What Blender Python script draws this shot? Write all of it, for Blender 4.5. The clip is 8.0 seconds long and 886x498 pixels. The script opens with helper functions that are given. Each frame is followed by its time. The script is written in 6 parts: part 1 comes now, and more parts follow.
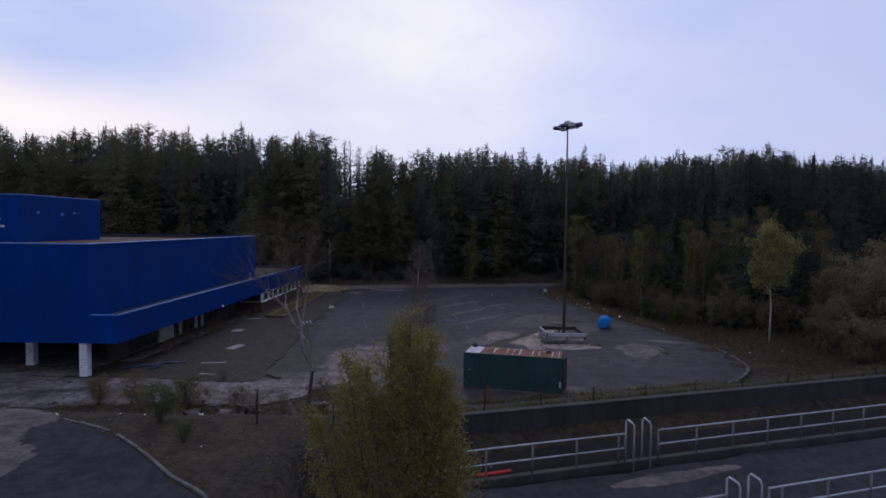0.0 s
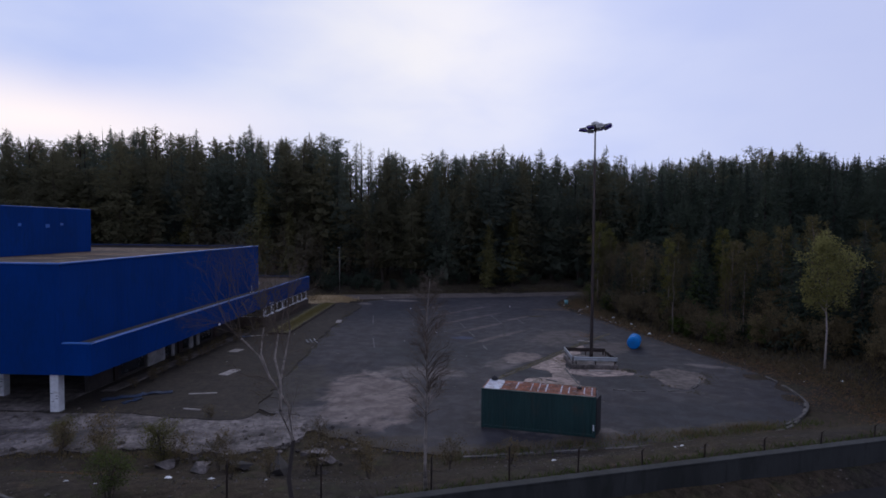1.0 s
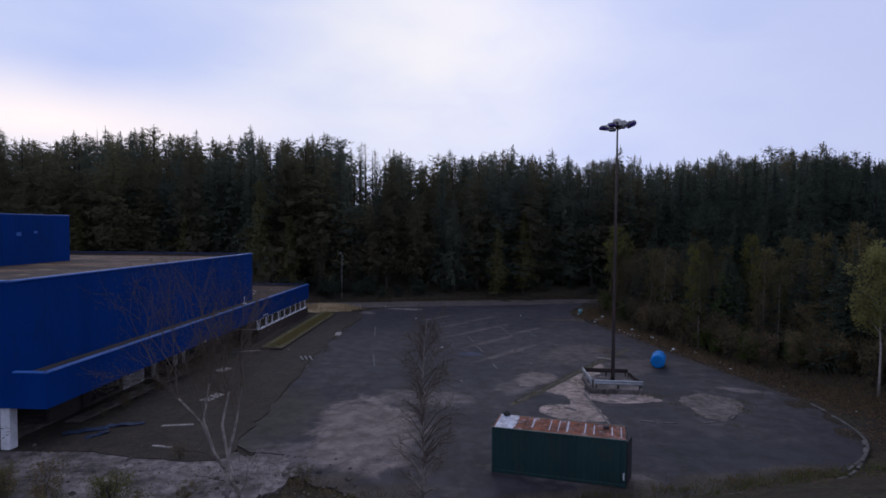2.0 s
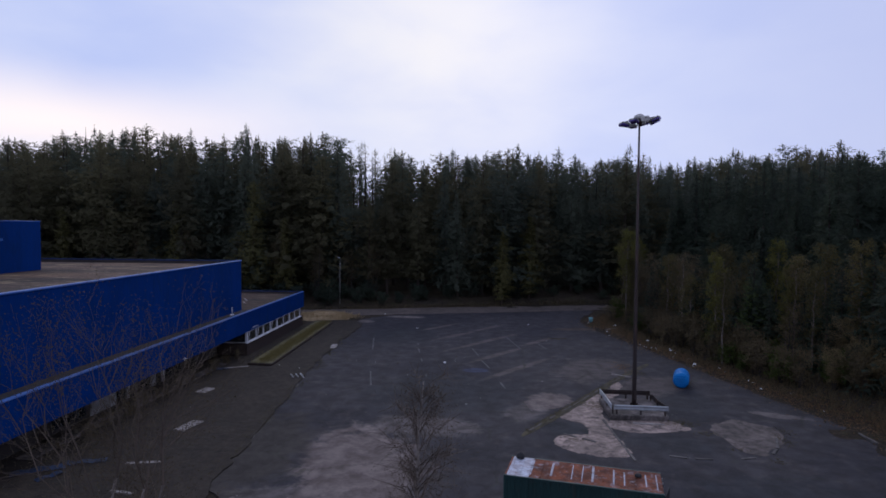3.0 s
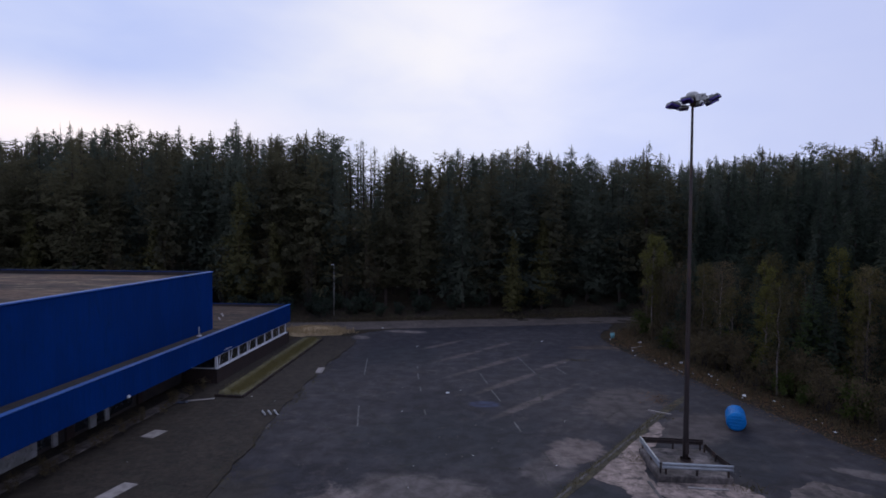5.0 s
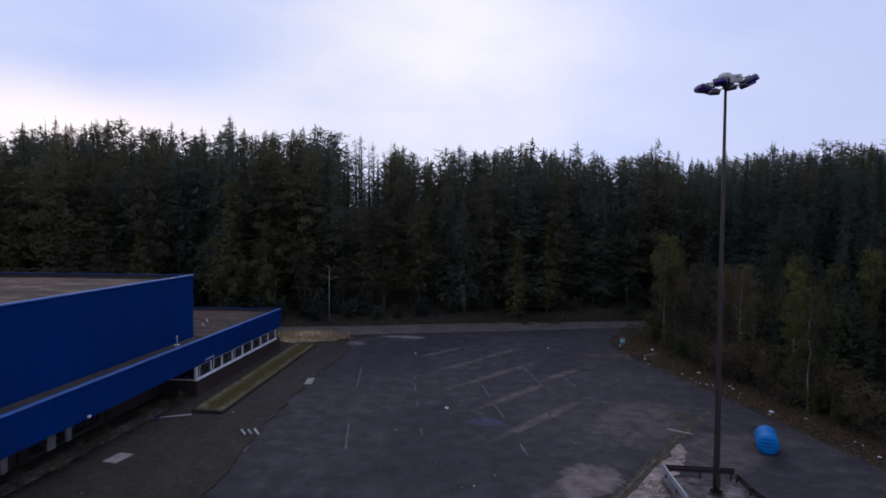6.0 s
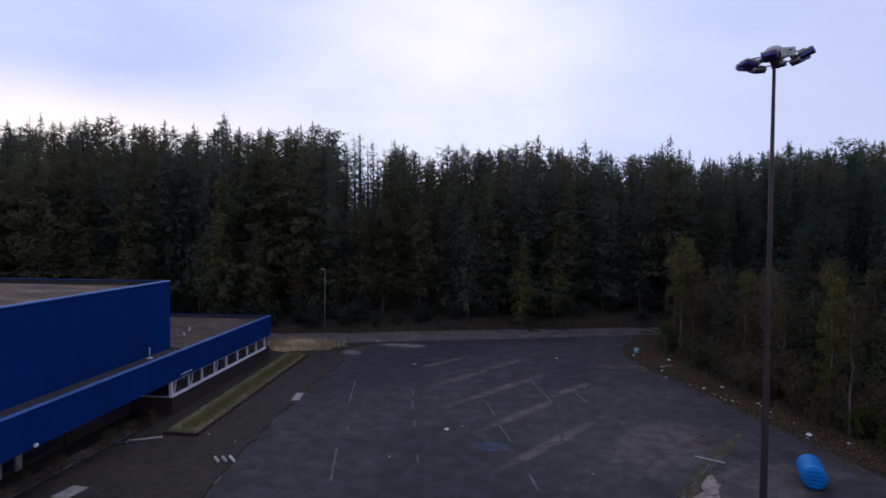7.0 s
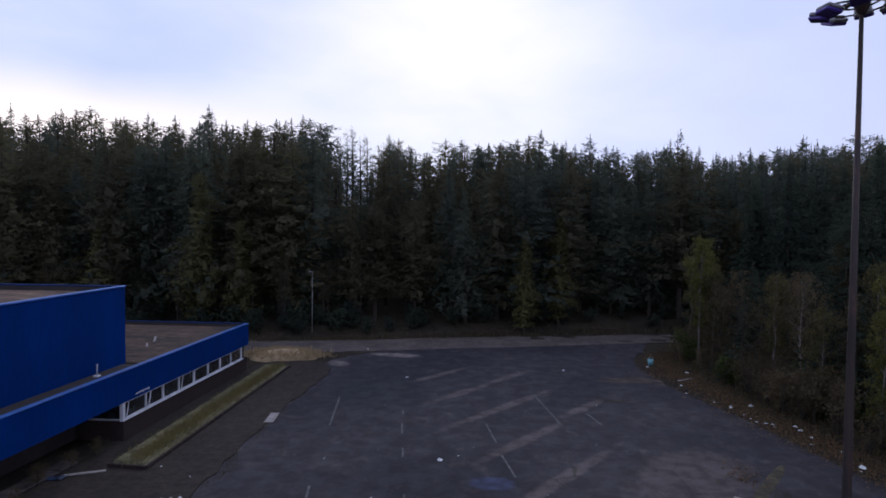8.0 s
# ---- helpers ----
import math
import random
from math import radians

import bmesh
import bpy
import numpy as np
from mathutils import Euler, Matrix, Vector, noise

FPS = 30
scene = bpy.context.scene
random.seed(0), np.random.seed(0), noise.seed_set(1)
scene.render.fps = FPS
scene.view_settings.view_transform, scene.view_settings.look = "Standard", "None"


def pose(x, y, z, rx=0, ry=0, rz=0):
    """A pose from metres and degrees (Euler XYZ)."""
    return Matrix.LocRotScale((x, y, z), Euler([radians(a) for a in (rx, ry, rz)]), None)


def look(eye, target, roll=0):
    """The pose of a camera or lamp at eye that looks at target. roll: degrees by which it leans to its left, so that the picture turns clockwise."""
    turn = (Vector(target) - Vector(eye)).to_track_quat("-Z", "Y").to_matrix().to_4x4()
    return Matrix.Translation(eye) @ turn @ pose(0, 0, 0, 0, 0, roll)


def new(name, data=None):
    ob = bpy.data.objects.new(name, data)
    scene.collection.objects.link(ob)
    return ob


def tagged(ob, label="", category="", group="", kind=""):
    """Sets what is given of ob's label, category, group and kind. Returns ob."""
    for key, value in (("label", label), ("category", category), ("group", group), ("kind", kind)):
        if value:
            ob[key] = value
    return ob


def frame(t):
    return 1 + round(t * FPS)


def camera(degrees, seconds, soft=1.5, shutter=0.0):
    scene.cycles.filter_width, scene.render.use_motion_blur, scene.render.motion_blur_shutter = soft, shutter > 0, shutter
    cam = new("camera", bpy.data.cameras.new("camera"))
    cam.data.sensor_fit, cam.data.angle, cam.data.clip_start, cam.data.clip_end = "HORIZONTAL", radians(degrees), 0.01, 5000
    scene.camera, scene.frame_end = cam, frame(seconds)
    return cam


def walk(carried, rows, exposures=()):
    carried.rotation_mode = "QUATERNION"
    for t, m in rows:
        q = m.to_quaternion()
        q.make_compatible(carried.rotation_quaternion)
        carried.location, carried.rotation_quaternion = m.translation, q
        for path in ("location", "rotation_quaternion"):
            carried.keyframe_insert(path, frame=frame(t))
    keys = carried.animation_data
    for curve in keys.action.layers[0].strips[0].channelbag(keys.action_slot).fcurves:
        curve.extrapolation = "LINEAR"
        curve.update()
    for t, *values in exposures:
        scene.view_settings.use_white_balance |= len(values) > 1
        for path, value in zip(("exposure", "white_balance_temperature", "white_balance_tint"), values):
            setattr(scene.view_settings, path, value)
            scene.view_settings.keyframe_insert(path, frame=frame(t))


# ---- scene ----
cam = camera(74.0, 8.0, soft=1.7)
PATH = [
    (0, (1.42, -0.414, 10.387), (1.388, 1.585, 10.309), 0.6),
    (0.5, (1.459, 1.91, 10.863), (1.4, 3.907, 10.787), 0.4),
    (1, (1.331, 4.436, 11.308), (1.249, 6.433, 11.233), 0.5),
    (1.5, (1.361, 6.783, 11.62), (1.262, 8.779, 11.547), 0.5),
    (3, (1.082, 13.347, 12.455), (0.963, 15.342, 12.38), 0.4),
    (3.5, (0.976, 15.432, 12.596), (0.853, 17.427, 12.522), 0.4),
    (4, (0.973, 17.604, 12.609), (0.843, 19.599, 12.539), 0.5),
    (4.5, (0.873, 19.624, 12.69), (0.738, 21.618, 12.623), 0.4),
    (6, (0.833, 25.422, 12.846), (0.686, 27.416, 12.775), 0.4),
    (6.5, (0.833, 27.463, 12.832), (0.679, 29.456, 12.766), 0.4),
    (7, (0.797, 29.571, 12.87), (0.637, 31.563, 12.803), 0.4),
    (7.5, (0.79, 31.857, 12.8), (0.628, 33.849, 12.733), 0.4),
    (8, (0.717, 34.899, 12.712), (0.559, 36.892, 12.648), 0.5),
]
walk(cam, [(t, look(eye, target, roll)) for t, eye, target, roll in PATH],
     exposures=[(0.0, -0.03), (3.5, 0.0), (6.0, 0.04), (7.0, 0.08), (7.7, 0.12), (8.0, 0.22)])

# ---- world, sun ----
SUN_AZ, SUN_EL = radians(2.0), radians(24.0)      # veiled sun ahead of the camera, beyond the forest


def nd(tree, kind, x=None, **props):
    """A node with properties and inputs set by name or number."""
    n = tree.nodes.new(kind)
    for k, v in props.items():
        if k == "op":
            n.operation = v
        elif k == "blend":
            n.blend_type = v
        elif k == "dtype":
            n.data_type = v
        elif k == "clamp":
            n.use_clamp = v
    for k, v in (x or {}).items():
        if isinstance(v, bpy.types.NodeSocket):
            tree.links.new(v, n.inputs[k])
        else:
            n.inputs[k].default_value = v
    return n


def math_node(tree, op, a, b=0.0, clamp=False):
    return nd(tree, "ShaderNodeMath", {0: a, 1: b}, op=op, clamp=clamp).outputs[0]


def mix_col(tree, f, a, b, blend="MIX"):
    n = nd(tree, "ShaderNodeMix", dtype="RGBA", blend=blend)
    for i, v in ((0, f), (6, a), (7, b)):
        if isinstance(v, bpy.types.NodeSocket):
            tree.links.new(v, n.inputs[i])
        else:
            n.inputs[i].default_value = v if i == 0 else (*v[:3], 1)
    return n.outputs[2]


def ramp(tree, f, lo, hi, a=0.0, b=1.0):
    n = nd(tree, "ShaderNodeMapRange", {0: f, 1: lo, 2: hi, 3: a, 4: b})
    n.interpolation_type = "SMOOTHSTEP"
    return n.outputs[0]


def noise_node(tree, vec, scale, detail=4.0, rough=0.55, dist=0.0):
    return nd(tree, "ShaderNodeTexNoise", {"Vector": vec, "Scale": scale, "Detail": detail, "Roughness": rough, "Distortion": dist}).outputs[0]


def make_world():
    w = bpy.data.worlds.new("overcast_sky")
    scene.world = w
    w.use_nodes = True
    t = w.node_tree
    t.nodes.clear()
    out = nd(t, "ShaderNodeOutputWorld")
    sky = nd(t, "ShaderNodeTexSky")
    sky.sky_type, sky.sun_disc, sky.sun_elevation, sky.sun_rotation = "NISHITA", False, SUN_EL, SUN_AZ
    clear = nd(t, "ShaderNodeBackground", {0: sky.outputs[0], 1: 0.07})
    d = nd(t, "ShaderNodeTexCoord").outputs["Generated"]
    flat = nd(t, "ShaderNodeVectorMath", {0: d, 1: (1.0, 1.0, 2.4)}, op="MULTIPLY").outputs[0]
    big = noise_node(t, flat, 2.0, 3, 0.45, 0.2)
    fine = noise_node(t, flat, 5.0, 4, 0.5, 0.2)
    f = math_node(t, "ADD", math_node(t, "MULTIPLY", big, 0.55), math_node(t, "MULTIPLY", fine, 0.45))
    f = ramp(t, f, 0.34, 0.66)
    # thin cloud in front of the sun, and the brighter break low in the west
    sep = nd(t, "ShaderNodeSeparateXYZ", {0: d})
    wob = math_node(t, "MULTIPLY", math_node(t, "SUBTRACT", big, 0.5), 0.6)

    def glow(x0, z0, rx, rz):
        u = math_node(t, "MULTIPLY", math_node(t, "SUBTRACT", sep.outputs[0], x0), 1 / rx)
        v = math_node(t, "MULTIPLY", math_node(t, "SUBTRACT", sep.outputs[2], z0), 1 / rz)
        r = math_node(t, "SQRT", math_node(t, "ADD", math_node(t, "MULTIPLY", u, u), math_node(t, "MULTIPLY", v, v)))
        r = math_node(t, "SUBTRACT", r, wob)
        return math_node(t, "MULTIPLY", ramp(t, r, 1.75, -0.1), ramp(t, sep.outputs[1], 0.0, 0.3))
    g, g2 = glow(-0.10, 0.29, 0.26, 0.20), glow(-0.60, 0.145, 0.24, 0.055)
    base = mix_col(t, f, (0.53, 0.62, 1.0), (0.65, 0.72, 1.03))
    veil = math_node(t, "MULTIPLY", g, ramp(t, fine, 0.30, 0.72, 0.62, 0.92))
    base = mix_col(t, veil, base, (0.93, 0.92, 0.985))
    base = mix_col(t, math_node(t, "MULTIPLY", g2, 0.9), base, (1.22, 1.08, 1.06))
    base = mix_col(t, ramp(t, sep.outputs[0], 0.12, 0.62, 0.0, 0.8), base, (0.56, 0.615, 0.93))
    cloud = nd(t, "ShaderNodeBackground", {0: base, 1: 0.965})
    mixed = nd(t, "ShaderNodeMixShader", {0: 0.93, 1: clear.outputs[0], 2: cloud.outputs[0]})
    t.links.new(mixed.outputs[0], out.inputs[0])


make_world()
sun = new("sun", bpy.data.lights.new("sun", "SUN"))
sun.data.energy, sun.data.angle, sun.data.color = 0.5, radians(25), (1.0, 0.95, 0.92)
sun.matrix_world = look((0, 0, 60), (-math.sin(SUN_AZ) * math.cos(SUN_EL), -math.cos(SUN_AZ) * math.cos(SUN_EL), 60 - math.sin(SUN_EL)))

# ---- materials ----
def material(name, rough=0.8, metal=0.0, spec=0.3):
    m = bpy.data.materials.new(name)
    m.use_nodes = True
    t = m.node_tree
    bs = t.nodes["Principled BSDF"]
    bs.inputs["Roughness"].default_value = rough
    bs.inputs["Metallic"].default_value = metal
    bs.inputs["Specular IOR Level"].default_value = spec
    return m, t, bs


def coords(t):
    return nd(t, "ShaderNodeNewGeometry").outputs["Position"]


def bump(t, bs, h, strength, dist=0.02):
    b = nd(t, "ShaderNodeBump", {"Height": h, "Strength": strength, "Distance": dist})
    t.links.new(b.outputs[0], bs.inputs["Normal"])


def weathered(name, a, b, scale=1.5, fine=18.0, rough=0.8, metal=0.0, spec=0.3, dirt=None, dirt_amount=0.4, bumpy=0.3, stretch=(1, 1, 1), per_object=0.0, mottle=0.0):
    """Two tones in large clouds, fine grain, and dirt in spots."""
    m, t, bs = material(name, rough, metal, spec)
    p = nd(t, "ShaderNodeVectorMath", {0: coords(t), 1: stretch}, op="MULTIPLY").outputs[0]
    big, small = noise_node(t, p, scale, 5, 0.6, 0.3), noise_node(t, p, fine, 4, 0.6)
    col = mix_col(t, ramp(t, big, 0.35, 0.65), a, b)
    col = mix_col(t, 0.5, col, mix_col(t, small, (0.25, 0.25, 0.25), (0.75, 0.75, 0.75)), "OVERLAY")
    if mottle:
        k = ramp(t, noise_node(t, p, 1.9, 9, 0.74, 0.5), 0.3, 0.72)
        col = mix_col(t, mottle, col, mix_col(t, k, (0.35, 0.34, 0.33), (1.75, 1.72, 1.68)), "MULTIPLY")
    if dirt:
        col = mix_col(t, math_node(t, "MULTIPLY", ramp(t, noise_node(t, p, scale * 2.7, 6, 0.65, 0.6), 0.52, 0.7), dirt_amount), col, dirt)
    if per_object:
        r = nd(t, "ShaderNodeObjectInfo").outputs["Random"]
        col = mix_col(t, 1.0, col, mix_col(t, r, (1 - per_object,) * 3, (1 + per_object,) * 3), "MULTIPLY")
    t.links.new(col, bs.inputs["Base Color"])
    t.links.new(ramp(t, small, 0.2, 0.8, max(rough - 0.12, 0.05), min(rough + 0.12, 1.0)), bs.inputs["Roughness"])
    if bumpy:
        bump(t, bs, small, bumpy)
    return m


def foliage(name, a, b, tree_var=0.3, rough=0.75):
    m, t, bs = material(name, rough, 0, 0.15)
    isl = nd(t, "ShaderNodeNewGeometry").outputs["Random Per Island"]
    r = nd(t, "ShaderNodeObjectInfo").outputs["Random"]
    col = mix_col(t, isl, a, b)
    col = mix_col(t, 1.0, col, mix_col(t, r, (1 - tree_var, 1 - tree_var, 1 - tree_var), (1 + tree_var, 1 + tree_var * 0.8, 1 + tree_var * 0.3)), "MULTIPLY")
    t.links.new(col, bs.inputs["Base Color"])
    thin = nd(t, "ShaderNodeBsdfTranslucent", {0: col})
    both = nd(t, "ShaderNodeMixShader", {0: 0.5, 1: bs.outputs[0], 2: thin.outputs[0]})
    t.links.new(both.outputs[0], t.nodes["Material Output"].inputs[0])
    return m


def blob(t, x, y, x0, y0, rx, ry, turn=0.0, wob=None, soft=0.45):
    """A mask of an ellipse on the ground with a ragged edge."""
    c, s = math.cos(radians(turn)), math.sin(radians(turn))
    dx, dy = math_node(t, "SUBTRACT", x, x0), math_node(t, "SUBTRACT", y, y0)
    u = math_node(t, "ADD", math_node(t, "MULTIPLY", dx, c / rx), math_node(t, "MULTIPLY", dy, s / rx))
    v = math_node(t, "ADD", math_node(t, "MULTIPLY", dx, -s / ry), math_node(t, "MULTIPLY", dy, c / ry))
    r2 = math_node(t, "ADD", math_node(t, "MULTIPLY", u, u), math_node(t, "MULTIPLY", v, v))
    if wob is not None:
        r2 = math_node(t, "ADD", r2, math_node(t, "MULTIPLY", math_node(t, "SUBTRACT", wob, 0.5), 3.9))
    return ramp(t, r2, 1.0 + soft, 1.0 - soft)


def asphalt_material():
    m, t, bs = material("asphalt", 0.85, 0, 0.25)
    p = coords(t)
    sep = nd(t, "ShaderNodeSeparateXYZ", {0: p})
    x, y = sep.outputs[0], sep.outputs[1]
    big, mid = noise_node(t, p, 0.09, 4, 0.55, 0.5), noise_node(t, p, 0.7, 6, 0.65, 0.4)
    grit, speck = noise_node(t, p, 40, 3, 0.7), noise_node(t, p, 6.0, 5, 0.7)
    streak = noise_node(t, nd(t, "ShaderNodeVectorMath", {0: p, 1: (0.9, 0.3, 1.0)}, op="MULTIPLY").outputs[0], 1.1, 6, 0.7, 0.4)
    col = mix_col(t, ramp(t, big, 0.36, 0.62), (0.0170, 0.0168, 0.0222), (0.0300, 0.0282, 0.0325))
    col = mix_col(t, math_node(t, "MULTIPLY", ramp(t, mid, 0.5, 0.78), 0.4), col, (0.092, 0.075, 0.068))
    col = mix_col(t, math_node(t, "MULTIPLY", ramp(t, streak, 0.54, 0.76), 0.3), col, (0.074, 0.068, 0.066))
    col = mix_col(t, math_node(t, "MULTIPLY", ramp(t, speck, 0.60, 0.74), 0.42), col, (0.102, 0.094, 0.088))
    wob = noise_node(t, p, 0.55, 8, 0.7, 0.4)
    pale, pink, dark = (0.165, 0.142, 0.130), (0.235, 0.185, 0.16), (0.014, 0.017, 0.022)
    spots = [
        (-5.0, 43.0, 3.2, 6.0, 12, (0.165, 0.132, 0.118), 0.65), (-8.5, 38.5, 4.0, 2.2, 10, pale, 0.35), (-2.5, 49.5, 3.5, 2.0, 0, pale, 0.4), (-11.0, 45.0, 2.4, 6.0, 0, (0.030, 0.026, 0.022), 0.85),
        (6.1, 55.6, 1.5, 2.2, -30, pink, 0.42), (4.4, 53.0, 1.2, 2.0, -30, pale, 0.3), (21.4, 53.4, 1.6, 0.6, -20, pale, 0.5), (12.6, 47.6, 2.4, 1.4, 0, dark, 0.6), (15.6, 55.6, 2.4, 3.4, -10, dark, 0.5),
        (6.4, 49.9, 1.8, 1.2, -25, dark, 0.85), (15.0, 40.0, 5.0, 3.2, 15, dark, 0.6), (-1.5, 57.0, 6.0, 5.0, 0, dark, 0.55), (-7.5, 80.0, 4.0, 4.5, 0, dark, 0.6),
        (11.2, 65.5, 2.6, 5.0, -33, (0.070, 0.058, 0.054), 0.6), (14.6, 60.0, 2.0, 3.6, -33, (0.075, 0.060, 0.054), 0.5), (-8.2, 93.6, 2.6, 0.8, -8, pale, 0.75), (-13.4, 89.2, 0.8, 1.4, 40, pale, 0.5), (17.5, 85.5, 2.5, 1.6, 0, (0.085, 0.055, 0.036), 0.7), (13.0, 86.0, 2.6, 1.0, 10, (0.075, 0.052, 0.036), 0.55), (6.0, 37.6, 4.0, 1.2, -12, pale, 0.4), (1.0, 64.2, 1.0, 0.8, 0, (0.035, 0.045, 0.09), 0.7),
    ]
    # earth washed over the front edge
    spots += [(x0, 33.2 + 0.29 * max(x0, 0) - 0.35 * min(x0, 0), 2.6, 1.1, 14, (0.040, 0.033, 0.027), 0.85) for x0 in (-6.5, -3.5, 0, 4, 8.5, 13, 17.5)]
    # bands worn down to the stone between the bays
    spots += [(x0, y0, n / 2, 0.42, 53, (0.098, 0.080, 0.073), 0.62) for x0, y0, n in ((4.9, 65.5, 10.0), (3.2, 70.8, 8.6), (1.9, 77.2, 12.6), (-1.2, 80.7, 6.8), (-3.4, 86.3, 6.6), (7.6, 77.5, 5.5), (2.5, 86.0, 6.0))]
    for x0, y0, rx, ry, turn, c, k in spots:
        col = mix_col(t, math_node(t, "MULTIPLY", blob(t, x, y, x0, y0, rx, ry, turn, wob, 0.95 if turn == 53 else 0.45), k), col, c)
    # cracks and moss
    vor = nd(t, "ShaderNodeTexVoronoi", {"Vector": nd(t, "ShaderNodeVectorMath", {0: p, 1: nd(t, "ShaderNodeCombineXYZ", {0: mid, 1: speck}).outputs[0]}, op="ADD").outputs[0], "Scale": 0.16})
    vor.feature = "DISTANCE_TO_EDGE"
    crack = math_node(t, "MULTIPLY", ramp(t, vor.outputs[0], 0.012, 0.004), ramp(t, big, 0.45, 0.6))
    col = mix_col(t, math_node(t, "MULTIPLY", crack, 0.6), col, (0.020, 0.022, 0.014))
    col = mix_col(t, math_node(t, "MULTIPLY", ramp(t, noise_node(t, p, 0.23, 6, 0.7, 0.8), 0.6, 0.75), 0.5), col, (0.050, 0.046, 0.034))
    k = ramp(t, noise_node(t, p, 0.8, 9, 0.68, 0.3), 0.32, 0.68)
    col = mix_col(t, 0.75, col, mix_col(t, k, (0.50, 0.44, 0.43), (1.65, 1.60, 1.55)), "MULTIPLY")
    col = mix_col(t, 0.55, col, mix_col(t, grit, (0.2, 0.2, 0.2), (0.8, 0.8, 0.8)), "OVERLAY")
    t.links.new(col, bs.inputs["Base Color"])
    bump(t, bs, grit, 0.5, 0.01)
    return m


def ground_material():
    """Bare earth, gravel, moss and dead grass."""
    m, t, bs = material("rough_ground", 0.95, 0, 0.1)
    p = coords(t)
    big, mid, fine = noise_node(t, p, 0.12, 5, 0.6, 0.4), noise_node(t, p, 0.9, 6, 0.7, 0.5), noise_node(t, p, 14, 4, 0.7)
    col = mix_col(t, ramp(t, big, 0.35, 0.65), (0.027, 0.023, 0.0195), (0.038, 0.029, 0.020))
    col = mix_col(t, math_node(t, "MULTIPLY", ramp(t, mid, 0.48, 0.66), 0.6), col, (0.036, 0.037, 0.017))
    col = mix_col(t, math_node(t, "MULTIPLY", ramp(t, noise_node(t, p, 0.5, 5, 0.7, 1.0), 0.56, 0.7), 0.55), col, (0.072, 0.046, 0.028))
    k = ramp(t, noise_node(t, p, 2.3, 9, 0.78, 0.6), 0.3, 0.72)
    col = mix_col(t, 0.9, col, mix_col(t, k, (0.35, 0.34, 0.32), (1.8, 1.75, 1.7)), "MULTIPLY")
    col = mix_col(t, 0.7, col, mix_col(t, fine, (0.15, 0.15, 0.15), (0.85, 0.85, 0.85)), "OVERLAY")
    t.links.new(col, bs.inputs["Base Color"])
    bump(t, bs, fine, 0.8, 0.05)
    return m


ASPHALT = asphalt_material()
GROUND = ground_material()
ROADMIX = weathered("worn_road", (0.100, 0.080, 0.070), (0.060, 0.049, 0.044), 0.4, 8, 0.9, mottle=0.6, dirt=(0.06, 0.052, 0.045), bumpy=0.4)
NEAR_ROAD = weathered("smooth_asphalt", (0.0165, 0.0171, 0.0222), (0.0232, 0.0236, 0.0293), 0.3, 30, 0.9, spec=0.12, mottle=0.7, dirt=(0.060, 0.050, 0.046), dirt_amount=0.3)
CONCRETE = weathered("worn_concrete", (0.142, 0.122, 0.117), (0.052, 0.044, 0.041), 0.45, 9, 0.9, mottle=0.9, dirt=(0.030, 0.027, 0.023), dirt_amount=0.85, bumpy=0.5)
PAVING = weathered("mossy_paving", (0.0192, 0.0142, 0.0102), (0.0280, 0.0208, 0.0150), 0.5, 7, 0.9, mottle=0.9, dirt=(0.026, 0.024, 0.016), dirt_amount=0.6, bumpy=0.5)
WALLCON = weathered("stained_concrete", (0.033, 0.034, 0.033), (0.018, 0.019, 0.018), 0.8, 10, 0.9, dirt=(0.014, 0.014, 0.012), dirt_amount=0.7, stretch=(1, 1, 0.25), bumpy=0.4)
KERBSTONE = weathered("kerb_concrete", (0.105, 0.095, 0.088), (0.062, 0.056, 0.052), 2.0, 14, 0.9, dirt=(0.05, 0.045, 0.035), dirt_amount=0.6, per_object=0.25)
BLUE = weathered("blue_cladding", (0.0004, 0.028, 0.152), (0.0004, 0.0225, 0.122), 0.35, 5, 0.62, spec=0.04, dirt=(0.003, 0.019, 0.075), dirt_amount=0.4, stretch=(1, 1, 0.35), bumpy=0.05)
DARKBLUE = weathered("dull_dark_blue_capping", (0.004, 0.022, 0.095), (0.004, 0.016, 0.065), 0.8, 9, 0.7, spec=0.1, dirt=(0.01, 0.014, 0.03), bumpy=0.05)
BLUETRIM = weathered("light_blue_capping", (0.02, 0.105, 0.36), (0.012, 0.08, 0.29), 0.8, 9, 0.45, spec=0.5, dirt=(0.02, 0.05, 0.18), bumpy=0.05)
ROOF = weathered("mossy_roof_felt", (0.115, 0.070, 0.044), (0.036, 0.025, 0.020), 0.16, 5, 0.95, mottle=1.0, dirt=(0.27, 0.20, 0.115), dirt_amount=0.85, bumpy=0.5, stretch=(1, 2.2, 1))
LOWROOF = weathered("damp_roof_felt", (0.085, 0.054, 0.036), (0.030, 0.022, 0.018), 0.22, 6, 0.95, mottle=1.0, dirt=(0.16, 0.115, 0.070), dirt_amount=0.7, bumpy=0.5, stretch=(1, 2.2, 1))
WHITE = weathered("chipped_white_paint", (0.62, 0.62, 0.64), (0.50, 0.50, 0.52), 1.2, 12, 0.6, dirt=(0.22, 0.20, 0.19), dirt_amount=0.5, bumpy=0.1)
# one very dark tone for soffit, recessed walls, felt ledges and floors
DARKWALL = weathered("dark_wall", (0.030, 0.026, 0.026), (0.045, 0.036, 0.033), 0.7, 8, 0.9, dirt=(0.014, 0.013, 0.013), dirt_amount=0.6)
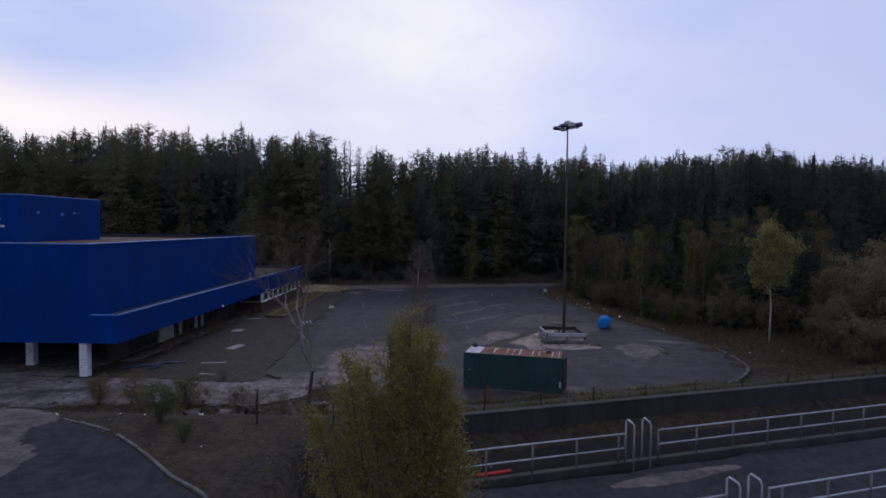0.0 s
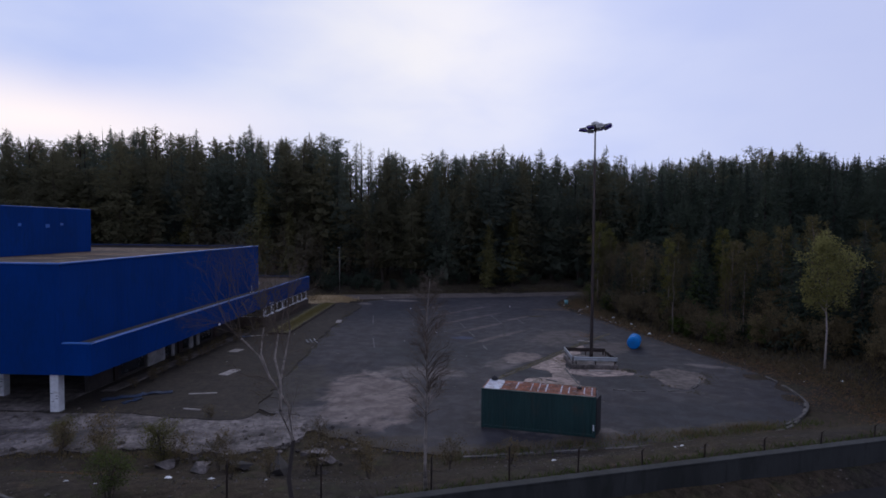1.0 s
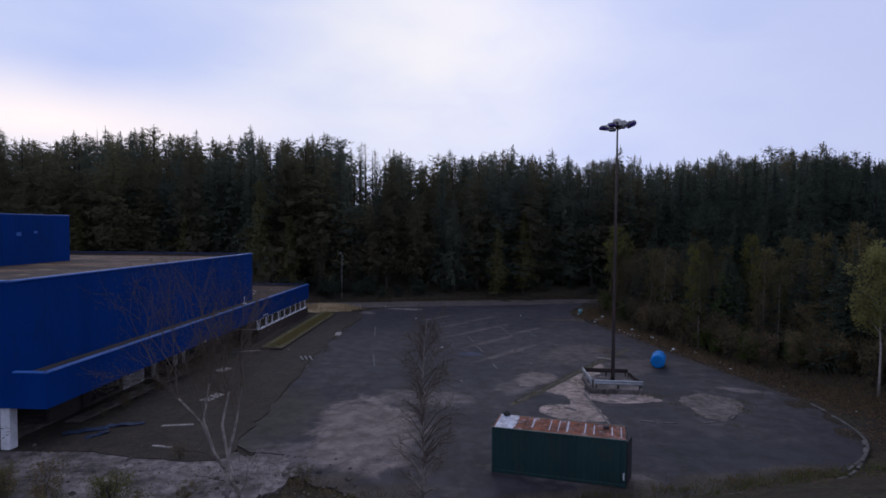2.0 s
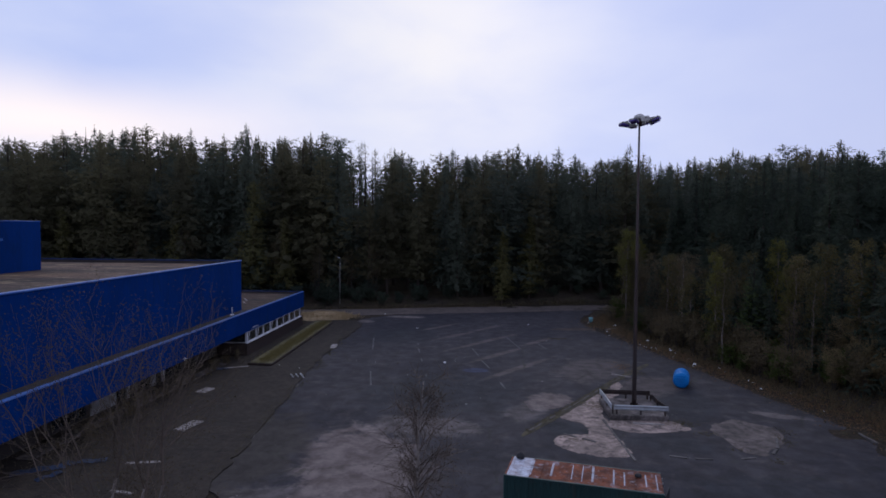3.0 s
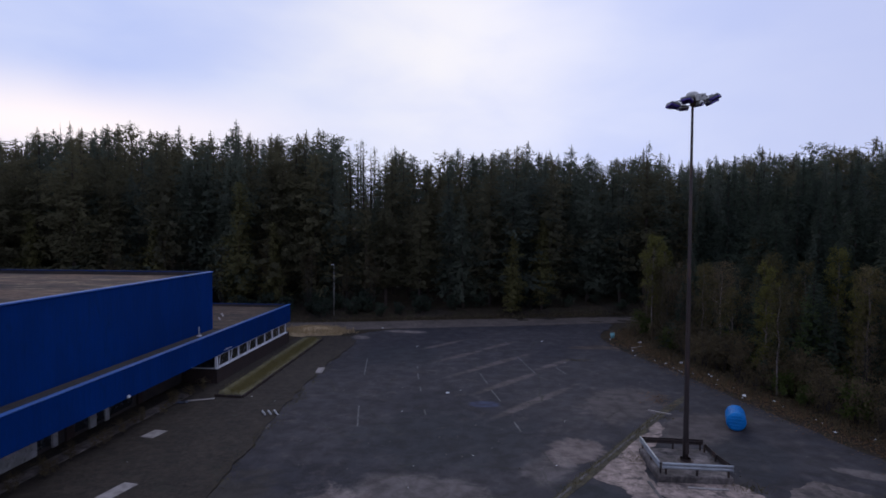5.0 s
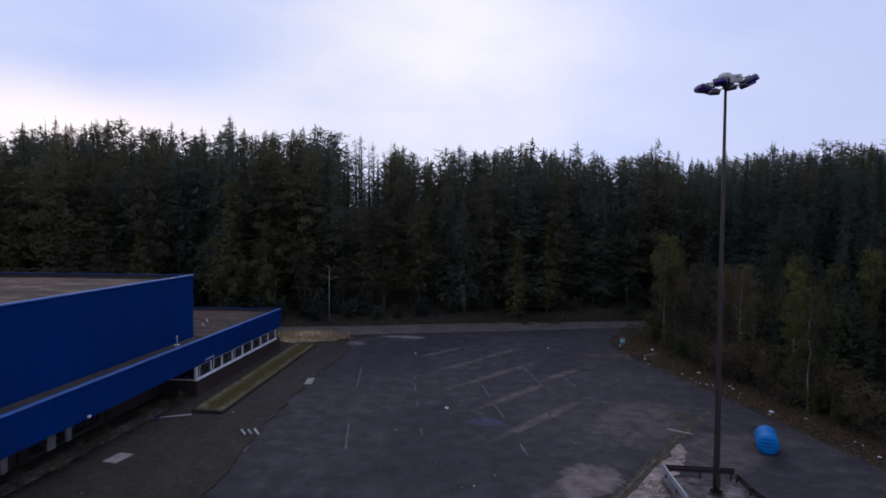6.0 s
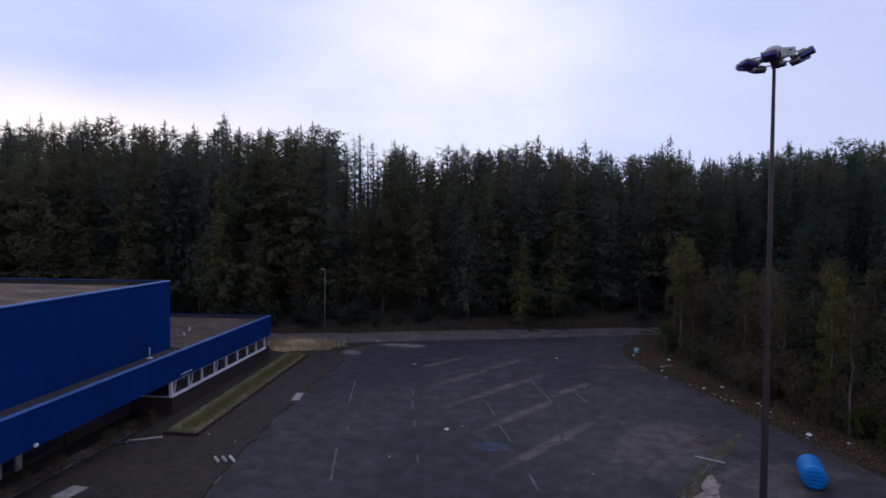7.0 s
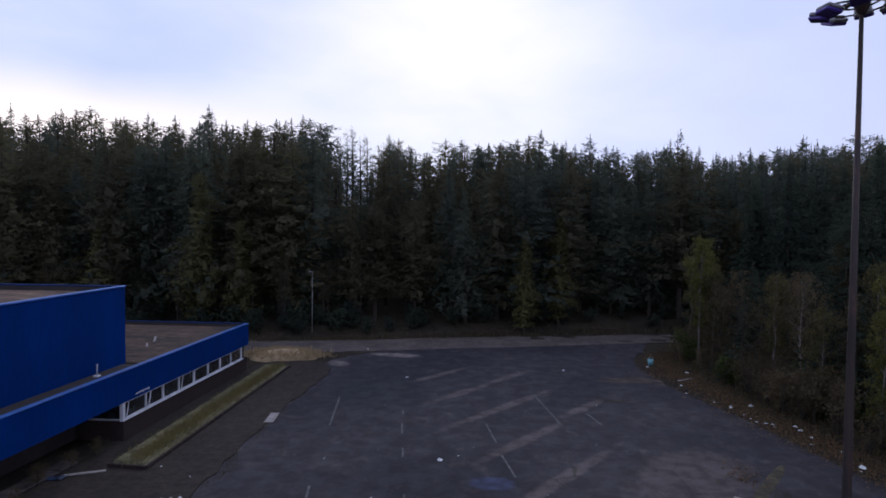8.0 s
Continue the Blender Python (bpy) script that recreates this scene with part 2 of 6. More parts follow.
BRICK = weathered("dark_brick", (0.036, 0.022, 0.019), (0.026, 0.018, 0.017), 1.5, 9, 0.9, dirt=(0.03, 0.027, 0.025), dirt_amount=0.5, bumpy=0.5)
STEEL = weathered("galvanised_steel", (0.31, 0.325, 0.345), (0.23, 0.245, 0.26), 2.0, 20, 0.5, 0.35, 0.5, dirt=(0.20, 0.15, 0.11), dirt_amount=0.35, bumpy=0.1)
RUSTMAST = weathered("rusty_mast", (0.042, 0.028, 0.024), (0.028, 0.020, 0.019), 1.0, 12, 0.7, 0.2, 0.4, dirt=(0.11, 0.055, 0.035), dirt_amount=0.5, stretch=(1, 1, 0.3))
GREEN = weathered("faded_green_paint", (0.005, 0.026, 0.026), (0.009, 0.036, 0.035), 0.7, 9, 0.6, 0, 0.4, dirt=(0.045, 0.030, 0.020), dirt_amount=0.35, stretch=(1, 1, 0.3), bumpy=0.1)
RUST = weathered("rust", (0.19, 0.062, 0.032), (0.09, 0.038, 0.027), 1.4, 10, 0.9, 0.1, 0.2, dirt=(0.30, 0.29, 0.33), dirt_amount=0.6, mottle=0.6, bumpy=0.4)
PALERIB = weathered("peeling_white_paint", (0.42, 0.45, 0.52), (0.30, 0.29, 0.32), 2.2, 12, 0.7, dirt=(0.17, 0.07, 0.042), dirt_amount=0.95, mottle=0.6)
BLUEPLASTIC = weathered("blue_plastic", (0.001, 0.165, 0.46), (0.001, 0.135, 0.40), 0.8, 10, 0.55, 0, 0.2, dirt=(0.015, 0.09, 0.22), dirt_amount=0.4, bumpy=0.05)
BLACK = weathered("black_rubber", (0.018, 0.018, 0.020), (0.026, 0.025, 0.026), 2.0, 15, 0.8)
CASING = weathered("pale_lamp_casing", (0.50, 0.48, 0.45), (0.40, 0.38, 0.36), 3.0, 20, 0.6, 0, 0.4, dirt=(0.09, 0.08, 0.08), dirt_amount=0.5)
LAMPBACK = weathered("weathered_lamp_back", (0.26, 0.25, 0.24), (0.15, 0.145, 0.14), 3.0, 18, 0.6, 0.2, 0.4, dirt=(0.05, 0.045, 0.045), dirt_amount=0.6)
LENS = weathered("dark_lamp_glass", (0.055, 0.030, 0.20), (0.08, 0.045, 0.26), 2.0, 10, 0.2, 0, 0.6, bumpy=0)
BARK = weathered("conifer_bark", (0.040, 0.030, 0.025), (0.055, 0.040, 0.032), 1.0, 10, 0.95, stretch=(1, 1, 0.3), per_object=0.3)
TWIG = weathered("bare_twigs", (0.10, 0.074, 0.058), (0.075, 0.056, 0.045), 1.0, 8, 0.95, per_object=0.2, bumpy=0)
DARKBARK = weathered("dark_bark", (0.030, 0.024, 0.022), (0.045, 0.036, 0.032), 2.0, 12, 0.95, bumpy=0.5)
DIMBIRCH = weathered("dull_birch_bark", (0.17, 0.14, 0.125), (0.10, 0.082, 0.072), 2.5, 14, 0.85, dirt=(0.03, 0.026, 0.024), dirt_amount=0.9, stretch=(1, 1, 3.0), bumpy=0.3)
FORKBARK = weathered("pale_forked_bark", (0.25, 0.21, 0.182), (0.12, 0.10, 0.088), 1.2, 14, 0.85, dirt=(0.035, 0.03, 0.027), dirt_amount=0.9, stretch=(1, 1, 2.0), bumpy=0.3)
BIRCHBARK = weathered("birch_bark", (0.34, 0.29, 0.26), (0.24, 0.20, 0.18), 2.5, 14, 0.8, dirt=(0.03, 0.026, 0.024), dirt_amount=0.9, stretch=(1, 1, 3.0), bumpy=0.3)
NEEDLES = foliage("conifer_needles", (0.077, 0.095, 0.076), (0.098, 0.116, 0.091), 0.22)
# darker copy of the needles, with shade and distance put into the colour
SHADENEEDLES = foliage("shaded_needles", (0.038, 0.052, 0.039), (0.050, 0.066, 0.049), 0.2)
OLIVE = foliage("olive_needles", (0.100, 0.096, 0.060), (0.124, 0.117, 0.070), 0.24)
LIGHTOLIVE = foliage("light_olive_needles", (0.130, 0.124, 0.052), (0.175, 0.162, 0.070), 0.12)
SPRING = foliage("spring_leaves", (0.15, 0.128, 0.034), (0.26, 0.218, 0.066), 0.1)
YELLOWGREEN = foliage("young_birch_leaves", (0.075, 0.079, 0.025), (0.132, 0.126, 0.038), 0.2)
DULLGREEN = foliage("dull_birch_leaves", (0.060, 0.056, 0.026), (0.105, 0.090, 0.042), 0.3)
HAZEL = foliage("brown_buds", (0.052, 0.042, 0.030), (0.086, 0.068, 0.044), 0.15)
LITTERLEAF = foliage("leaf_litter", (0.12, 0.068, 0.036), (0.20, 0.118, 0.06), 0.1)
PALESCRUB = foliage("pale_dead_scrub", (0.125, 0.100, 0.055), (0.20, 0.158, 0.088), 0.2)
PALEBIRCH = foliage("pale_birch_leaves", (0.125, 0.122, 0.042), (0.21, 0.195, 0.075), 0.1)
GREENLEAF = foliage("green_leaves", (0.042, 0.062, 0.017), (0.085, 0.105, 0.030), 0.2)
BROWNLEAF = foliage("dead_brown_leaves", (0.088, 0.072, 0.045), (0.140, 0.111, 0.065), 0.25)
GRASS = foliage("rough_grass", (0.135, 0.116, 0.046), (0.225, 0.192, 0.085), 0.1)
MOSSGRASS = foliage("dry_moss", (0.072, 0.062, 0.030), (0.125, 0.105, 0.050), 0.1)
STRAW = foliage("dead_straw", (0.32, 0.24, 0.14), (0.48, 0.37, 0.22), 0.1)
LITTER = weathered("white_litter", (0.55, 0.55, 0.55), (0.42, 0.42, 0.41), 2.0, 20, 0.7, dirt=(0.3, 0.28, 0.25), per_object=0.3)
TIMBER = weathered("grey_timber", (0.30, 0.27, 0.25), (0.21, 0.185, 0.17), 2.0, 14, 0.85, dirt=(0.1, 0.085, 0.07))
PAINTLINE = weathered("worn_white_line", (0.11, 0.105, 0.105), (0.042, 0.041, 0.043), 1.5, 7, 0.8, dirt=(0.03, 0.031, 0.037), dirt_amount=0.95, bumpy=0.2)


def glass_material():
    m, t, bs = material("dusty_glass", 0.12, 0, 0.5)
    p = coords(t)
    t.links.new(mix_col(t, ramp(t, noise_node(t, p, 1.3, 5, 0.6), 0.4, 0.7), (0.012, 0.014, 0.018), (0.035, 0.037, 0.042)), bs.inputs["Base Color"])
    t.links.new(ramp(t, noise_node(t, p, 3.0, 5, 0.6), 0.3, 0.8, 0.06, 0.4), bs.inputs["Roughness"])
    return m


GLASS = glass_material()
GRIMYWHITE = weathered("grimy_white_panel", (0.34, 0.33, 0.33), (0.22, 0.21, 0.21), 1.2, 12, 0.7, dirt=(0.10, 0.09, 0.085), dirt_amount=0.7, bumpy=0.1)
GRASSY = weathered("mossy_turf", (0.16, 0.145, 0.080), (0.09, 0.083, 0.045), 1.2, 16, 0.95, mottle=0.8, dirt=(0.045, 0.035, 0.02), bumpy=0.8)
STRAWHEAP = weathered("dead_straw_heap", (0.44, 0.33, 0.20), (0.30, 0.22, 0.13), 1.0, 14, 0.95, mottle=0.5, dirt=(0.07, 0.05, 0.03), bumpy=0.8)
# mud made near-black: the deep shade of the channel is put into its colour
SHADEMUD = weathered("shaded_mud", (0.012, 0.011, 0.010), (0.018, 0.015, 0.013), 0.6, 6, 0.8, spec=0.2)


# ---- mesh helpers ----
class Geo:
    """Collects vertices and faces of one mesh."""

    def __init__(self):
        self.v, self.f = [], []

    def add(self, verts, faces):
        n = len(self.v)
        self.v += [tuple(p) for p in verts]
        self.f += [tuple(n + i for i in f) for f in faces]
        return self

    def box(self, c, s, rz=0.0, ch=0.0, m=None):
        """A box by its centre and size, with chamfered edges where ch > 0."""
        m = m or Matrix.Rotation(radians(rz), 4, "Z")
        h = [k / 2 for k in s]
        ch = min(ch, min(h) * 0.6)
        pts = []
        if ch <= 0:
            pts = [(x * h[0], y * h[1], z * h[2]) for x in (-1, 1) for y in (-1, 1) for z in (-1, 1)]
            faces = [(0, 1, 3, 2), (4, 6, 7, 5), (0, 4, 5, 1), (2, 3, 7, 6), (0, 2, 6, 4), (1, 5, 7, 3)]
        else:
            idx = {}
            for x in (-1, 1):
                for y in (-1, 1):
                    for z in (-1, 1):
                        for a in range(3):
                            sg = (x, y, z)
                            idx[(x, y, z, a)] = len(pts)
                            pts.append(tuple(sg[i] * (h[i] - (0 if i == a else ch)) for i in range(3)))
            faces = []
            for a in range(3):
                b, c2 = (a + 1) % 3, (a + 2) % 3
                for sa in (-1, 1):
                    ring = []
                    for sb, sc in ((-1, -1), (1, -1), (1, 1), (-1, 1)):
                        k = [0, 0, 0]
                        k[a], k[b], k[c2] = sa, sb, sc
                        ring.append(idx[(*k, a)])
                    faces.append(tuple(ring if sa > 0 else ring[::-1]))
                for sb in (-1, 1):
                    for sc in (-1, 1):
                        k0, k1 = [0, 0, 0], [0, 0, 0]
                        k0[a], k0[b], k0[c2] = -1, sb, sc
                        k1[a], k1[b], k1[c2] = 1, sb, sc
                        q = (idx[(*k0, b)], idx[(*k1, b)], idx[(*k1, c2)], idx[(*k0, c2)])
                        faces.append(q if sb * sc > 0 else q[::-1])
            for x in (-1, 1):
                for y in (-1, 1):
                    for z in (-1, 1):
                        q = (idx[(x, y, z, 0)], idx[(x, y, z, 1)], idx[(x, y, z, 2)])
                        faces.append(q if x * y * z > 0 else q[::-1])
        c = Vector(c)
        return self.add([c + (m @ Vector(p)) for p in pts], faces)

    def tube(self, pts, radii, n=6, cap=True):
        """A round bar along points with a radius at each."""
        pts = [Vector(p) for p in pts]
        rings = []
        for i, p in enumerate(pts):
            d = (pts[min(i + 1, len(pts) - 1)] - pts[max(i - 1, 0)]).normalized()
            side = d.cross(Vector((0, 0, 1)) if abs(d.z) < 0.9 else Vector((1, 0, 0))).normalized()
            up = side.cross(d)
            rings.append([p + float(radii[i]) * (math.cos(2 * math.pi * k / n) * side + math.sin(2 * math.pi * k / n) * up) for k in range(n)])
        faces = [(i * n + k, i * n + (k + 1) % n, (i + 1) * n + (k + 1) % n, (i + 1) * n + k) for i in range(len(pts) - 1) for k in range(n)]
        if cap:
            faces += [tuple(range(n))[::-1], tuple((len(pts) - 1) * n + k for k in range(n))]
        return self.add([q for r in rings for q in r], faces)

    def lathe(self, profile, n=16, m=None):
        """A turned form from (radius, height) pairs."""
        m = m or Matrix.Identity(4)
        pts = [m @ Vector((r * math.cos(2 * math.pi * k / n), r * math.sin(2 * math.pi * k / n), z)) for r, z in profile for k in range(n)]
        faces = [(i * n + k, i * n + (k + 1) % n, (i + 1) * n + (k + 1) % n, (i + 1) * n + k) for i in range(len(profile) - 1) for k in range(n)]
        return self.add(pts, faces)

    def sheet(self, outline, z, depth):
        """A slab with a flat top at z, by its outline in order."""
        n = len(outline)
        pts = [(x, y, z) for x, y in outline] + [(x, y, z - depth) for x, y in outline]
        return self.add(pts, [tuple(range(n)), tuple(range(2 * n - 1, n - 1, -1))] + [(k, n + k, n + (k + 1) % n, (k + 1) % n) for k in range(n)])

    def mesh(self, name, mat, smooth=False, fix=True):
        me = bpy.data.meshes.new(name)
        me.from_pydata(self.v, [], self.f)
        if fix and len(self.f) < 6000:
            bm = bmesh.new()
            bm.from_mesh(me)
            bmesh.ops.recalc_face_normals(bm, faces=bm.faces)
            bm.to_mesh(me)
            bm.free()
        me.materials.append(mat)
        if smooth:
            me.shade_smooth()
        return me


def raw_mesh(name, verts, faces, mat, normals=None):
    """A mesh from arrays, for leaves and ground; crowns carry normals that point out of the crown."""
    me = bpy.data.meshes.new(name)
    me.from_pydata(verts.tolist() if hasattr(verts, "tolist") else verts, [], faces.tolist() if hasattr(faces, "tolist") else faces)
    me.materials.append(mat)
    if normals is not None:
        me.shade_smooth()
        me.normals_split_custom_set_from_vertices(normals)
    return me


def thing(name, label, category, at=(0, 0, 0), rz=0.0, group="", kind=""):
    ob = new(name)
    ob.matrix_world = pose(*at, 0, 0, rz)
    ob.empty_display_size = 0.2
    return tagged(ob, label, category, group, kind)


def part(name, geo, mat, parent, label="", smooth=False):
    """One mesh under a thing or under a part, in the parent's own space."""
    me = geo if isinstance(geo, bpy.types.Mesh) else geo.mesh(name, mat, smooth)
    ob = new(name, me)
    ob.parent = parent
    return tagged(ob, label)


def solid(name, geo, mat, label, category, kind="", group="", smooth=False):
    me = geo if isinstance(geo, bpy.types.Mesh) else geo.mesh(name, mat, smooth)
    return tagged(new(name, me), label, category, group, kind)


def smooth_step(a, b, x):
    t = np.clip((x - a) / (b - a), 0.0, 1.0)
    return t * t * (3 - 2 * t)


rng = np.random.default_rng(7)
SLOPE = 0.333                      # the road, its rails and the retaining wall all run at this slant


def ground_z(x, y):
    """Height of the ground sheet."""
    x, y = np.asarray(x, float), np.asarray(y, float)
    v = y - SLOPE * np.maximum(x, -3.0)
    near = 2.35 * (1 - smooth_step(24.0, 32.5, v))                      # terrace falling to the car park
    z = near
    cut = smooth_step(-4.0, -1.5, x) * (1 - smooth_step(60, 70, x))
    chan = smooth_step(16.5, 16.75, v)
    bank_drop = 0.86 + 0.9 * (1 - smooth_step(21.6, 23.4, v)) + 5.0 * (1 - smooth_step(20.4, 21.6, v))
    z = z - cut * chan * (1 - smooth_step(23.45, 23.75, v)) * bank_drop
    bank = smooth_step(23.5, 34.0, x - 0.0 * y) * smooth_step(34, 44, y) * (1 - smooth_step(92, 100, y))
    z = z + 1.9 * bank
    wood = smooth_step(106, 150, y - 0.2 * x)
    z = z + 7.0 * wood + 12.0 * smooth_step(150, 230, y - 0.2 * x) + 1.0 * smooth_step(104, 110, y - 0.2 * x)
    flat = (x > -90) & (x < 23) & (v > 33) & (y < 104)
    bumps = 0.10 * np.sin(x * 0.9 + 1.3 * np.sin(y * 0.7)) * np.sin(y * 1.1 + x * 0.4)
    z = z + np.where(flat, -0.07, bumps * (smooth_step(3, 12, np.abs(v - 14)) * 0.6 + 0.1) - 0.03)
    return z


# ---- ground ----
def graded(lo, hi, fine_lo, fine_hi, step, grow=1.35):
    """Grid lines, even in the middle and wider apart outward."""
    mid = list(np.arange(fine_lo, fine_hi + step / 2, step))
    d, p = step * grow, fine_hi + step * grow
    while p < hi:
        mid.append(p)
        d *= grow
        p += d
    mid.append(hi)
    d, p = step * grow, fine_lo - step * grow
    while p > lo:
        mid.insert(0, p)
        d *= grow
        p -= d
    mid.insert(0, lo)
    return np.array(mid)


def build_ground():
    xs, vs = graded(-1500, 1500, -40, 48, 1.0), graded(-600, 2500, -4, 112, 0.5)
    X, V = np.meshgrid(xs, vs)
    lean = smooth_step(-30, 5, V) * (1 - smooth_step(32, 60, V))
    Y = V + SLOPE * np.clip(X, -3.0, 60.0) * lean
    Z = ground_z(X, Y)
    n, m = X.shape
    idx = np.arange(n * m).reshape(n, m)
    faces = np.stack([idx[:-1, :-1], idx[:-1, 1:], idx[1:, 1:], idx[1:, :-1]], -1).reshape(-1, 4)
    me = raw_mesh("ground", np.stack([X, Y, Z], -1).reshape(-1, 3), faces, GROUND)
    me.shade_smooth()
    me.materials.append(SHADEMUD)
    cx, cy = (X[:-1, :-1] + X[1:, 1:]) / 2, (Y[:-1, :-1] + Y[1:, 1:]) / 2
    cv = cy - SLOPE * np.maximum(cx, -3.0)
    # faces of the channel bed take the near-black tone that stands for shade
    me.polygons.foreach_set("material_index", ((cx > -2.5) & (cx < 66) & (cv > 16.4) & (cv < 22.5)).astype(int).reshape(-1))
    tagged(new("ground", me), "bare brown earth and gravel with moss round the car park", "ground", kind="structure")


def smooth_outline(pts, steps=5):
    """A closed outline rounded through its points."""
    out, n = [], len(pts)
    for i in range(n):
        p0, p1, p2, p3 = (Vector(pts[(i + k - 1) % n]) for k in range(4))
        for s in range(steps):
            t = s / steps
            out.append(tuple(0.5 * ((2 * p1) + (p2 - p0) * t + (2 * p0 - 5 * p1 + 4 * p2 - p3) * t * t + (3 * p1 - p0 - 3 * p2 + p3) * t ** 3)))
    return out


def flat_sheet(name, outline, z, depth, mat, label, category):
    """A slab with a dense ragged rim, filled by triangulation."""
    bm = bmesh.new()
    ring = [bm.verts.new((x, y, z)) for x, y in outline]
    face = bm.faces.new(ring)
    if face.normal.z < 0:
        face.normal_flip()
    bm.normal_update()
    if face.normal.z < 0:
        face.normal_flip()
    ext = bmesh.ops.extrude_face_region(bm, geom=[face])
    bmesh.ops.translate(bm, verts=[e for e in ext["geom"] if isinstance(e, bmesh.types.BMVert)], vec=(0, 0, -depth))
    bmesh.ops.recalc_face_normals(bm, faces=bm.faces)
    bmesh.ops.triangulate(bm, faces=[f for f in bm.faces if len(f.verts) > 4])
    me = bpy.data.meshes.new(name)
    bm.to_mesh(me)
    bm.free()
    me.materials.append(mat)
    return tagged(new(name, me), label, category, kind="structure")


def ragged(pts, amount, steps=8):
    out = []
    for i, (x, y) in enumerate(smooth_outline(pts, steps)):
        k = (noise.noise(Vector((x * 0.8, y * 0.8, 3.1))) + 0.6 * noise.noise(Vector((x * 2.9, y * 2.9, 7.7)))) * amount
        out.append((x + k, y + (noise.noise(Vector((x * 0.7, y * 0.9, 9.4))) + 0.6 * noise.noise(Vector((x * 3.1, y * 3.1, 1.7)))) * amount))
    return out


build_ground()
CAR_PARK = [(-13.0, 42), (-13.8, 52), (-14.6, 62), (-15.2, 74), (-15.4, 86), (-13.0, 93), (-6, 97.2), (8, 100.2), (18, 103), (15.4, 95), (14.8, 90.5), (16.0, 83), (18.4, 75), (20.2, 67),
            (22.2, 59), (24.2, 51.5), (24.0, 45), (22.0, 40.8), (18.5, 37.2), (9.4, 34.6), (1.0, 33.0), (-6, 35.5), (-9.5, 38.5)]
flat_sheet("car_park", ragged(CAR_PARK, 0.3, 14), 0.0, 0.06, ASPHALT, "cracked dark asphalt car park with pale worn patches", "car park")
flat_sheet("road_far", ragged([(-120, 84.5), (-60, 88), (-24, 92.6), (-10, 96.0), (6, 100), (24, 105), (60, 114), (120, 130), (120, 139), (60, 122), (24, 112.6), (6, 106.8), (-10, 102.4), (-26, 99.2), (-60, 95), (-120, 91)], 0.4, 5),
           0.012, 0.10, ROADMIX, "pale worn access road along the edge of the forest", "road")
flat_sheet("pavement", ragged([(-11.7, 42), (-12.4, 52), (-13.3, 62), (-13.7, 74), (-13.9, 88), (-20.3, 88.5), (-21.2, 70), (-23.5, 64.0), (-26, 40.6), (-40, 41.0), (-40, 38.6), (-20, 38.2), (-12.0, 37.6)], 0.3, 16),
           0.060, 0.10, PAVING, "dark mossy paving beside the blue building", "pavement")
flat_sheet("concrete_apron", ragged([(-60, 30), (-30, 30.5), (-20, 31.8), (-14, 32.8), (-9, 33.2), (-7.2, 36), (-8.5, 38.6), (-12, 39.2), (-22, 39.6), (-60, 42)], 0.8, 24),
           0.030, 0.12, CONCRETE, "broken pale concrete apron in front of the building", "pavement")


ISLANDCON = weathered("pinkish_worn_concrete", (0.285, 0.220, 0.190), (0.155, 0.121, 0.106), 0.45, 10, 0.9, mottle=0.85, dirt=(0.034, 0.030, 0.029), dirt_amount=0.9, bumpy=0.4)
LOBECON = weathered("dull_worn_concrete", (0.112, 0.091, 0.083), (0.064, 0.053, 0.049), 0.5, 10, 0.9, mottle=0.8, dirt=(0.030, 0.027, 0.026), dirt_amount=0.8, bumpy=0.4)
flat_sheet("concrete_slab", ragged([(6.5, 52.6), (8.0, 54.9), (9.6, 57.0), (11.2, 59.4), (12.5, 61.2), (12.4, 59.6), (11.4, 57.4), (10.2, 55.8), (9.7, 53.6), (9.6, 51.6), (9.45, 48.6), (9.5, 45.6), (7.6, 45.4), (5.7, 47.2), (6.4, 48.4), (7.7, 48.9), (8.2, 49.9), (7.6, 51.0), (6.8, 51.9)], 0.34, 12),
           0.007, 0.04, ISLANDCON, "worn pinkish concrete of the lamp island", "concrete")
flat_sheet("concrete_slab", ragged([(9.75, 51.7), (9.75, 49.7), (11.5, 49.35), (13.8, 49.8), (14.4, 50.7), (13.6, 51.7), (11.5, 51.9)], 0.3, 12), 0.006, 0.04, ISLANDCON, "worn pinkish concrete before the lamp plinth", "concrete")
flat_sheet("concrete_slab", ragged([(15.6, 50.9), (17.0, 51.8), (18.3, 52.2), (19.5, 50.9), (19.4, 49.1), (18.3, 47.5), (16.8, 46.2), (16.0, 47.2), (15.7, 49.0)], 0.3, 12), 0.007, 0.04, LOBECON, "pale rounded end of the lamp island", "concrete")


def verge_road(name, v0, v1, x0, x1, z, mat, label):
    """A strip that runs with the slant of the rails."""
    n = 40
    pts = []
    for i in range(n + 1):
        x = x0 + (x1 - x0) * i / n
        pts.append((x, v0 + SLOPE * x + 0.10 * noise.noise(Vector((x * 0.7, 1, 0)))))
    for i in range(n, -1, -1):
        x = x0 + (x1 - x0) * i / n
        pts.append((x, v1 + SLOPE * x + 0.45 * noise.noise(Vector((x * 0.35, 5, 0)))))
    return flat_sheet(name, pts, z, 0.15, mat, label, "road")


verge_road("road_near", 11.5, 16.05, -2.0, 70, 2.52, NEAR_ROAD, "smooth dark asphalt lane between two steel handrails")


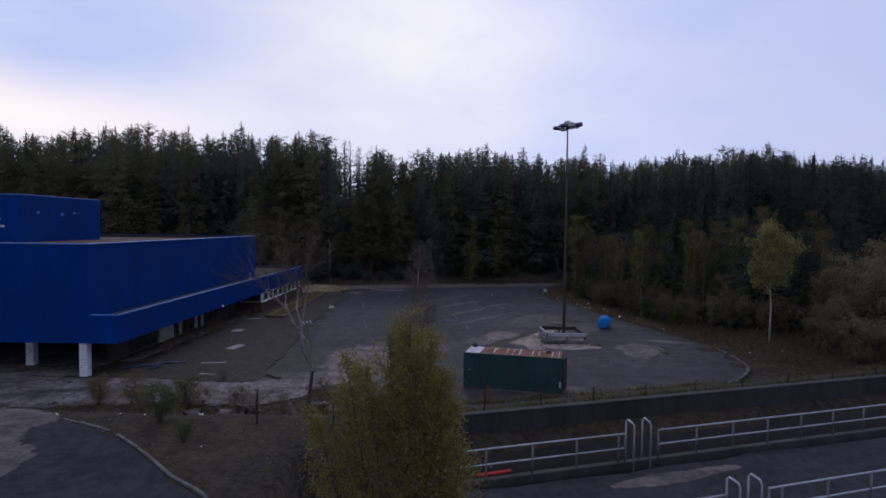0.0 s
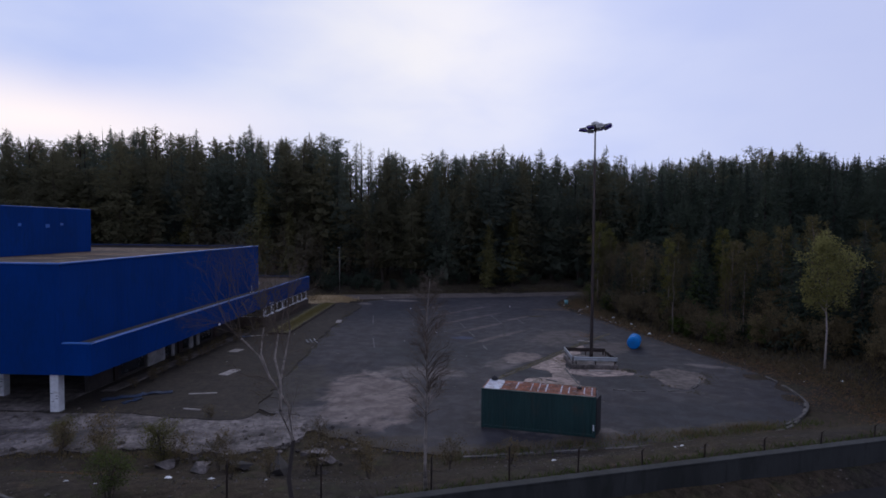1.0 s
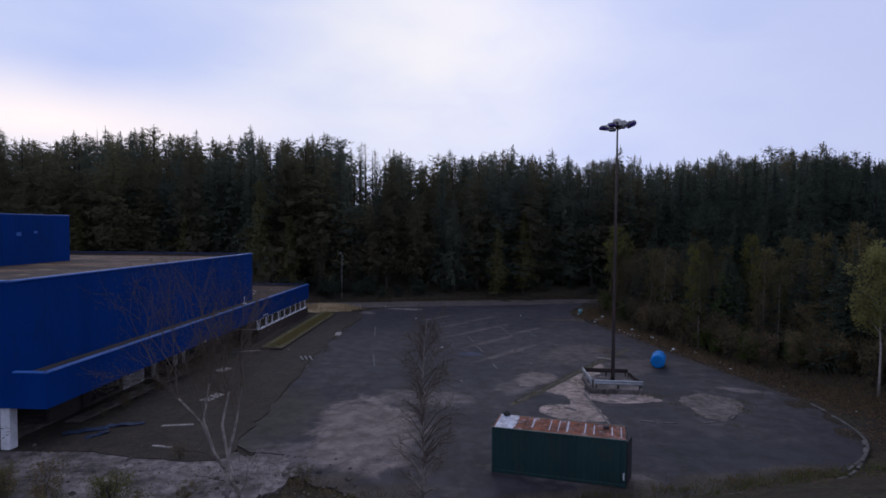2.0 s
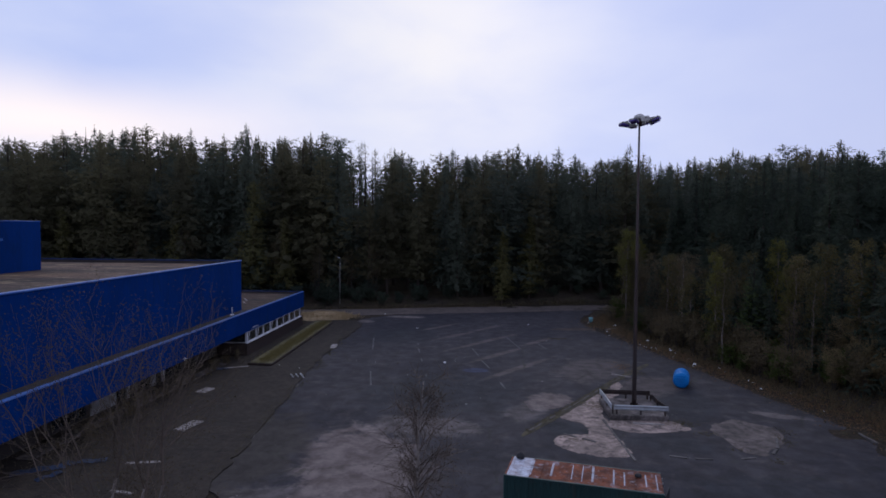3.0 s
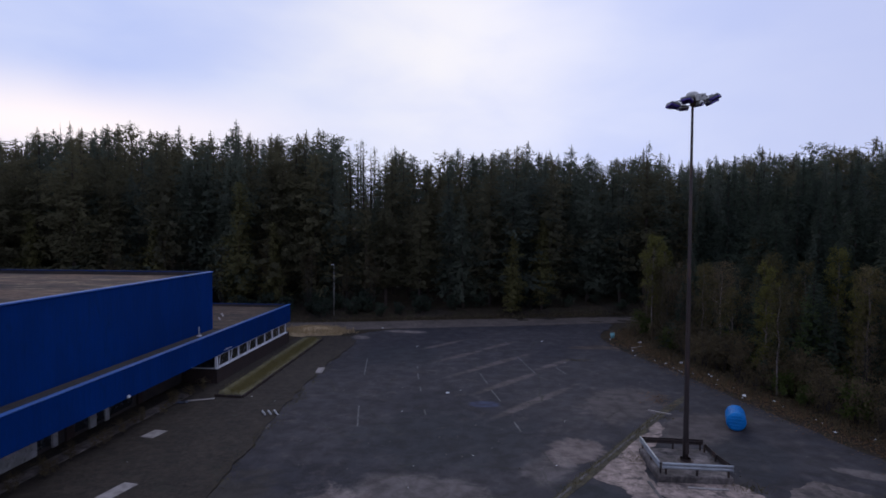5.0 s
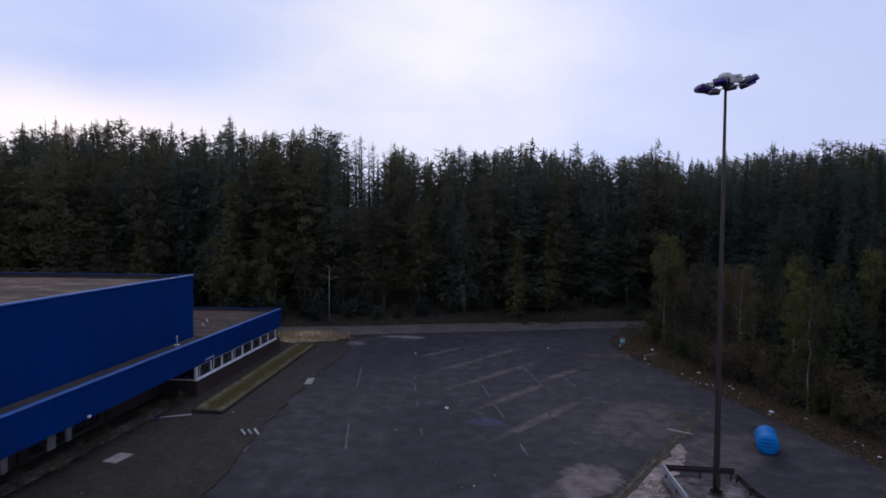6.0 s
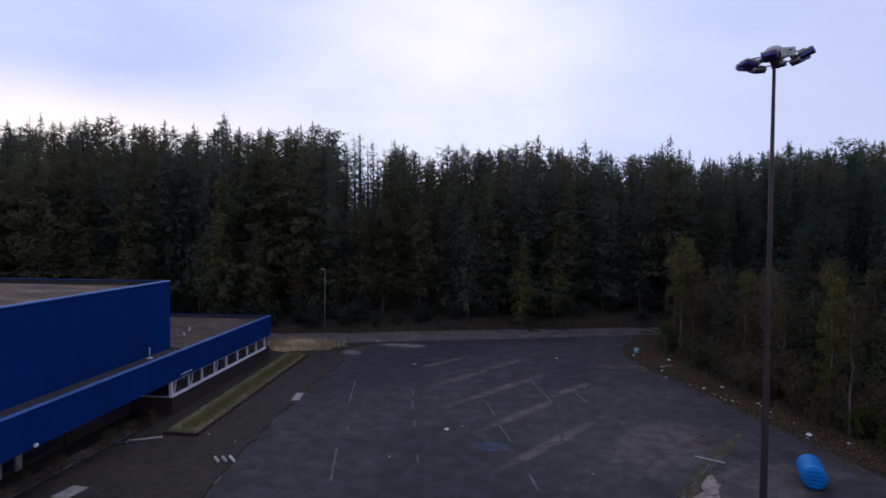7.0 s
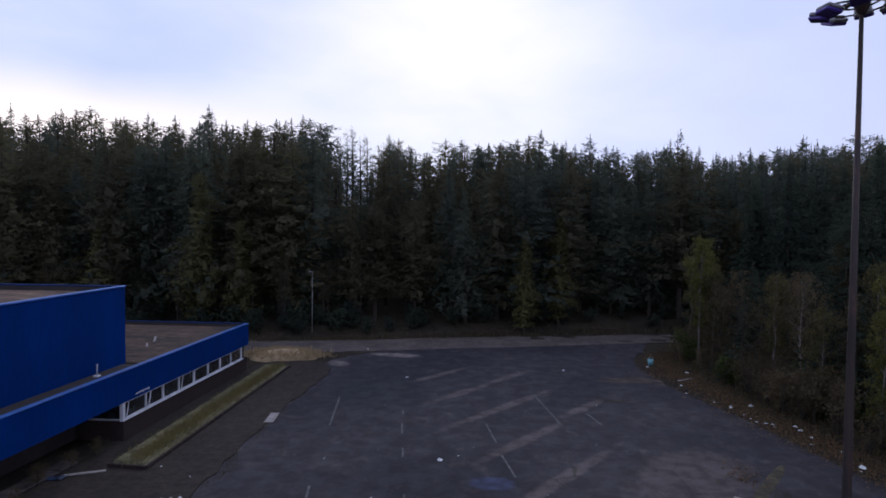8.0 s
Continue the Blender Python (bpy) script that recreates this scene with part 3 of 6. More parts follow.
def draped(name, outline, lift, mat, label, category, step=0.13):
    """A thin sheet that follows the ground inside an outline."""
    ox, oy = np.array([p[0] for p in outline]), np.array([p[1] for p in outline])
    xs, ys = np.arange(ox.min(), ox.max() + step, step), np.arange(oy.min(), oy.max() + step, step)
    X, Y = np.meshgrid(xs, ys)
    inside = np.zeros(X.shape, bool)
    for i in range(len(ox)):
        x0, y0, x1, y1 = ox[i], oy[i], ox[i - 1], oy[i - 1]
        if y0 != y1:
            inside ^= ((y0 > Y) != (y1 > Y)) & (X < (x1 - x0) * (Y - y0) / (y1 - y0) + x0)
    n, m = X.shape
    idx = np.arange(n * m).reshape(n, m)
    keep = (inside[:-1, :-1] & inside[1:, 1:]).reshape(-1)
    faces = np.stack([idx[:-1, :-1], idx[:-1, 1:], idx[1:, 1:], idx[1:, :-1]], -1).reshape(-1, 4)[keep]
    used, inv = np.unique(faces, return_inverse=True)
    V = np.stack([X, Y, ground_z(X, Y) + lift], -1).reshape(-1, 3)[used]
    me = raw_mesh(name, V, inv.reshape(-1, 4), mat)
    me.shade_smooth()
    return tagged(new(name, me), label, category, kind="structure")


draped("yard", [(-32, 29.0), (-28, 28.8), (-19.5, 27.0), (-15.6, 24.4), (-14.2, 22.95), (-12.8, 22.2), (-11.2, 21.3), (-9.0, 19.3), (-7.4, 17.7), (-5.8, 16.4), (-4.6, 13), (-4.4, 6), (-32, 6)], 0.05, NEAR_ROAD,
       "old dark asphalt yard edged by a curved kerb", "yard")



# ---- kerbs ----
def kerb_line(label, pts, size=(0.9, 0.16, 0.14), z=None, sink=0.04, gap=0.02, skip=0.0, seed=1, mat=None):
    """Kerbstones end to end along a line of points, as parts of one kerb."""
    k = thing("kerb", label, "kerb", kind="structure")
    r = random.Random(seed)
    me = Geo().box((0, 0, 0), size, ch=0.02).mesh("kerbstone", mat or KERBSTONE)
    pts = [Vector(p) for p in pts]
    for a, b in zip(pts, pts[1:]):
        d = b - a
        n = max(1, round(d.length / (size[0] + gap)))
        for i in range(n):
            if r.random() < skip:
                continue
            p = a + d * ((i + 0.5) / n)
            h = float(ground_z(p.x, p.y)) if z is None else z
            ob = new("kerbstone", me)
            ob.parent = k
            ob.matrix_basis = pose(p.x, p.y, h + size[2] / 2 - sink + r.uniform(-0.015, 0.015), r.uniform(-2, 2), r.uniform(-1, 1), math.degrees(math.atan2(d.y, d.x)) + r.uniform(-2, 2))
    return k


def curve_points(pts, steps=4):
    """An open line rounded through its points."""
    out = []
    ext = [pts[0]] + list(pts) + [pts[-1]]
    for i in range(1, len(ext) - 2):
        p0, p1, p2, p3 = (Vector(ext[i + k - 1]) for k in range(4))
        for s in range(steps):
            t = s / steps
            out.append(tuple(0.5 * ((2 * p1) + (p2 - p0) * t + (2 * p0 - 5 * p1 + 4 * p2 - p3) * t * t + (3 * p1 - p0 - 3 * p2 + p3) * t ** 3)))
    return out + [tuple(pts[-1])]


GRASSJOINT = weathered("moss_and_earth", (0.034, 0.030, 0.020), (0.058, 0.048, 0.026), 1.2, 12, 0.95, mottle=0.8, dirt=(0.02, 0.017, 0.014), bumpy=0.8)
kerb_line("weathered kerb curving round the old yard", curve_points([(-14.2, 23.0), (-12.8, 22.3), (-11.2, 21.4), (-9.0, 19.4), (-7.4, 17.8), (-5.8, 16.5), (-4.6, 14.5)], 3), size=(0.9, 0.13, 0.14), sink=0.07, skip=0.05, seed=3)
kerb_line("flush pale kerb round the lamp island", curve_points([(4.4, 50.4), (7.2, 48.2), (10.2, 46.2), (14.0, 45.4), (17.4, 46.4), (18.9, 49.0)], 3), z=-0.05, skip=0.25, seed=4)
kerb_line("straight pale kerb across the lamp island", [(9.3, 51.7), (9.6, 44.9)], z=-0.06, skip=0.1, seed=5)
kerb_line("overgrown kerb beside the lamp island", [(4.3, 49.2), (13.0, 62.7)], z=-0.075, skip=0.3, seed=6)
flat_sheet("mossy_joint", ragged([(4.1, 49.2), (8.5, 56.2), (13.0, 63.2), (16.2, 67.6), (16.6, 67.3), (13.3, 62.6), (8.9, 55.6), (4.5, 48.9)], 0.12, 10), 0.010, 0.03, GRASSJOINT, "dark mossy joint across the car park", "moss")
kerb_line("pale kerb at the rounded end of the car park", curve_points([(24.2, 47.5), (23.9, 44.4), (22.0, 40.9), (19.4, 38.0), (16.5, 36.6)], 3), z=0.03, skip=0.15, seed=7)
kerb_line("broken kerb along the front of the car park", [(15.0, 36.3), (9.4, 34.6), (1.2, 32.9)], z=-0.03, skip=0.2, seed=8)
kerb_line("low kerb between paving and car park", [(-11.9, 44), (-12.6, 54), (-13.4, 64), (-13.9, 84)], z=-0.07, skip=0.75, seed=9)
kerb_line("pale step along the recessed shop front", [(-22.7, 42.5), (-21.7, 64.5)], size=(1.2, 1.0, 0.12), z=0.03, seed=10, mat=CONCRETE)


# ---- retaining wall, channel edge and handrails ----
def slant_box(g, v, x0, x1, z0, z1, thick, ch=0.02):
    """A straight wall along the slant."""
    a, b = Vector((x0, v + SLOPE * x0, 0)), Vector((x1, v + SLOPE * x1, 0))
    c = (a + b) / 2
    return g.box((c.x, c.y, (z0 + z1) / 2), ((b - a).length, thick, z1 - z0), math.degrees(math.atan(SLOPE)), ch)


wall = thing("wall_retaining", "stained grey concrete retaining wall beside the channel", "retaining wall", kind="structure")
part("wall_face", slant_box(Geo(), 23.65, -1.6, 60, 0.4, 2.36, 0.34), WALLCON, wall)
part("wall_coping", slant_box(Geo(), 23.65, -1.6, 60, 2.36, 2.43, 0.40), WALLCON, wall, "worn concrete coping")
edge = thing("channel_edge", "low concrete upstand that carries the handrail", "wall", kind="structure")
part("upstand", slant_box(Geo(), 16.42, 0.2, 60, -1.0, 2.70, 0.24), WALLCON, edge)


DULLSTEEL = weathered("dull_grey_steel", (0.135, 0.135, 0.135), (0.085, 0.083, 0.081), 2.0, 18, 0.6, 0.3, 0.4, dirt=(0.07, 0.055, 0.045), dirt_amount=0.6, bumpy=0.1)


def handrail(name, v, x0, x1, gap, z0, label, first, step=1.52):
    """Two steel tubes on posts, with a gap and two loops at the ladder."""
    rail = thing(name, label, "handrail")
    at = lambda x, z: (x, v + SLOPE * x, z)
    spans = [(x0, gap[0]), (gap[1], x1)] if gap else [(x0, x1)]
    for a, b in spans:
        for h, r in ((1.0, 0.030), (0.52, 0.028)):
            n = max(2, int((b - a) / 4))
            part("rail", Geo().tube([at(a + (b - a) * i / n, z0 + h) for i in range(n + 1)], [r] * (n + 1), 8), STEEL, rail, smooth=True)
    x = first
    me = Geo().tube([(0, 0, -0.05), (0, 0, 1.0)], [0.032, 0.032], 8).mesh("post", DULLSTEEL, True)
    foot = Geo().box((0, 0, 0.01), (0.16, 0.16, 0.03), ch=0.005).mesh("foot_plate", STEEL)
    while x < x1:
        if not gap or not gap[0] - 0.2 < x < gap[1] + 0.1:
            ob = new("post", me)
            ob.parent, ob.matrix_basis = rail, pose(*at(x, z0))
            fp = new("foot_plate", foot)
            fp.parent, fp.matrix_basis = ob, pose(0, 0, 0)
        x += step
    if gap:
        for x in gap:
            ob = new("post", me)
            ob.parent, ob.matrix_basis = rail, pose(*at(x, z0))
        for x in (gap[0] + 0.02, gap[0] + 0.02 + 0.53 * (gap[1] - gap[0] - 0.1)):
            px, py, _ = at(x, 0)
            part("ladder_loop", Geo().tube([(px, py, z0 - 0.05), (px, py, z0 + 1.42), (px + 0.04, py - 0.04, z0 + 1.48), (px + 0.14, py - 0.30, z0 + 1.44), (px + 0.16, py - 0.36, z0 + 1.34), (px + 0.16, py - 0.36, z0 - 0.1)], [0.03] * 6, 8), STEEL, rail, smooth=True)
    return rail


handrail("handrail", 16.40, 0.95, 46, (7.18, 8.41), 2.62, "double-tube galvanised handrail with ladder loops above the channel", 2.52, 1.475)
handrail("handrail", 11.60, 1.2, 46, (8.45, 9.78), 2.62, "double-tube galvanised handrail along the near side of the lane", 2.6)

kerb_line("pale kerb round the rounded end of the car park", curve_points([(24.3, 50.0), (24.2, 46.5), (23.5, 43.2), (21.8, 40.6), (19.4, 38.4)], 4), z=0.03, skip=0.15, seed=9)
PALEYARD = weathered("pale_worn_yard", (0.085, 0.069, 0.064), (0.045, 0.038, 0.036), 0.5, 9, 0.9, mottle=0.9, dirt=(0.03, 0.028, 0.028), dirt_amount=0.6, bumpy=0.4)
draped("yard_patch", ragged([(-16.5, 24.8), (-15.2, 23.6), (-14.3, 22.6), (-14.4, 21.2), (-12.7, 18.9), (-13.4, 17.0), (-20, 19), (-31.5, 22), (-31.5, 28.7), (-19.6, 27.8)], 0.5, 10), 0.057, PALEYARD, "pale worn patch in the old yard", "yard")
flat_sheet("sand_patch", ragged([(6.3, 17.4), (8, 18.15), (10.6, 19.0), (10.9, 18.7), (9.0, 17.75), (7.2, 17.2)], 0.16, 8), 2.526, 0.03, PALEYARD, "pale sand washed onto the edge of the lane", "sand")


# ---- the blue building ----
X1, X2, YF, YU, YL = -22.55, -20.67, 37.85, 70.75, 85.6       # upper wall, fascia, front, ends of upper and lower block
Z0, Z1, Z2 = 2.37, 4.22, 8.9                                  # soffit, top of the fascia, top of the parapet
XW = -84.0


def cladding(g, a, b, z0, z1, thick, rib=0.45, depth=0.003):
    """A profiled sheet wall from a to b with shallow upright ribs outward to the right of a->b."""
    a, b = Vector(a), Vector(b)
    d = (b - a).normalized()
    out = Vector((d.y, -d.x))
    n = int((b - a).length / rib)
    prof = []
    for i in range(n + 1):
        s = (b - a).length * i / n
        for ds, o in ((0.0, 0.0), (rib * 0.62, 0.0), (rib * 0.70, depth), (rib * 0.92, depth)):
            if s + ds <= (b - a).length:
                prof.append((s + ds, o))
    prof.append(((b - a).length, 0.0))
    v = []
    for s, o in prof:
        p = a + d * s + out * o
        v += [(p.x, p.y, z0), (p.x, p.y, z1)]
    m = len(prof)
    f = [(2 * i, 2 * i + 2, 2 * i + 3, 2 * i + 1) for i in range(m - 1)]
    p0, p1 = a - out * thick, b - out * thick
    v += [(p0.x, p0.y, z0), (p0.x, p0.y, z1), (p1.x, p1.y, z0), (p1.x, p1.y, z1)]
    k = 2 * m
    f += [(k + 2, k, k + 1, k + 3), (k, 0, 1, k + 1), (2 * m - 2, k + 2, k + 3, 2 * m - 1)]
    f += [tuple([2 * i + 1 for i in range(m)] + [k + 3, k + 1]), tuple([k, k + 2] + [2 * i for i in range(m - 1, -1, -1)])]
    return g.add(v, f)


def capping(parent, pts, z, w=0.34, h=0.10, mat=None, label="pale blue metal capping"):
    g = Geo()
    for a, b in zip(pts, pts[1:]):
        a, b = Vector(a), Vector(b)
        c = (a + b) / 2
        g.box((c.x, c.y, z + h / 2), ((b - a).length + w * 0.98, w, h), math.degrees(math.atan2(b.y - a.y, b.x - a.x)), 0.02)
    return part("capping", g, mat or BLUETRIM, parent, label)


bld = thing("store_building", "derelict flat-roofed store clad in deep blue metal, ground floor gutted", "building")
part("front_cladding", cladding(Geo(), (XW, YF), (X1 - 0.254, YF), Z0, Z2, 0.25), BLUE, bld)
part("side_cladding", cladding(Geo(), (X1, YF + 0.003), (X1, YU), Z1 - 0.35, Z2, 0.25), BLUE, bld)
part("rear_cladding", cladding(Geo(), (X1 - 0.254, YU), (XW + 0.254, YU), Z1 - 0.35, Z2, 0.25), BLUE, bld)
part("far_cladding", cladding(Geo(), (XW, YU + 0.003), (XW, YF + 0.254), 0, Z2, 0.25), BLUE, bld)
part("fascia_front", cladding(Geo(), (X1 - 0.250, YF + 0.01), (X2 - 0.224, YF + 0.01), Z0, Z1, 0.22), BLUE, bld)
part("fascia_side", cladding(Geo(), (X2, YF + 0.013), (X2, YL), Z0, Z1, 0.22), BLUE, bld)
part("fascia_rear", cladding(Geo(), (X2 - 0.224, YL), (XW, YL), Z0, Z1, 0.22), BLUE, bld)
capping(bld, [(XW, YF + 0.12), (X1 - 0.1, YF + 0.12), (X1 - 0.1, YU - 0.12)], Z2)
capping(bld, [(X1 - 0.3, YU - 0.12), (XW, YU - 0.12)], Z2, 0.33, 0.09, DARKBLUE, "weathered dark blue capping")
part("parapet_lining", Geo().box(((XW + X1) / 2, YU - 0.285, Z2 - 0.14), (X1 - XW - 0.6, 0.05, 0.28)), DARKWALL, bld, "dark felt upstand")
capping(bld, [(X1 + 0.22, YF + 0.12), (X2 - 0.1, YF + 0.12), (X2 - 0.1, YL - 0.12)], Z1, 0.30, 0.08)
capping(bld, [(X2 - 0.27, YL - 0.12), (XW, YL - 0.12)], Z1, 0.29, 0.075, DARKBLUE, "weathered dark blue capping")
part("parapet_lining", Geo().box(((XW + X2) / 2, YL - 0.255, Z1 - 0.13), (X2 - XW - 0.6, 0.05, 0.26)), DARKWALL, bld, "dark felt upstand")
part("roof", Geo().box(((XW + X1 - 0.26) / 2, (YF + YU) / 2, Z2 - 0.42), (X1 - 0.26 - XW, YU - YF - 0.52, 0.3), ch=0.01), ROOF, bld, "brown felt roof with moss")
part("ledge_roof", Geo().box(((X1 + X2) / 2 - 0.1, (YF + YU) / 2, Z1 - 0.32), (X2 - X1 - 0.26, YU - YF - 0.6, 0.2), ch=0.01), DARKWALL, bld, "narrow dark felt ledge")
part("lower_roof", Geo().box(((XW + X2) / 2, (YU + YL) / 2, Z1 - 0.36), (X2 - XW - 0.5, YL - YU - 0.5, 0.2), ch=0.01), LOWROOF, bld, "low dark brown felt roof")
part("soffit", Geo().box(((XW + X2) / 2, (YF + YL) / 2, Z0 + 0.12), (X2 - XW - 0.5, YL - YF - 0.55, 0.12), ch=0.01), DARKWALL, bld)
pent = part("penthouse", cladding(cladding(cladding(Geo(), (-62, 48.9), (-35.454, 48.9), Z2 - 0.25, 12.65, 0.25), (-35.2, 48.903), (-35.2, 60.1), Z2 - 0.25, 12.65, 0.25), (-35.454, 60.1), (-62, 60.1), Z2 - 0.25, 12.65, 0.25), BLUE, bld, "blue plant room on the roof")
part("penthouse_roof", Geo().box((-48.6, 54.5, 12.45), (26.3, 10.7, 0.12), ch=0.02), ROOF, pent)
capping(pent, [(-62, 49.0), (-35.32, 49.0), (-35.32, 60.0), (-62, 60.0)], 12.65, 0.28, 0.08)
part("recessed_wall", Geo().box((-23.95, 55.3, 1.2), (0.25, 26.0, 2.36), ch=0.01), DARKWALL, bld, "dark recessed shop front")
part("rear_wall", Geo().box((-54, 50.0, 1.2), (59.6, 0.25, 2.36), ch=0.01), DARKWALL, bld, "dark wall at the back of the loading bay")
part("bay_floor", Geo().box((-54, 44.5, 0.02), (60.4, 12.4, 0.12), ch=0.01), CONCRETE, bld, "dirty concrete floor of the loading bay")
part("end_wall", Geo().box((-48, YL - 0.35, 1.2), (54, 0.25, 2.36), ch=0.01), BRICK, bld)
for px, py, w in ((-23.2, 38.45, 0.54), (-28.9, 41.3, 0.56), (-36.5, 41.3, 0.56), (-44.5, 41.3, 0.56)):
    col = part("pillar", Geo().box((px, py, 1.21), (w, w, 2.38), ch=0.03), WHITE, bld, "scuffed white pillar with scrawls")
    r = random.Random(int(-px * 10))
    for i in range(4):
        part("scrawl", Geo().box((px + r.uniform(-0.2, 0.2), py - w / 2 - 0.004, 0.7 + 0.16 * i), (r.uniform(0.1, 0.32), 0.008, 0.035), m=Matrix.Rotation(radians(r.uniform(-35, 35)), 4, "Y")), BLACK, col)
# shop front panels under the overhang
for y0, y1, h, mat in ((49.4, 52.0, 1.75, GRIMYWHITE), (53.2, 53.6, 2.0, GRIMYWHITE), (54.3, 55.0, 2.1, BRICK), (56.4, 57.0, 2.1, GRIMYWHITE), (57.9, 58.3, 2.0, GRIMYWHITE), (45.0, 45.4, 2.1, BRICK), (61.5, 62.1, 2.1, BRICK)):
    part("shop_front_panel", Geo().box((-23.74, (y0 + y1) / 2, h / 2 + 0.1), (0.14, y1 - y0, h), ch=0.015), mat, bld)
for y0, y1 in ((52.15, 53.1), (55.1, 56.3), (57.1, 57.8), (58.5, 61.0), (46.0, 49.0)):
    part("shop_window", Geo().box((-23.80, (y0 + y1) / 2, 1.25), (0.03, y1 - y0, 1.9)), GLASS, bld)
# window band over a brick plinth
part("plinth", Geo().box((-20.92, 76.6, 0.66), (0.30, 17.7, 1.22), ch=0.01), BRICK, bld, "dark brick plinth")
part("plinth_return", Geo().box((-22.4, 67.85, 0.66), (2.6, 0.25, 1.22), ch=0.01), BRICK, bld)
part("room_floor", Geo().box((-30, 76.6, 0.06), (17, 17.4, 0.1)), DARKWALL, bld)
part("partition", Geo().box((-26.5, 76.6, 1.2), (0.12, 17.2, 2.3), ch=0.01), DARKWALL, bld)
POSTS = [67.8, 70.1, 72.0, 74.05, 76.1, 78.3, 80.3, 82.3, 84.3]
for i, (a, b) in enumerate(zip(POSTS, POSTS[1:])):
    win = thing("window", "", "", (0, 0, 0))
    win.parent = bld
    for key in ("label", "category"):
        if key in win:
            del win[key]
    thick = 0.16 if i % 2 == 0 else 0.08
    fr = Geo().box((-20.84, a + thick / 2 + 0.01, 1.84), (0.12, thick, 1.02), ch=0.008)
    fr.box((-20.84, (a + b) / 2, 1.345), (0.118, b - a - 0.002, 0.10), ch=0.008)
    fr.box((-20.84, (a + b) / 2, 2.30), (0.118, b - a - 0.002, 0.07), ch=0.008)
    part("window_frame", fr, WHITE, win, "white painted window frame")
    part("pane", Geo().box((-20.86, (a + b) / 2, 1.83), (0.012, b - a - 0.12, 0.92)), GLASS, win)
    if i in (0, 1, 3):
        part("loose_bar", Geo().box((-20.76, a + 0.35, 1.80), (0.035, 0.06, 0.98), m=Matrix.Rotation(radians(-16), 4, "X")), WHITE, win, "broken leaning frame bar")
part("corner_post", Geo().box((-20.82, 67.72, 1.84), (0.2, 0.2, 1.06), ch=0.01), WHITE, bld)
part("end_post", Geo().box((-20.84, 84.42, 1.84), (0.12, 0.16, 1.02), ch=0.01), WHITE, bld)
part("window_sill", Geo().box((-20.80, 76.1, 1.285), (0.26, 17.0, 0.05), ch=0.008), WHITE, bld)
part("return_sill", Geo().box((-22.2, 67.74, 1.30), (2.3, 0.2, 0.06), ch=0.008), WHITE, bld)
part("return_glass", Geo().box((-22.2, 67.86, 1.85), (2.4, 0.02, 1.0)), GLASS, bld)

# loose bits on the roofs and the fascia
board = Geo().box((0, 0, 0), (1.4, 0.16, 0.05), ch=0.01)
pl = solid("plank", board, TIMBER, "pale timber plank lying on the low felt roof", "plank")
pl.matrix_world = pose(-24.6, 76.5, Z1 - 0.235, 0, 0, -60)
vent = thing("roof_vent", "short white vent pipe on the felt ledge", "vent", (X1 + 0.55, 67.2, Z1 - 0.22))
part("pipe", Geo().tube([(0, 0, 0), (0, 0, 0.75)], [0.05, 0.05], 10), STEEL, vent, smooth=True)
part("base", Geo().box((0, 0, 0.05), (0.3, 0.3, 0.1), ch=0.02), WHITE, vent)
hatch = thing("roof_hatch", "pale plastic rooflight on the main roof", "rooflight", (-33.0, 42.2, Z2 - 0.27))
part("dome", Geo().lathe([(0.62, 0.12), (0.6, 0.25), (0.45, 0.36), (0.2, 0.42), (0.0, 0.43)], 16), WHITE, hatch, smooth=True)
part("upstand", Geo().box((0, 0, 0.06), (1.3, 1.3, 0.14), ch=0.02), ROOF, hatch)
light = thing("wall_light", "small white bulkhead light under the fascia", "lamp", (X2 + 0.09, 55.5, Z0 + 0.12))
part("body", Geo().box((0, 0, 0), (0.12, 0.24, 0.16), ch=0.03), WHITE, light)
sign = thing("wall_sign", "small pale notice on the blue fascia", "sign", (X2 + 0.035, 69.6, Z0 + 0.22))
for k in range(5):
    part("bar", Geo().box((0, -0.7 + 0.3 * k, 0.02 * (k % 2)), (0.012, 0.2, 0.08 + 0.02 * (k % 3))), WHITE, sign)


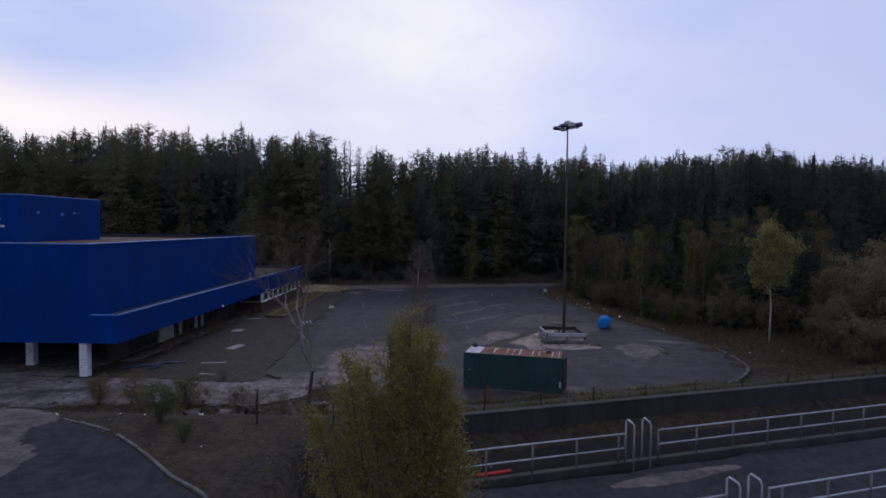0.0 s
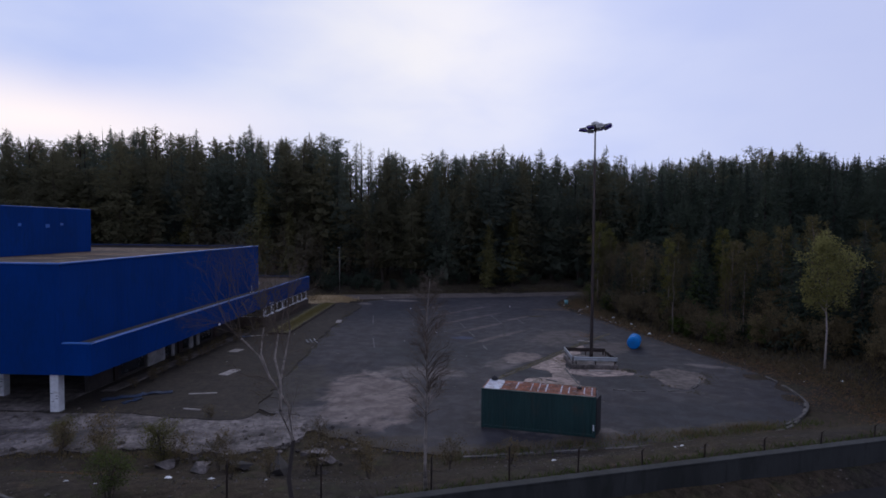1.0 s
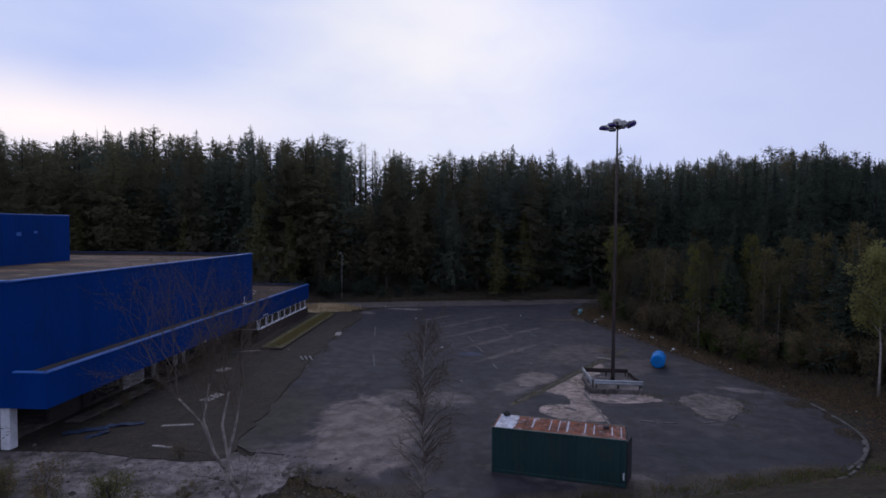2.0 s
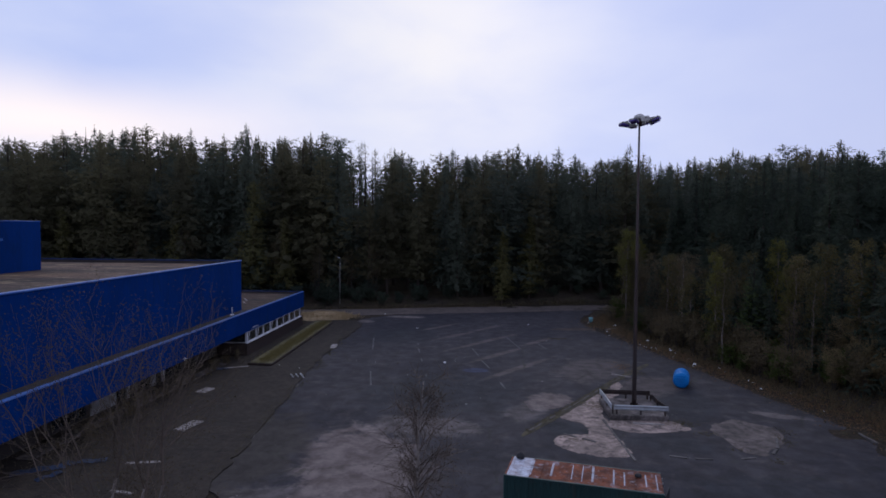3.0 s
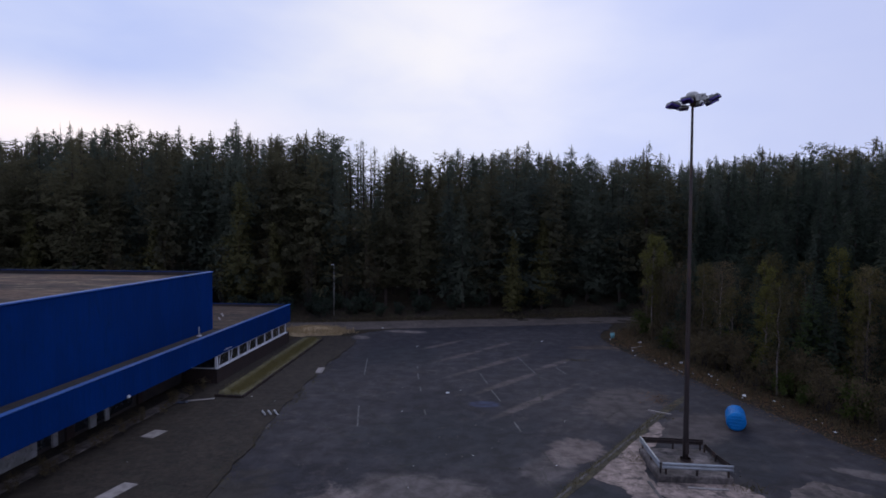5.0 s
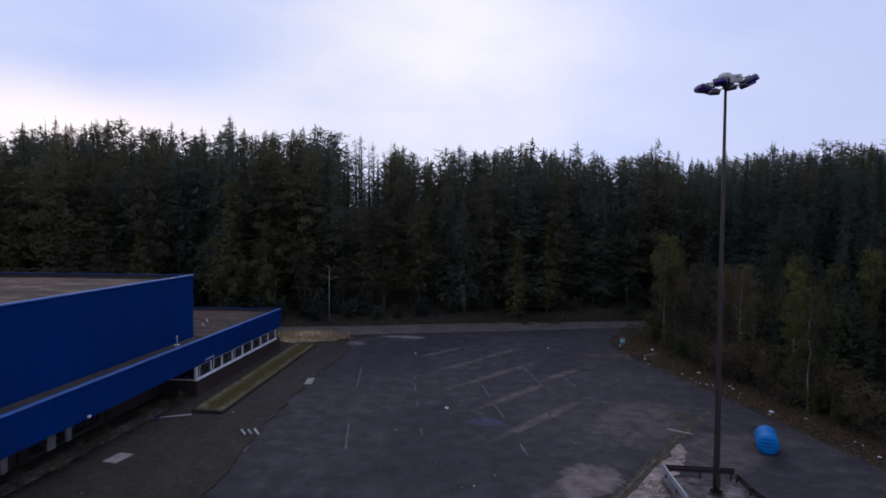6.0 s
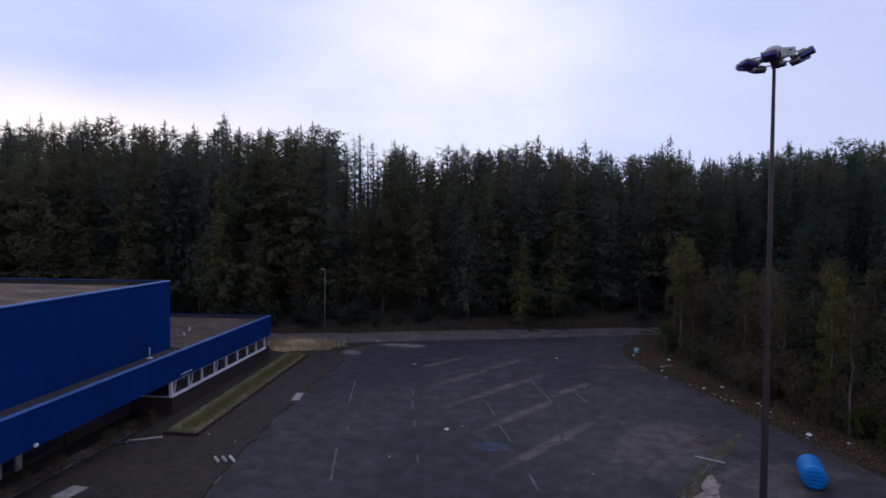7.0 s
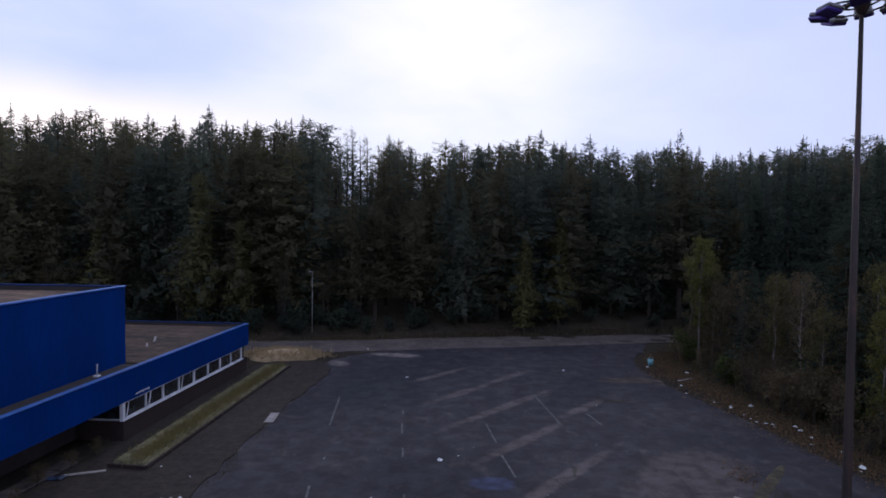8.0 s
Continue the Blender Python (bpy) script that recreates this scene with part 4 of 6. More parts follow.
# ---- mast, barrier and things on the car park ----
def lamp_mast():
    mast = thing("light_mast", "tall rusty floodlight mast with a ring of eight lamps", "light mast", (11.8, 53.75, 0))
    part("shaft", Geo().tube([(0, 0, 0), (0, 0, 2.0), (0, 0, 10), (0, 0, 19.5)], [0.155, 0.145, 0.105, 0.06], 12), RUSTMAST, mast, smooth=True)
    part("base_flange", Geo().lathe([(0.0, 0.30), (0.42, 0.30), (0.42, 0.36), (0.28, 0.38), (0.27, 0.5)], 16), RUSTMAST, mast)
    part("service_door", Geo().box((0, -0.255, 1.1), (0.2, 0.03, 0.6), ch=0.01), RUSTMAST, mast)
    top = Matrix.Translation((0, 0, 19.62)) @ Matrix.Rotation(radians(-7), 4, "Y")      # the lamp ring hangs a little askew
    part("hub", Geo().lathe([(0.0, 0.10), (0.20, 0.12), (0.31, 0.20), (0.33, 0.32), (0.27, 0.42), (0.15, 0.48), (0.0, 0.50)], 16, top), CASING, mast, "pale domed hub", smooth=True)
    part("neck", Geo().lathe([(0.07, -0.35), (0.10, -0.30), (0.22, 0.0), (0.24, 0.14)], 12, top), RUSTMAST, mast, smooth=True)
    for rad, h in ((0.48, 0.02), (0.74, -0.10)):
        part("ring", Geo().tube([top @ Vector((rad * math.cos(a), rad * math.sin(a), h)) for a in np.linspace(0, 2 * math.pi, 25)], [0.028] * 25, 6), RUSTMAST, mast)
    for k in range(8):
        a = 2 * math.pi * k / 8 + 0.2
        turn = top.to_3x3().to_4x4() @ Matrix.Rotation(a, 4, "Z")
        out = lambda d, h: top @ Vector((d * math.cos(a), d * math.sin(a), h))
        part("arm", Geo().tube([out(0.2, 0.12), out(0.62, 0.10), out(0.98, 0.06)], [0.035, 0.03, 0.025], 6), RUSTMAST, mast)
        m = turn @ Matrix.Rotation(radians((-20, -13, -24, -16)[k % 4]), 4, "Y")
        c = out(1.06, -0.05 + (0.03 if k % 2 else -0.03))
        if k == 6:      # one lamp is gone, and its gear box shows
            part("gear_box", Geo().box(out(0.78, 0.02), (0.14, 0.56, 0.36), ch=0.03, m=turn), CASING, mast, "pale control gear box")
            continue
        fl = part("floodlight", Geo().box(c, (0.56, 0.54, 0.13), ch=0.04, m=m), LAMPBACK, mast, "grey floodlight with dark violet glass")
        part("glass", Geo().box(c + m @ Vector((0.02, 0, -0.10)), (0.54, 0.52, 0.12), ch=0.04, m=m), LENS, fl)
        part("bracket", Geo().box(c + m @ Vector((-0.10, 0, 0.10)), (0.22, 0.30, 0.09), ch=0.02, m=m), LAMPBACK, fl)
        if k in (1, 7):
            part("gear_box", Geo().box(out(0.62, 0.0), (0.16, 0.46, 0.34), ch=0.03, m=turn), CASING, mast, "pale control gear box")


def crash_barrier(a, b, label, h=0.52, sag=0.0, mat=None):
    """One length of double-waved guard rail on stub posts."""
    a, b = Vector(a), Vector(b)
    d = (b - a)
    ob = thing("guard_rail", label, "guard rail", (a.x, a.y, 0.30), math.degrees(math.atan2(d.y, d.x)), group="guard rails round the mast")
    L = d.length
    prof = [(0.0, -0.16), (0.05, -0.14), (0.075, -0.09), (0.05, -0.04), (0.0, 0.0), (0.05, 0.04), (0.075, 0.09), (0.05, 0.14), (0.0, 0.16)]
    g, n = Geo(), 6
    v, f = [], []
    for i in range(n + 1):
        s = L * i / n
        for o, z in prof:
            v.append((s, -o - 0.05, h + z - sag * math.sin(math.pi * i / n)))
        for o, z in prof[::-1]:
            v.append((s, -o - 0.038, h + z - sag * math.sin(math.pi * i / n)))
    m = len(prof) * 2
    for i in range(n):
        for k in range(m):
            f.append((i * m + k, i * m + (k + 1) % m, (i + 1) * m + (k + 1) % m, (i + 1) * m + k))
    f += [tuple(range(m)), tuple(n * m + k for k in range(m))]
    part("beam", g.add(v, f), mat or STEEL, ob, "dented steel beam", smooth=True)
    for i in range(3):
        part("post", Geo().box((0.2 + (L - 0.4) * i / 2, 0.02, h / 2 + 0.05), (0.10, 0.08, h + 0.1), ch=0.008), RUSTMAST, ob)
    return ob


lamp_mast()
solid("mast_plinth", Geo().box((11.65, 53.6, 0.13), (3.7, 3.9, 0.42), ch=0.05), CONCRETE, "rough concrete plinth under the light mast", "plinth")
crash_barrier((10.0, 51.85), (13.45, 51.7), "pale steel guard rail along the front of the plinth")
crash_barrier((9.95, 55.6), (9.95, 51.8), "pale steel guard rail along the side of the plinth")
crash_barrier((13.35, 55.4), (10.0, 55.6), "rusty steel guard rail behind the mast", 0.46, mat=RUSTMAST)
crash_barrier((13.5, 52.2), (13.3, 55.3), "bent rusty guard rail beside the mast", 0.36, 0.08, RUSTMAST)
r = random.Random(11)


def plank(x, y, L, rz, label, w=0.16, mat=None, z=0.035, tilt=0):
    ob = solid("plank", Geo().box((0, 0, 0), (L, w, 0.06), ch=0.012), mat or TIMBER, label, "plank")
    ob.matrix_world = pose(x, y, z, 0, tilt, rz)
    return ob


plank(12.0, 51.0, 1.9, -4, "pale board lying in front of the plinth")
plank(13.2, 63.3, 1.6, -32, "pale board lying across the overgrown kerb")
plank(17.6, 86.6, 1.8, 35, "pale board lying at the edge of the wood")


def shipping_container():
    W, D, H = 6.26, 2.15, 2.24
    c = thing("storage_container", "dark green steel storage container with a rust-streaked roof", "container", (2.22, 37.4, 0), math.degrees(math.atan2(-1.40, 6.14)))

    def corrugated(L, h, along, base, flip):
        v, f, n = [], [], int(L / 0.28)
        pts = []
        for i in range(n):
            s = L * i / n
            w = L / n
            pts += [(s, 0), (s + 0.3 * w, 0), (s + 0.42 * w, 0.035), (s + 0.85 * w, 0.035)]
        pts.append((L, 0))
        for s, o in pts:
            for z in (0.14, h - 0.1):
                v.append((base[0] + s, base[1] + o * flip, z) if along == "x" else (base[0] + o * flip, base[1] + s, z))
        f = [(2 * i, 2 * i + 2, 2 * i + 3, 2 * i + 1) for i in range(len(pts) - 1)]
        return v, f

    for base, flip in (((0.06, 0.03), 1), ((0.06, D - 0.03), -1)):
        part("side_wall", Geo().add(*corrugated(W - 0.12, H, "x", base, flip)), GREEN, c)
    part("end_wall", Geo().add(*corrugated(D - 0.1, H, "y", (0.03, 0.05), 1)), GREEN, c)
    for x in (0.06, W - 0.06):
        for y in (0.06, D - 0.06):
            part("corner_post", Geo().box((x, y, H / 2), (0.13, 0.13, H), ch=0.015), GREEN, c)
    for y in (0.05, D - 0.05):
        part("top_rail", Geo().box((W / 2, y, H - 0.06), (W - 0.24, 0.09, 0.11), ch=0.01), GREEN, c)
        part("bottom_rail", Geo().box((W / 2, y, 0.09), (W - 0.24, 0.09, 0.15), ch=0.01), GREEN, c)
    part("floor", Geo().box((W / 2, D / 2, 0.12), (W - 0.26, D - 0.22, 0.06)), DARKWALL, c)
    part("roof_sheet", Geo().box((W / 2, D / 2, H - 0.035), (W - 0.04, D - 0.02, 0.05), ch=0.01), RUST, c, "rusted roof sheet")
    q = random.Random(4)
    part("roof_patch", Geo().box((0.56, D / 2, H - 0.006), (0.9, D - 0.12, 0.012), ch=0.004), PALERIB, c, "pale peeling patch of roof")
    for i in range(15):
        x = 0.22 + (W - 0.44) * i / 14
        part("roof_rib", Geo().box((x, D / 2 + q.uniform(-0.05, 0.05), H + 0.004), (q.uniform(0.035, 0.10), D - 0.14 - q.uniform(0, 0.9), 0.035), ch=0.012), PALERIB if q.random() < 0.95 - 0.045 * i else RUST, c, "roof rib with peeling pale paint")
    # doors at the end, one leaf ajar
    leaf = part("door", Geo().box((W - 0.005, D * 0.75, H / 2), (0.05, D / 2 - 0.1, H - 0.24), ch=0.01), DARKWALL, c, "dark door leaf")
    for dy in (-0.2, 0.25):
        part("lock_bar", Geo().tube([(W + 0.035, D * 0.75 + dy, 0.15), (W + 0.035, D * 0.75 + dy, H - 0.12)], [0.018, 0.018], 6), STEEL, leaf)
    m = Matrix.Translation((W + 0.02, 0.08, 0)) @ Matrix.Rotation(radians(-13), 4, "Z")
    aj = part("door", Geo().box(m @ Vector((0, D / 4, H / 2)), (0.05, D / 2 - 0.06, H - 0.24), ch=0.01, m=m.to_3x3().to_4x4()), BLACK, c, "dark door leaf standing ajar")
    part("label_plate", Geo().box((W - 0.1, -0.012, 0.55), (0.07, 0.012, 0.34), ch=0.004), WHITE, c)
    return c


shipping_container()
bag = solid("rubbish_bag", Geo().lathe([(0.0, 0.0), (0.16, 0.02), (0.2, 0.1), (0.15, 0.2), (0.05, 0.26), (0.0, 0.3)], 9), BLACK, "small black bag lying on the container roof", "bag", smooth=True)
bag.matrix_world = pose(3.05, 39.2, 2.235, 0, 0, 20)
hole = solid("rubbish_bag", Geo().lathe([(0.0, 0.0), (0.13, 0.01), (0.16, 0.06), (0.1, 0.12), (0.0, 0.13)], 9), BLACK, "flat black bag lying on the container roof", "bag", smooth=True)
hole.matrix_world = pose(7.75, 37.6, 2.235, 0, 0, 40)


def plastic_tank():
    t = thing("plastic_tank", "bright blue ribbed plastic tank lying on its side", "tank", (17.3, 60.7, 0.60))
    axis = Matrix.Rotation(radians(-20), 4, "Z") @ Matrix.Rotation(radians(90), 4, "X")
    prof = [(0.0, -0.02), (0.52, -0.02), (0.62, 0.03), (0.66, 0.10)]
    for k in range(7):
        z = 0.16 + k * 0.24
        prof += [(0.66, z), (0.625, z + 0.03), (0.625, z + 0.08), (0.66, z + 0.11)]
    prof += [(0.66, 1.88), (0.62, 1.95), (0.5, 2.0), (0.0, 2.02)]
    prof = [(r * 0.905, z) for r, z in prof]
    body = part("body", Geo().lathe(prof, 28, axis @ Matrix.Translation((0, 0, -1.0))), BLUEPLASTIC, t, smooth=False)
    for k in range(5):
        w = 2 * math.sqrt(max(0.02, 0.47 ** 2 - (0.2 * (k - 2)) ** 2))
        for s in (1.02, -1.03):
            part("end_rib", Geo().box(axis @ Vector((0, 0.2 * (k - 2), s)), (w, 0.06, 0.08), ch=0.015, m=axis), BLUEPLASTIC, body)
    return t


plastic_tank()


def road_mark(x0, y0, x1, y1, w=0.12):
    d = Vector((x1 - x0, y1 - y0))
    ob = solid("road_marking", Geo().box((0, 0, 0), (d.length, w, 0.008)), PAINTLINE, "worn white bay line on the asphalt", "road marking", kind="structure", group="bay lines")
    ob.matrix_world = pose((x0 + x1) / 2, (y0 + y1) / 2, 0.004, 0, 0, math.degrees(math.atan2(d.y, d.x)))


for x0, y0, x1, y1 in ((1.55, 67.9, 2.2, 65.0), (0.6, 73.4, 1.25, 69.9), (3.4, 88.2, 3.7, 86.4), (4.3, 80.4, 5.5, 73.8), (-4.9, 72.9, -4.6, 70.9), (-4.2, 68.5, -4.0, 67.2), (-3.25, 62.5, -3.05, 61.4), (-5.25, 75.6, -5.1, 74.7), (-10.5, 78.4, -9.5, 72.0), (-8.05, 63.0, -7.2, 58.6), (2.95, 60.4, 3.3, 58.5), (7.6, 76.2, 8.2, 73.9)):
    road_mark(x0, y0, x1, y1)

# fence posts on the retaining wall, and along the bank beyond its end
post_me = Geo().tube([(0, 0, -0.3), (0, 0, 1.25), (0.03, -0.12, 1.42)], [0.035, 0.032, 0.028], 7).mesh("fence_post", RUSTMAST, True)
for i, x in enumerate((-6.4, -3.3, 0.2, 2.9, 5.45, 8.05, 10.7, 13.45, 16.15, 19.0, 22.0, 25.0, 28.0)):
    ob = tagged(new("fence_post", post_me), "thin rusty steel fence post along the retaining wall", "fence post", "fence posts")
    v = 23.95
    y = v + SLOPE * max(x, -3)
    ob.matrix_world = pose(x, y, float(ground_z(x, y)) - (0.0 if x < 4 else 0.35 if x < 7 else 0.7), r.uniform(-2, 2), r.uniform(-2, 2), 18)

# street lamp by the far road
LAMPCOL = weathered("dull_lamp_column", (0.27, 0.26, 0.25), (0.19, 0.18, 0.17), 1.0, 9, 0.7, dirt=(0.05, 0.05, 0.045))
sl = thing("street_lamp", "thin pale street lamp column beside the far road", "street lamp", (-20.2, 103.0, 0.0))
part("column", Geo().tube([(0, 0, -0.2), (0, 0, 4), (0, 0, 7.6)], [0.055, 0.045, 0.03], 8), LAMPCOL, sl, smooth=True)
part("lantern", Geo().box((-0.2, 0, 7.64), (0.45, 0.18, 0.10), ch=0.03), STEEL, sl)

# raised grass strip by the windows, with its kerb
gs = thing("planter", "long raised bed of rough grass beside the building", "planter", kind="structure")
bed = Geo().add([(-19.3, 64.2, 0), (-17.1, 64.0, 0), (-17.5, 87.2, 0), (-19.7, 87.0, 0), (-19.1, 64.5, 0.30), (-17.35, 64.3, 0.24), (-17.8, 86.9, 0.24), (-19.5, 86.7, 0.34)],
                [(4, 5, 6, 7), (0, 1, 5, 4), (1, 2, 6, 5), (2, 3, 7, 6), (3, 0, 4, 7)])
part("earth", bed, GRASSY, gs, "mossy yellow turf")
part("edging", Geo().box((-17.25, 75.6, 0.12), (0.14, 23.2, 0.26), rz=0.9, ch=0.02), BRICK, gs)
part("edging", Geo().box((-18.2, 64.05, 0.12), (2.2, 0.14, 0.26), rz=-5, ch=0.02), BRICK, gs)


heap = solid("grass_mound", Geo().lathe([(1.0, -0.1), (0.92, 0.10), (0.7, 0.26), (0.4, 0.36), (0.0, 0.40)], 22), STRAWHEAP, "low mound of dead straw-coloured grass by the far road", "mound", smooth=True)
heap.matrix_world = pose(-19.4, 91.2, 0.0, 0, 0, 8) @ Matrix.Diagonal((3.4, 2.0, 2.1, 1.0))

# ---- litter ----
def litter(x, y, s, label="crumpled white litter lying on the ground", mat=None, z=None, flat=0.35):
    q = random.Random(int((x * 31 + y * 17) * 10))
    s *= q.uniform(0.36, 0.66)
    x, y = x + q.uniform(-0.5, 0.5), y + q.uniform(-0.8, 0.8)
    n = 7
    v = [(0, 0, s * flat * q.uniform(0.7, 1.2))]
    for ring, rr, hh in ((0, 0.55, 0.8), (1, 1.0, 0.05)):
        for k in range(n):
            a = 2 * math.pi * k / n + q.uniform(-0.2, 0.2)
            v.append((s * rr * math.cos(a) * q.uniform(0.7, 1.25), s * rr * math.sin(a) * q.uniform(0.5, 0.9), s * flat * hh * q.uniform(0.4, 1.2)))
    f = [(0, 1 + k, 1 + (k + 1) % n) for k in range(n)] + [(1 + k, 1 + n + k, 1 + n + (k + 1) % n, 1 + (k + 1) % n) for k in range(n)]
    f.append(tuple(range(2 * n, n, -1)))
    ob = solid("litter", Geo().add(v, f), mat or LITTER, label, "litter", group="scattered litter")
    h = float(ground_z(x, y)) if z is None else z
    ob.matrix_world = pose(x, y, h + 0.005, 0, 0, q.uniform(0, 180))


def slab(x, y, sx, sy, rz, label="pale sheet of board lying on the paving", mat=None):
    ob = solid("board_sheet", Geo().box((0, 0, 0), (sx, sy, 0.05), ch=0.01), mat or LITTER, label, "board")
    ob.matrix_world = pose(x, y, 0.06, 0, 0, rz)


slab(-16.7, 48.3, 0.8, 1.8, -12, mat=TIMBER)
slab(-19.3, 56.0, 0.9, 1.3, -10, mat=TIMBER)
slab(-13.7, 72.9, 0.6, 2.0, 8, "pale broken slab on the kerb", TIMBER)
for k in range(3):
    ob = solid("concrete_block", Geo().box((0, 0, 0.16), (0.11, 0.30, 0.46), ch=0.02, m=Matrix.Rotation(radians(-34), 4, "Y")), LITTER, "thin pale slab leaning in a row on the kerb", "block", group="row of blocks")
    ob.matrix_world = pose(-14.0 + 0.37 * k, 60.3 + 0.12 * k, -0.03, 0, 0, 28)
for x, y, s in ((-2.1, 67.1, 0.42), (-1.9, 67.3, 0.24), (-1.2, 68.1, 0.16), (-6.4, 84.4, 0.42), (8.0, 88.4, 0.36), (-13.9, 61.5, 0.12), (-14.2, 63.4, 0.2), (-16.4, 63.8, 0.22), (-11.8, 96.9, 0.35), (12.5, 108.0, 0.35), (3.6, 63.4, 0.1), (-5.0, 62.0, 0.12), (6.0, 61.0, 0.12),
                (0.3, 54.8, 0.09), (1.4, 56.0, 0.08), (-2.4, 52.0, 0.1), (-3.1, 49.5, 0.09), (4.4, 54.0, 0.09), (-8.0, 66.0, 0.1), (8.2, 78.0, 0.1), (-16.0, 44.0, 0.13), (-15.4, 50.5, 0.12), (-18.3, 52.5, 0.14), (-13.2, 52.0, 0.1)):
    litter(x, y, s, z=0.0 if x > -13 else 0.03)
for x, y, s in ((15.4, 92.2, 0.5), (16.8, 82.2, 0.22), (17.3, 80.6, 0.2), (18.3, 78.8, 0.3), (18.7, 77.6, 0.26), (19.3, 76.4, 0.24), (19.6, 75.2, 0.3), (20.7, 71.6, 0.3), (21.4, 70.4, 0.34), (21.0, 68.6, 0.3), (22.6, 65.6, 0.28), (23.6, 61.8, 0.24), (24.6, 58.6, 0.26), (25.4, 55.0, 0.3), (26.4, 49.8, 0.26), (25.8, 47.6, 0.22), (27.6, 46.2, 0.28)):
    litter(x, y, s, "white litter caught at the edge of the wood")
lg = random.Random(77)
for i in range(16):
    y = lg.gauss(72, 7)
    x = float(np.interp(y, [46, 56, 66, 76, 86, 93], [28.5, 26.5, 23.6, 20.8, 19.2, 18.6])) - lg.uniform(0.4, 2.6)
    litter(x, y, lg.uniform(0.16, 0.42), "white litter caught at the edge of the wood", z=0.03, flat=0.5)
for x, y, s in ((-12.5, 24.2, 0.16), (-11.7, 24.0, 0.15), (-8.6, 22.0, 0.14), (-15.5, 23.5, 0.3), (-12.4, 20.3, 0.18), (-10.2, 27.0, 0.35), (-9.3, 27.2, 0.3), (-8.0, 20.6, 0.1), (-6.8, 26.2, 0.12), (-13.8, 29.2, 0.25), (10.9, 17.6 + 1.6, 0.3), (4.8, 28.6, 0.3), (10.5, 31.8, 0.35), (11.6, 32.2, 0.3)):
    litter(x, y, s, "white litter on the rough ground")
plank(-16.2, 42.6, 1.8, 12, "pale board lying on the mossy paving", 0.22, TIMBER, 0.06)
plank(-15.3, 39.2, 1.2, -10, "pale board lying at the edge of the concrete", 0.16, TIMBER, 0.08)
plank(-19.9, 63.2, 1.9, 25, "pale bent panel on the paving", 0.22, TIMBER, 0.07)


DARKLUMP = weathered("sooty_concrete", (0.030, 0.026, 0.025), (0.017, 0.015, 0.015), 1.0, 9, 0.95, mottle=0.7, dirt=(0.06, 0.05, 0.045), dirt_amount=0.5)


def rubble(x, y, z, s, seed, mat=None):
    q = random.Random(seed)
    pts = [(q.uniform(-1, 1) * s, q.uniform(-0.8, 0.8) * s, q.uniform(-0.3, 0.5) * s) for _ in range(12)]
    bm = bmesh.new()
    for p in pts:
        bm.verts.new(p)
    hull = bmesh.ops.convex_hull(bm, input=bm.verts)
    bmesh.ops.delete(bm, geom=list({e for e in hull["geom_unused"] + hull["geom_interior"] if isinstance(e, bmesh.types.BMVert)}), context="VERTS")
    me = bpy.data.meshes.new("broken_slab")
    bm.to_mesh(me)
    bm.free()
    me.materials.append(mat or CONCRETE)
    ob = tagged(new("broken_slab", me), "broken lump of concrete on the rough ground", "rubble", "rubble")
    ob.matrix_world = pose(x, y, z, 0, 0, q.uniform(0, 180))


for i, (x, y, s) in enumerate(((-8.9, 30.6, 0.9), (-7.3, 30.9, 1.0), (-6.0, 33.0, 0.7), (-10.6, 30.2, 0.6), (-5.2, 31.6, 0.5), (-12.6, 30.8, 0.5), (-4.0, 33.4, 0.5), (12.0, 52.6, 0.22), (12.5, 53.2, 0.25), (11.2, 54.6, 0.3), (10.8, 53.0, 0.2))):
    rubble(x, y, float(ground_z(x, y)) + (0.1 if i < 7 else 0.36), s, i, DARKLUMP if i < 2 else None)


# torn-off cladding and other debris on the paving
def bent_sheet(x, y, L, w, rz, seed, mat, label):
    q = random.Random(seed)
    n = 6
    v = []
    for i in range(n + 1):
        h = 0.05 + 0.12 * abs(math.sin(i * 1.1 + seed)) * q.uniform(0.3, 1.0)
        v += [(L * (i / n - 0.5), -w / 2 * q.uniform(0.8, 1.1), h * q.uniform(0.5, 1.2)), (L * (i / n - 0.5), w / 2 * q.uniform(0.8, 1.1), h)]
    f = [(2 * i, 2 * i + 2, 2 * i + 3, 2 * i + 1) for i in range(n)]
    m = len(v)
    v += [(a, b, c - 0.02) for a, b, c in v]
    f += [tuple(m + k for k in reversed(q4)) for q4 in f[:n]]
    f += [(2 * i, m + 2 * i, m + 2 * i + 2, 2 * i + 2) for i in range(n)] + [(2 * i + 3, m + 2 * i + 3, m + 2 * i + 1, 2 * i + 1) for i in range(n)] + [(0, 1, m + 1, m), (2 * n, m + 2 * n, m + 2 * n + 1, 2 * n + 1)]
    ob = solid("metal_sheet", Geo().add(v, f), mat, label, "metal sheet", group="torn-off cladding")
    ob.matrix_world = pose(x, y, 0.04, 0, 0, rz)


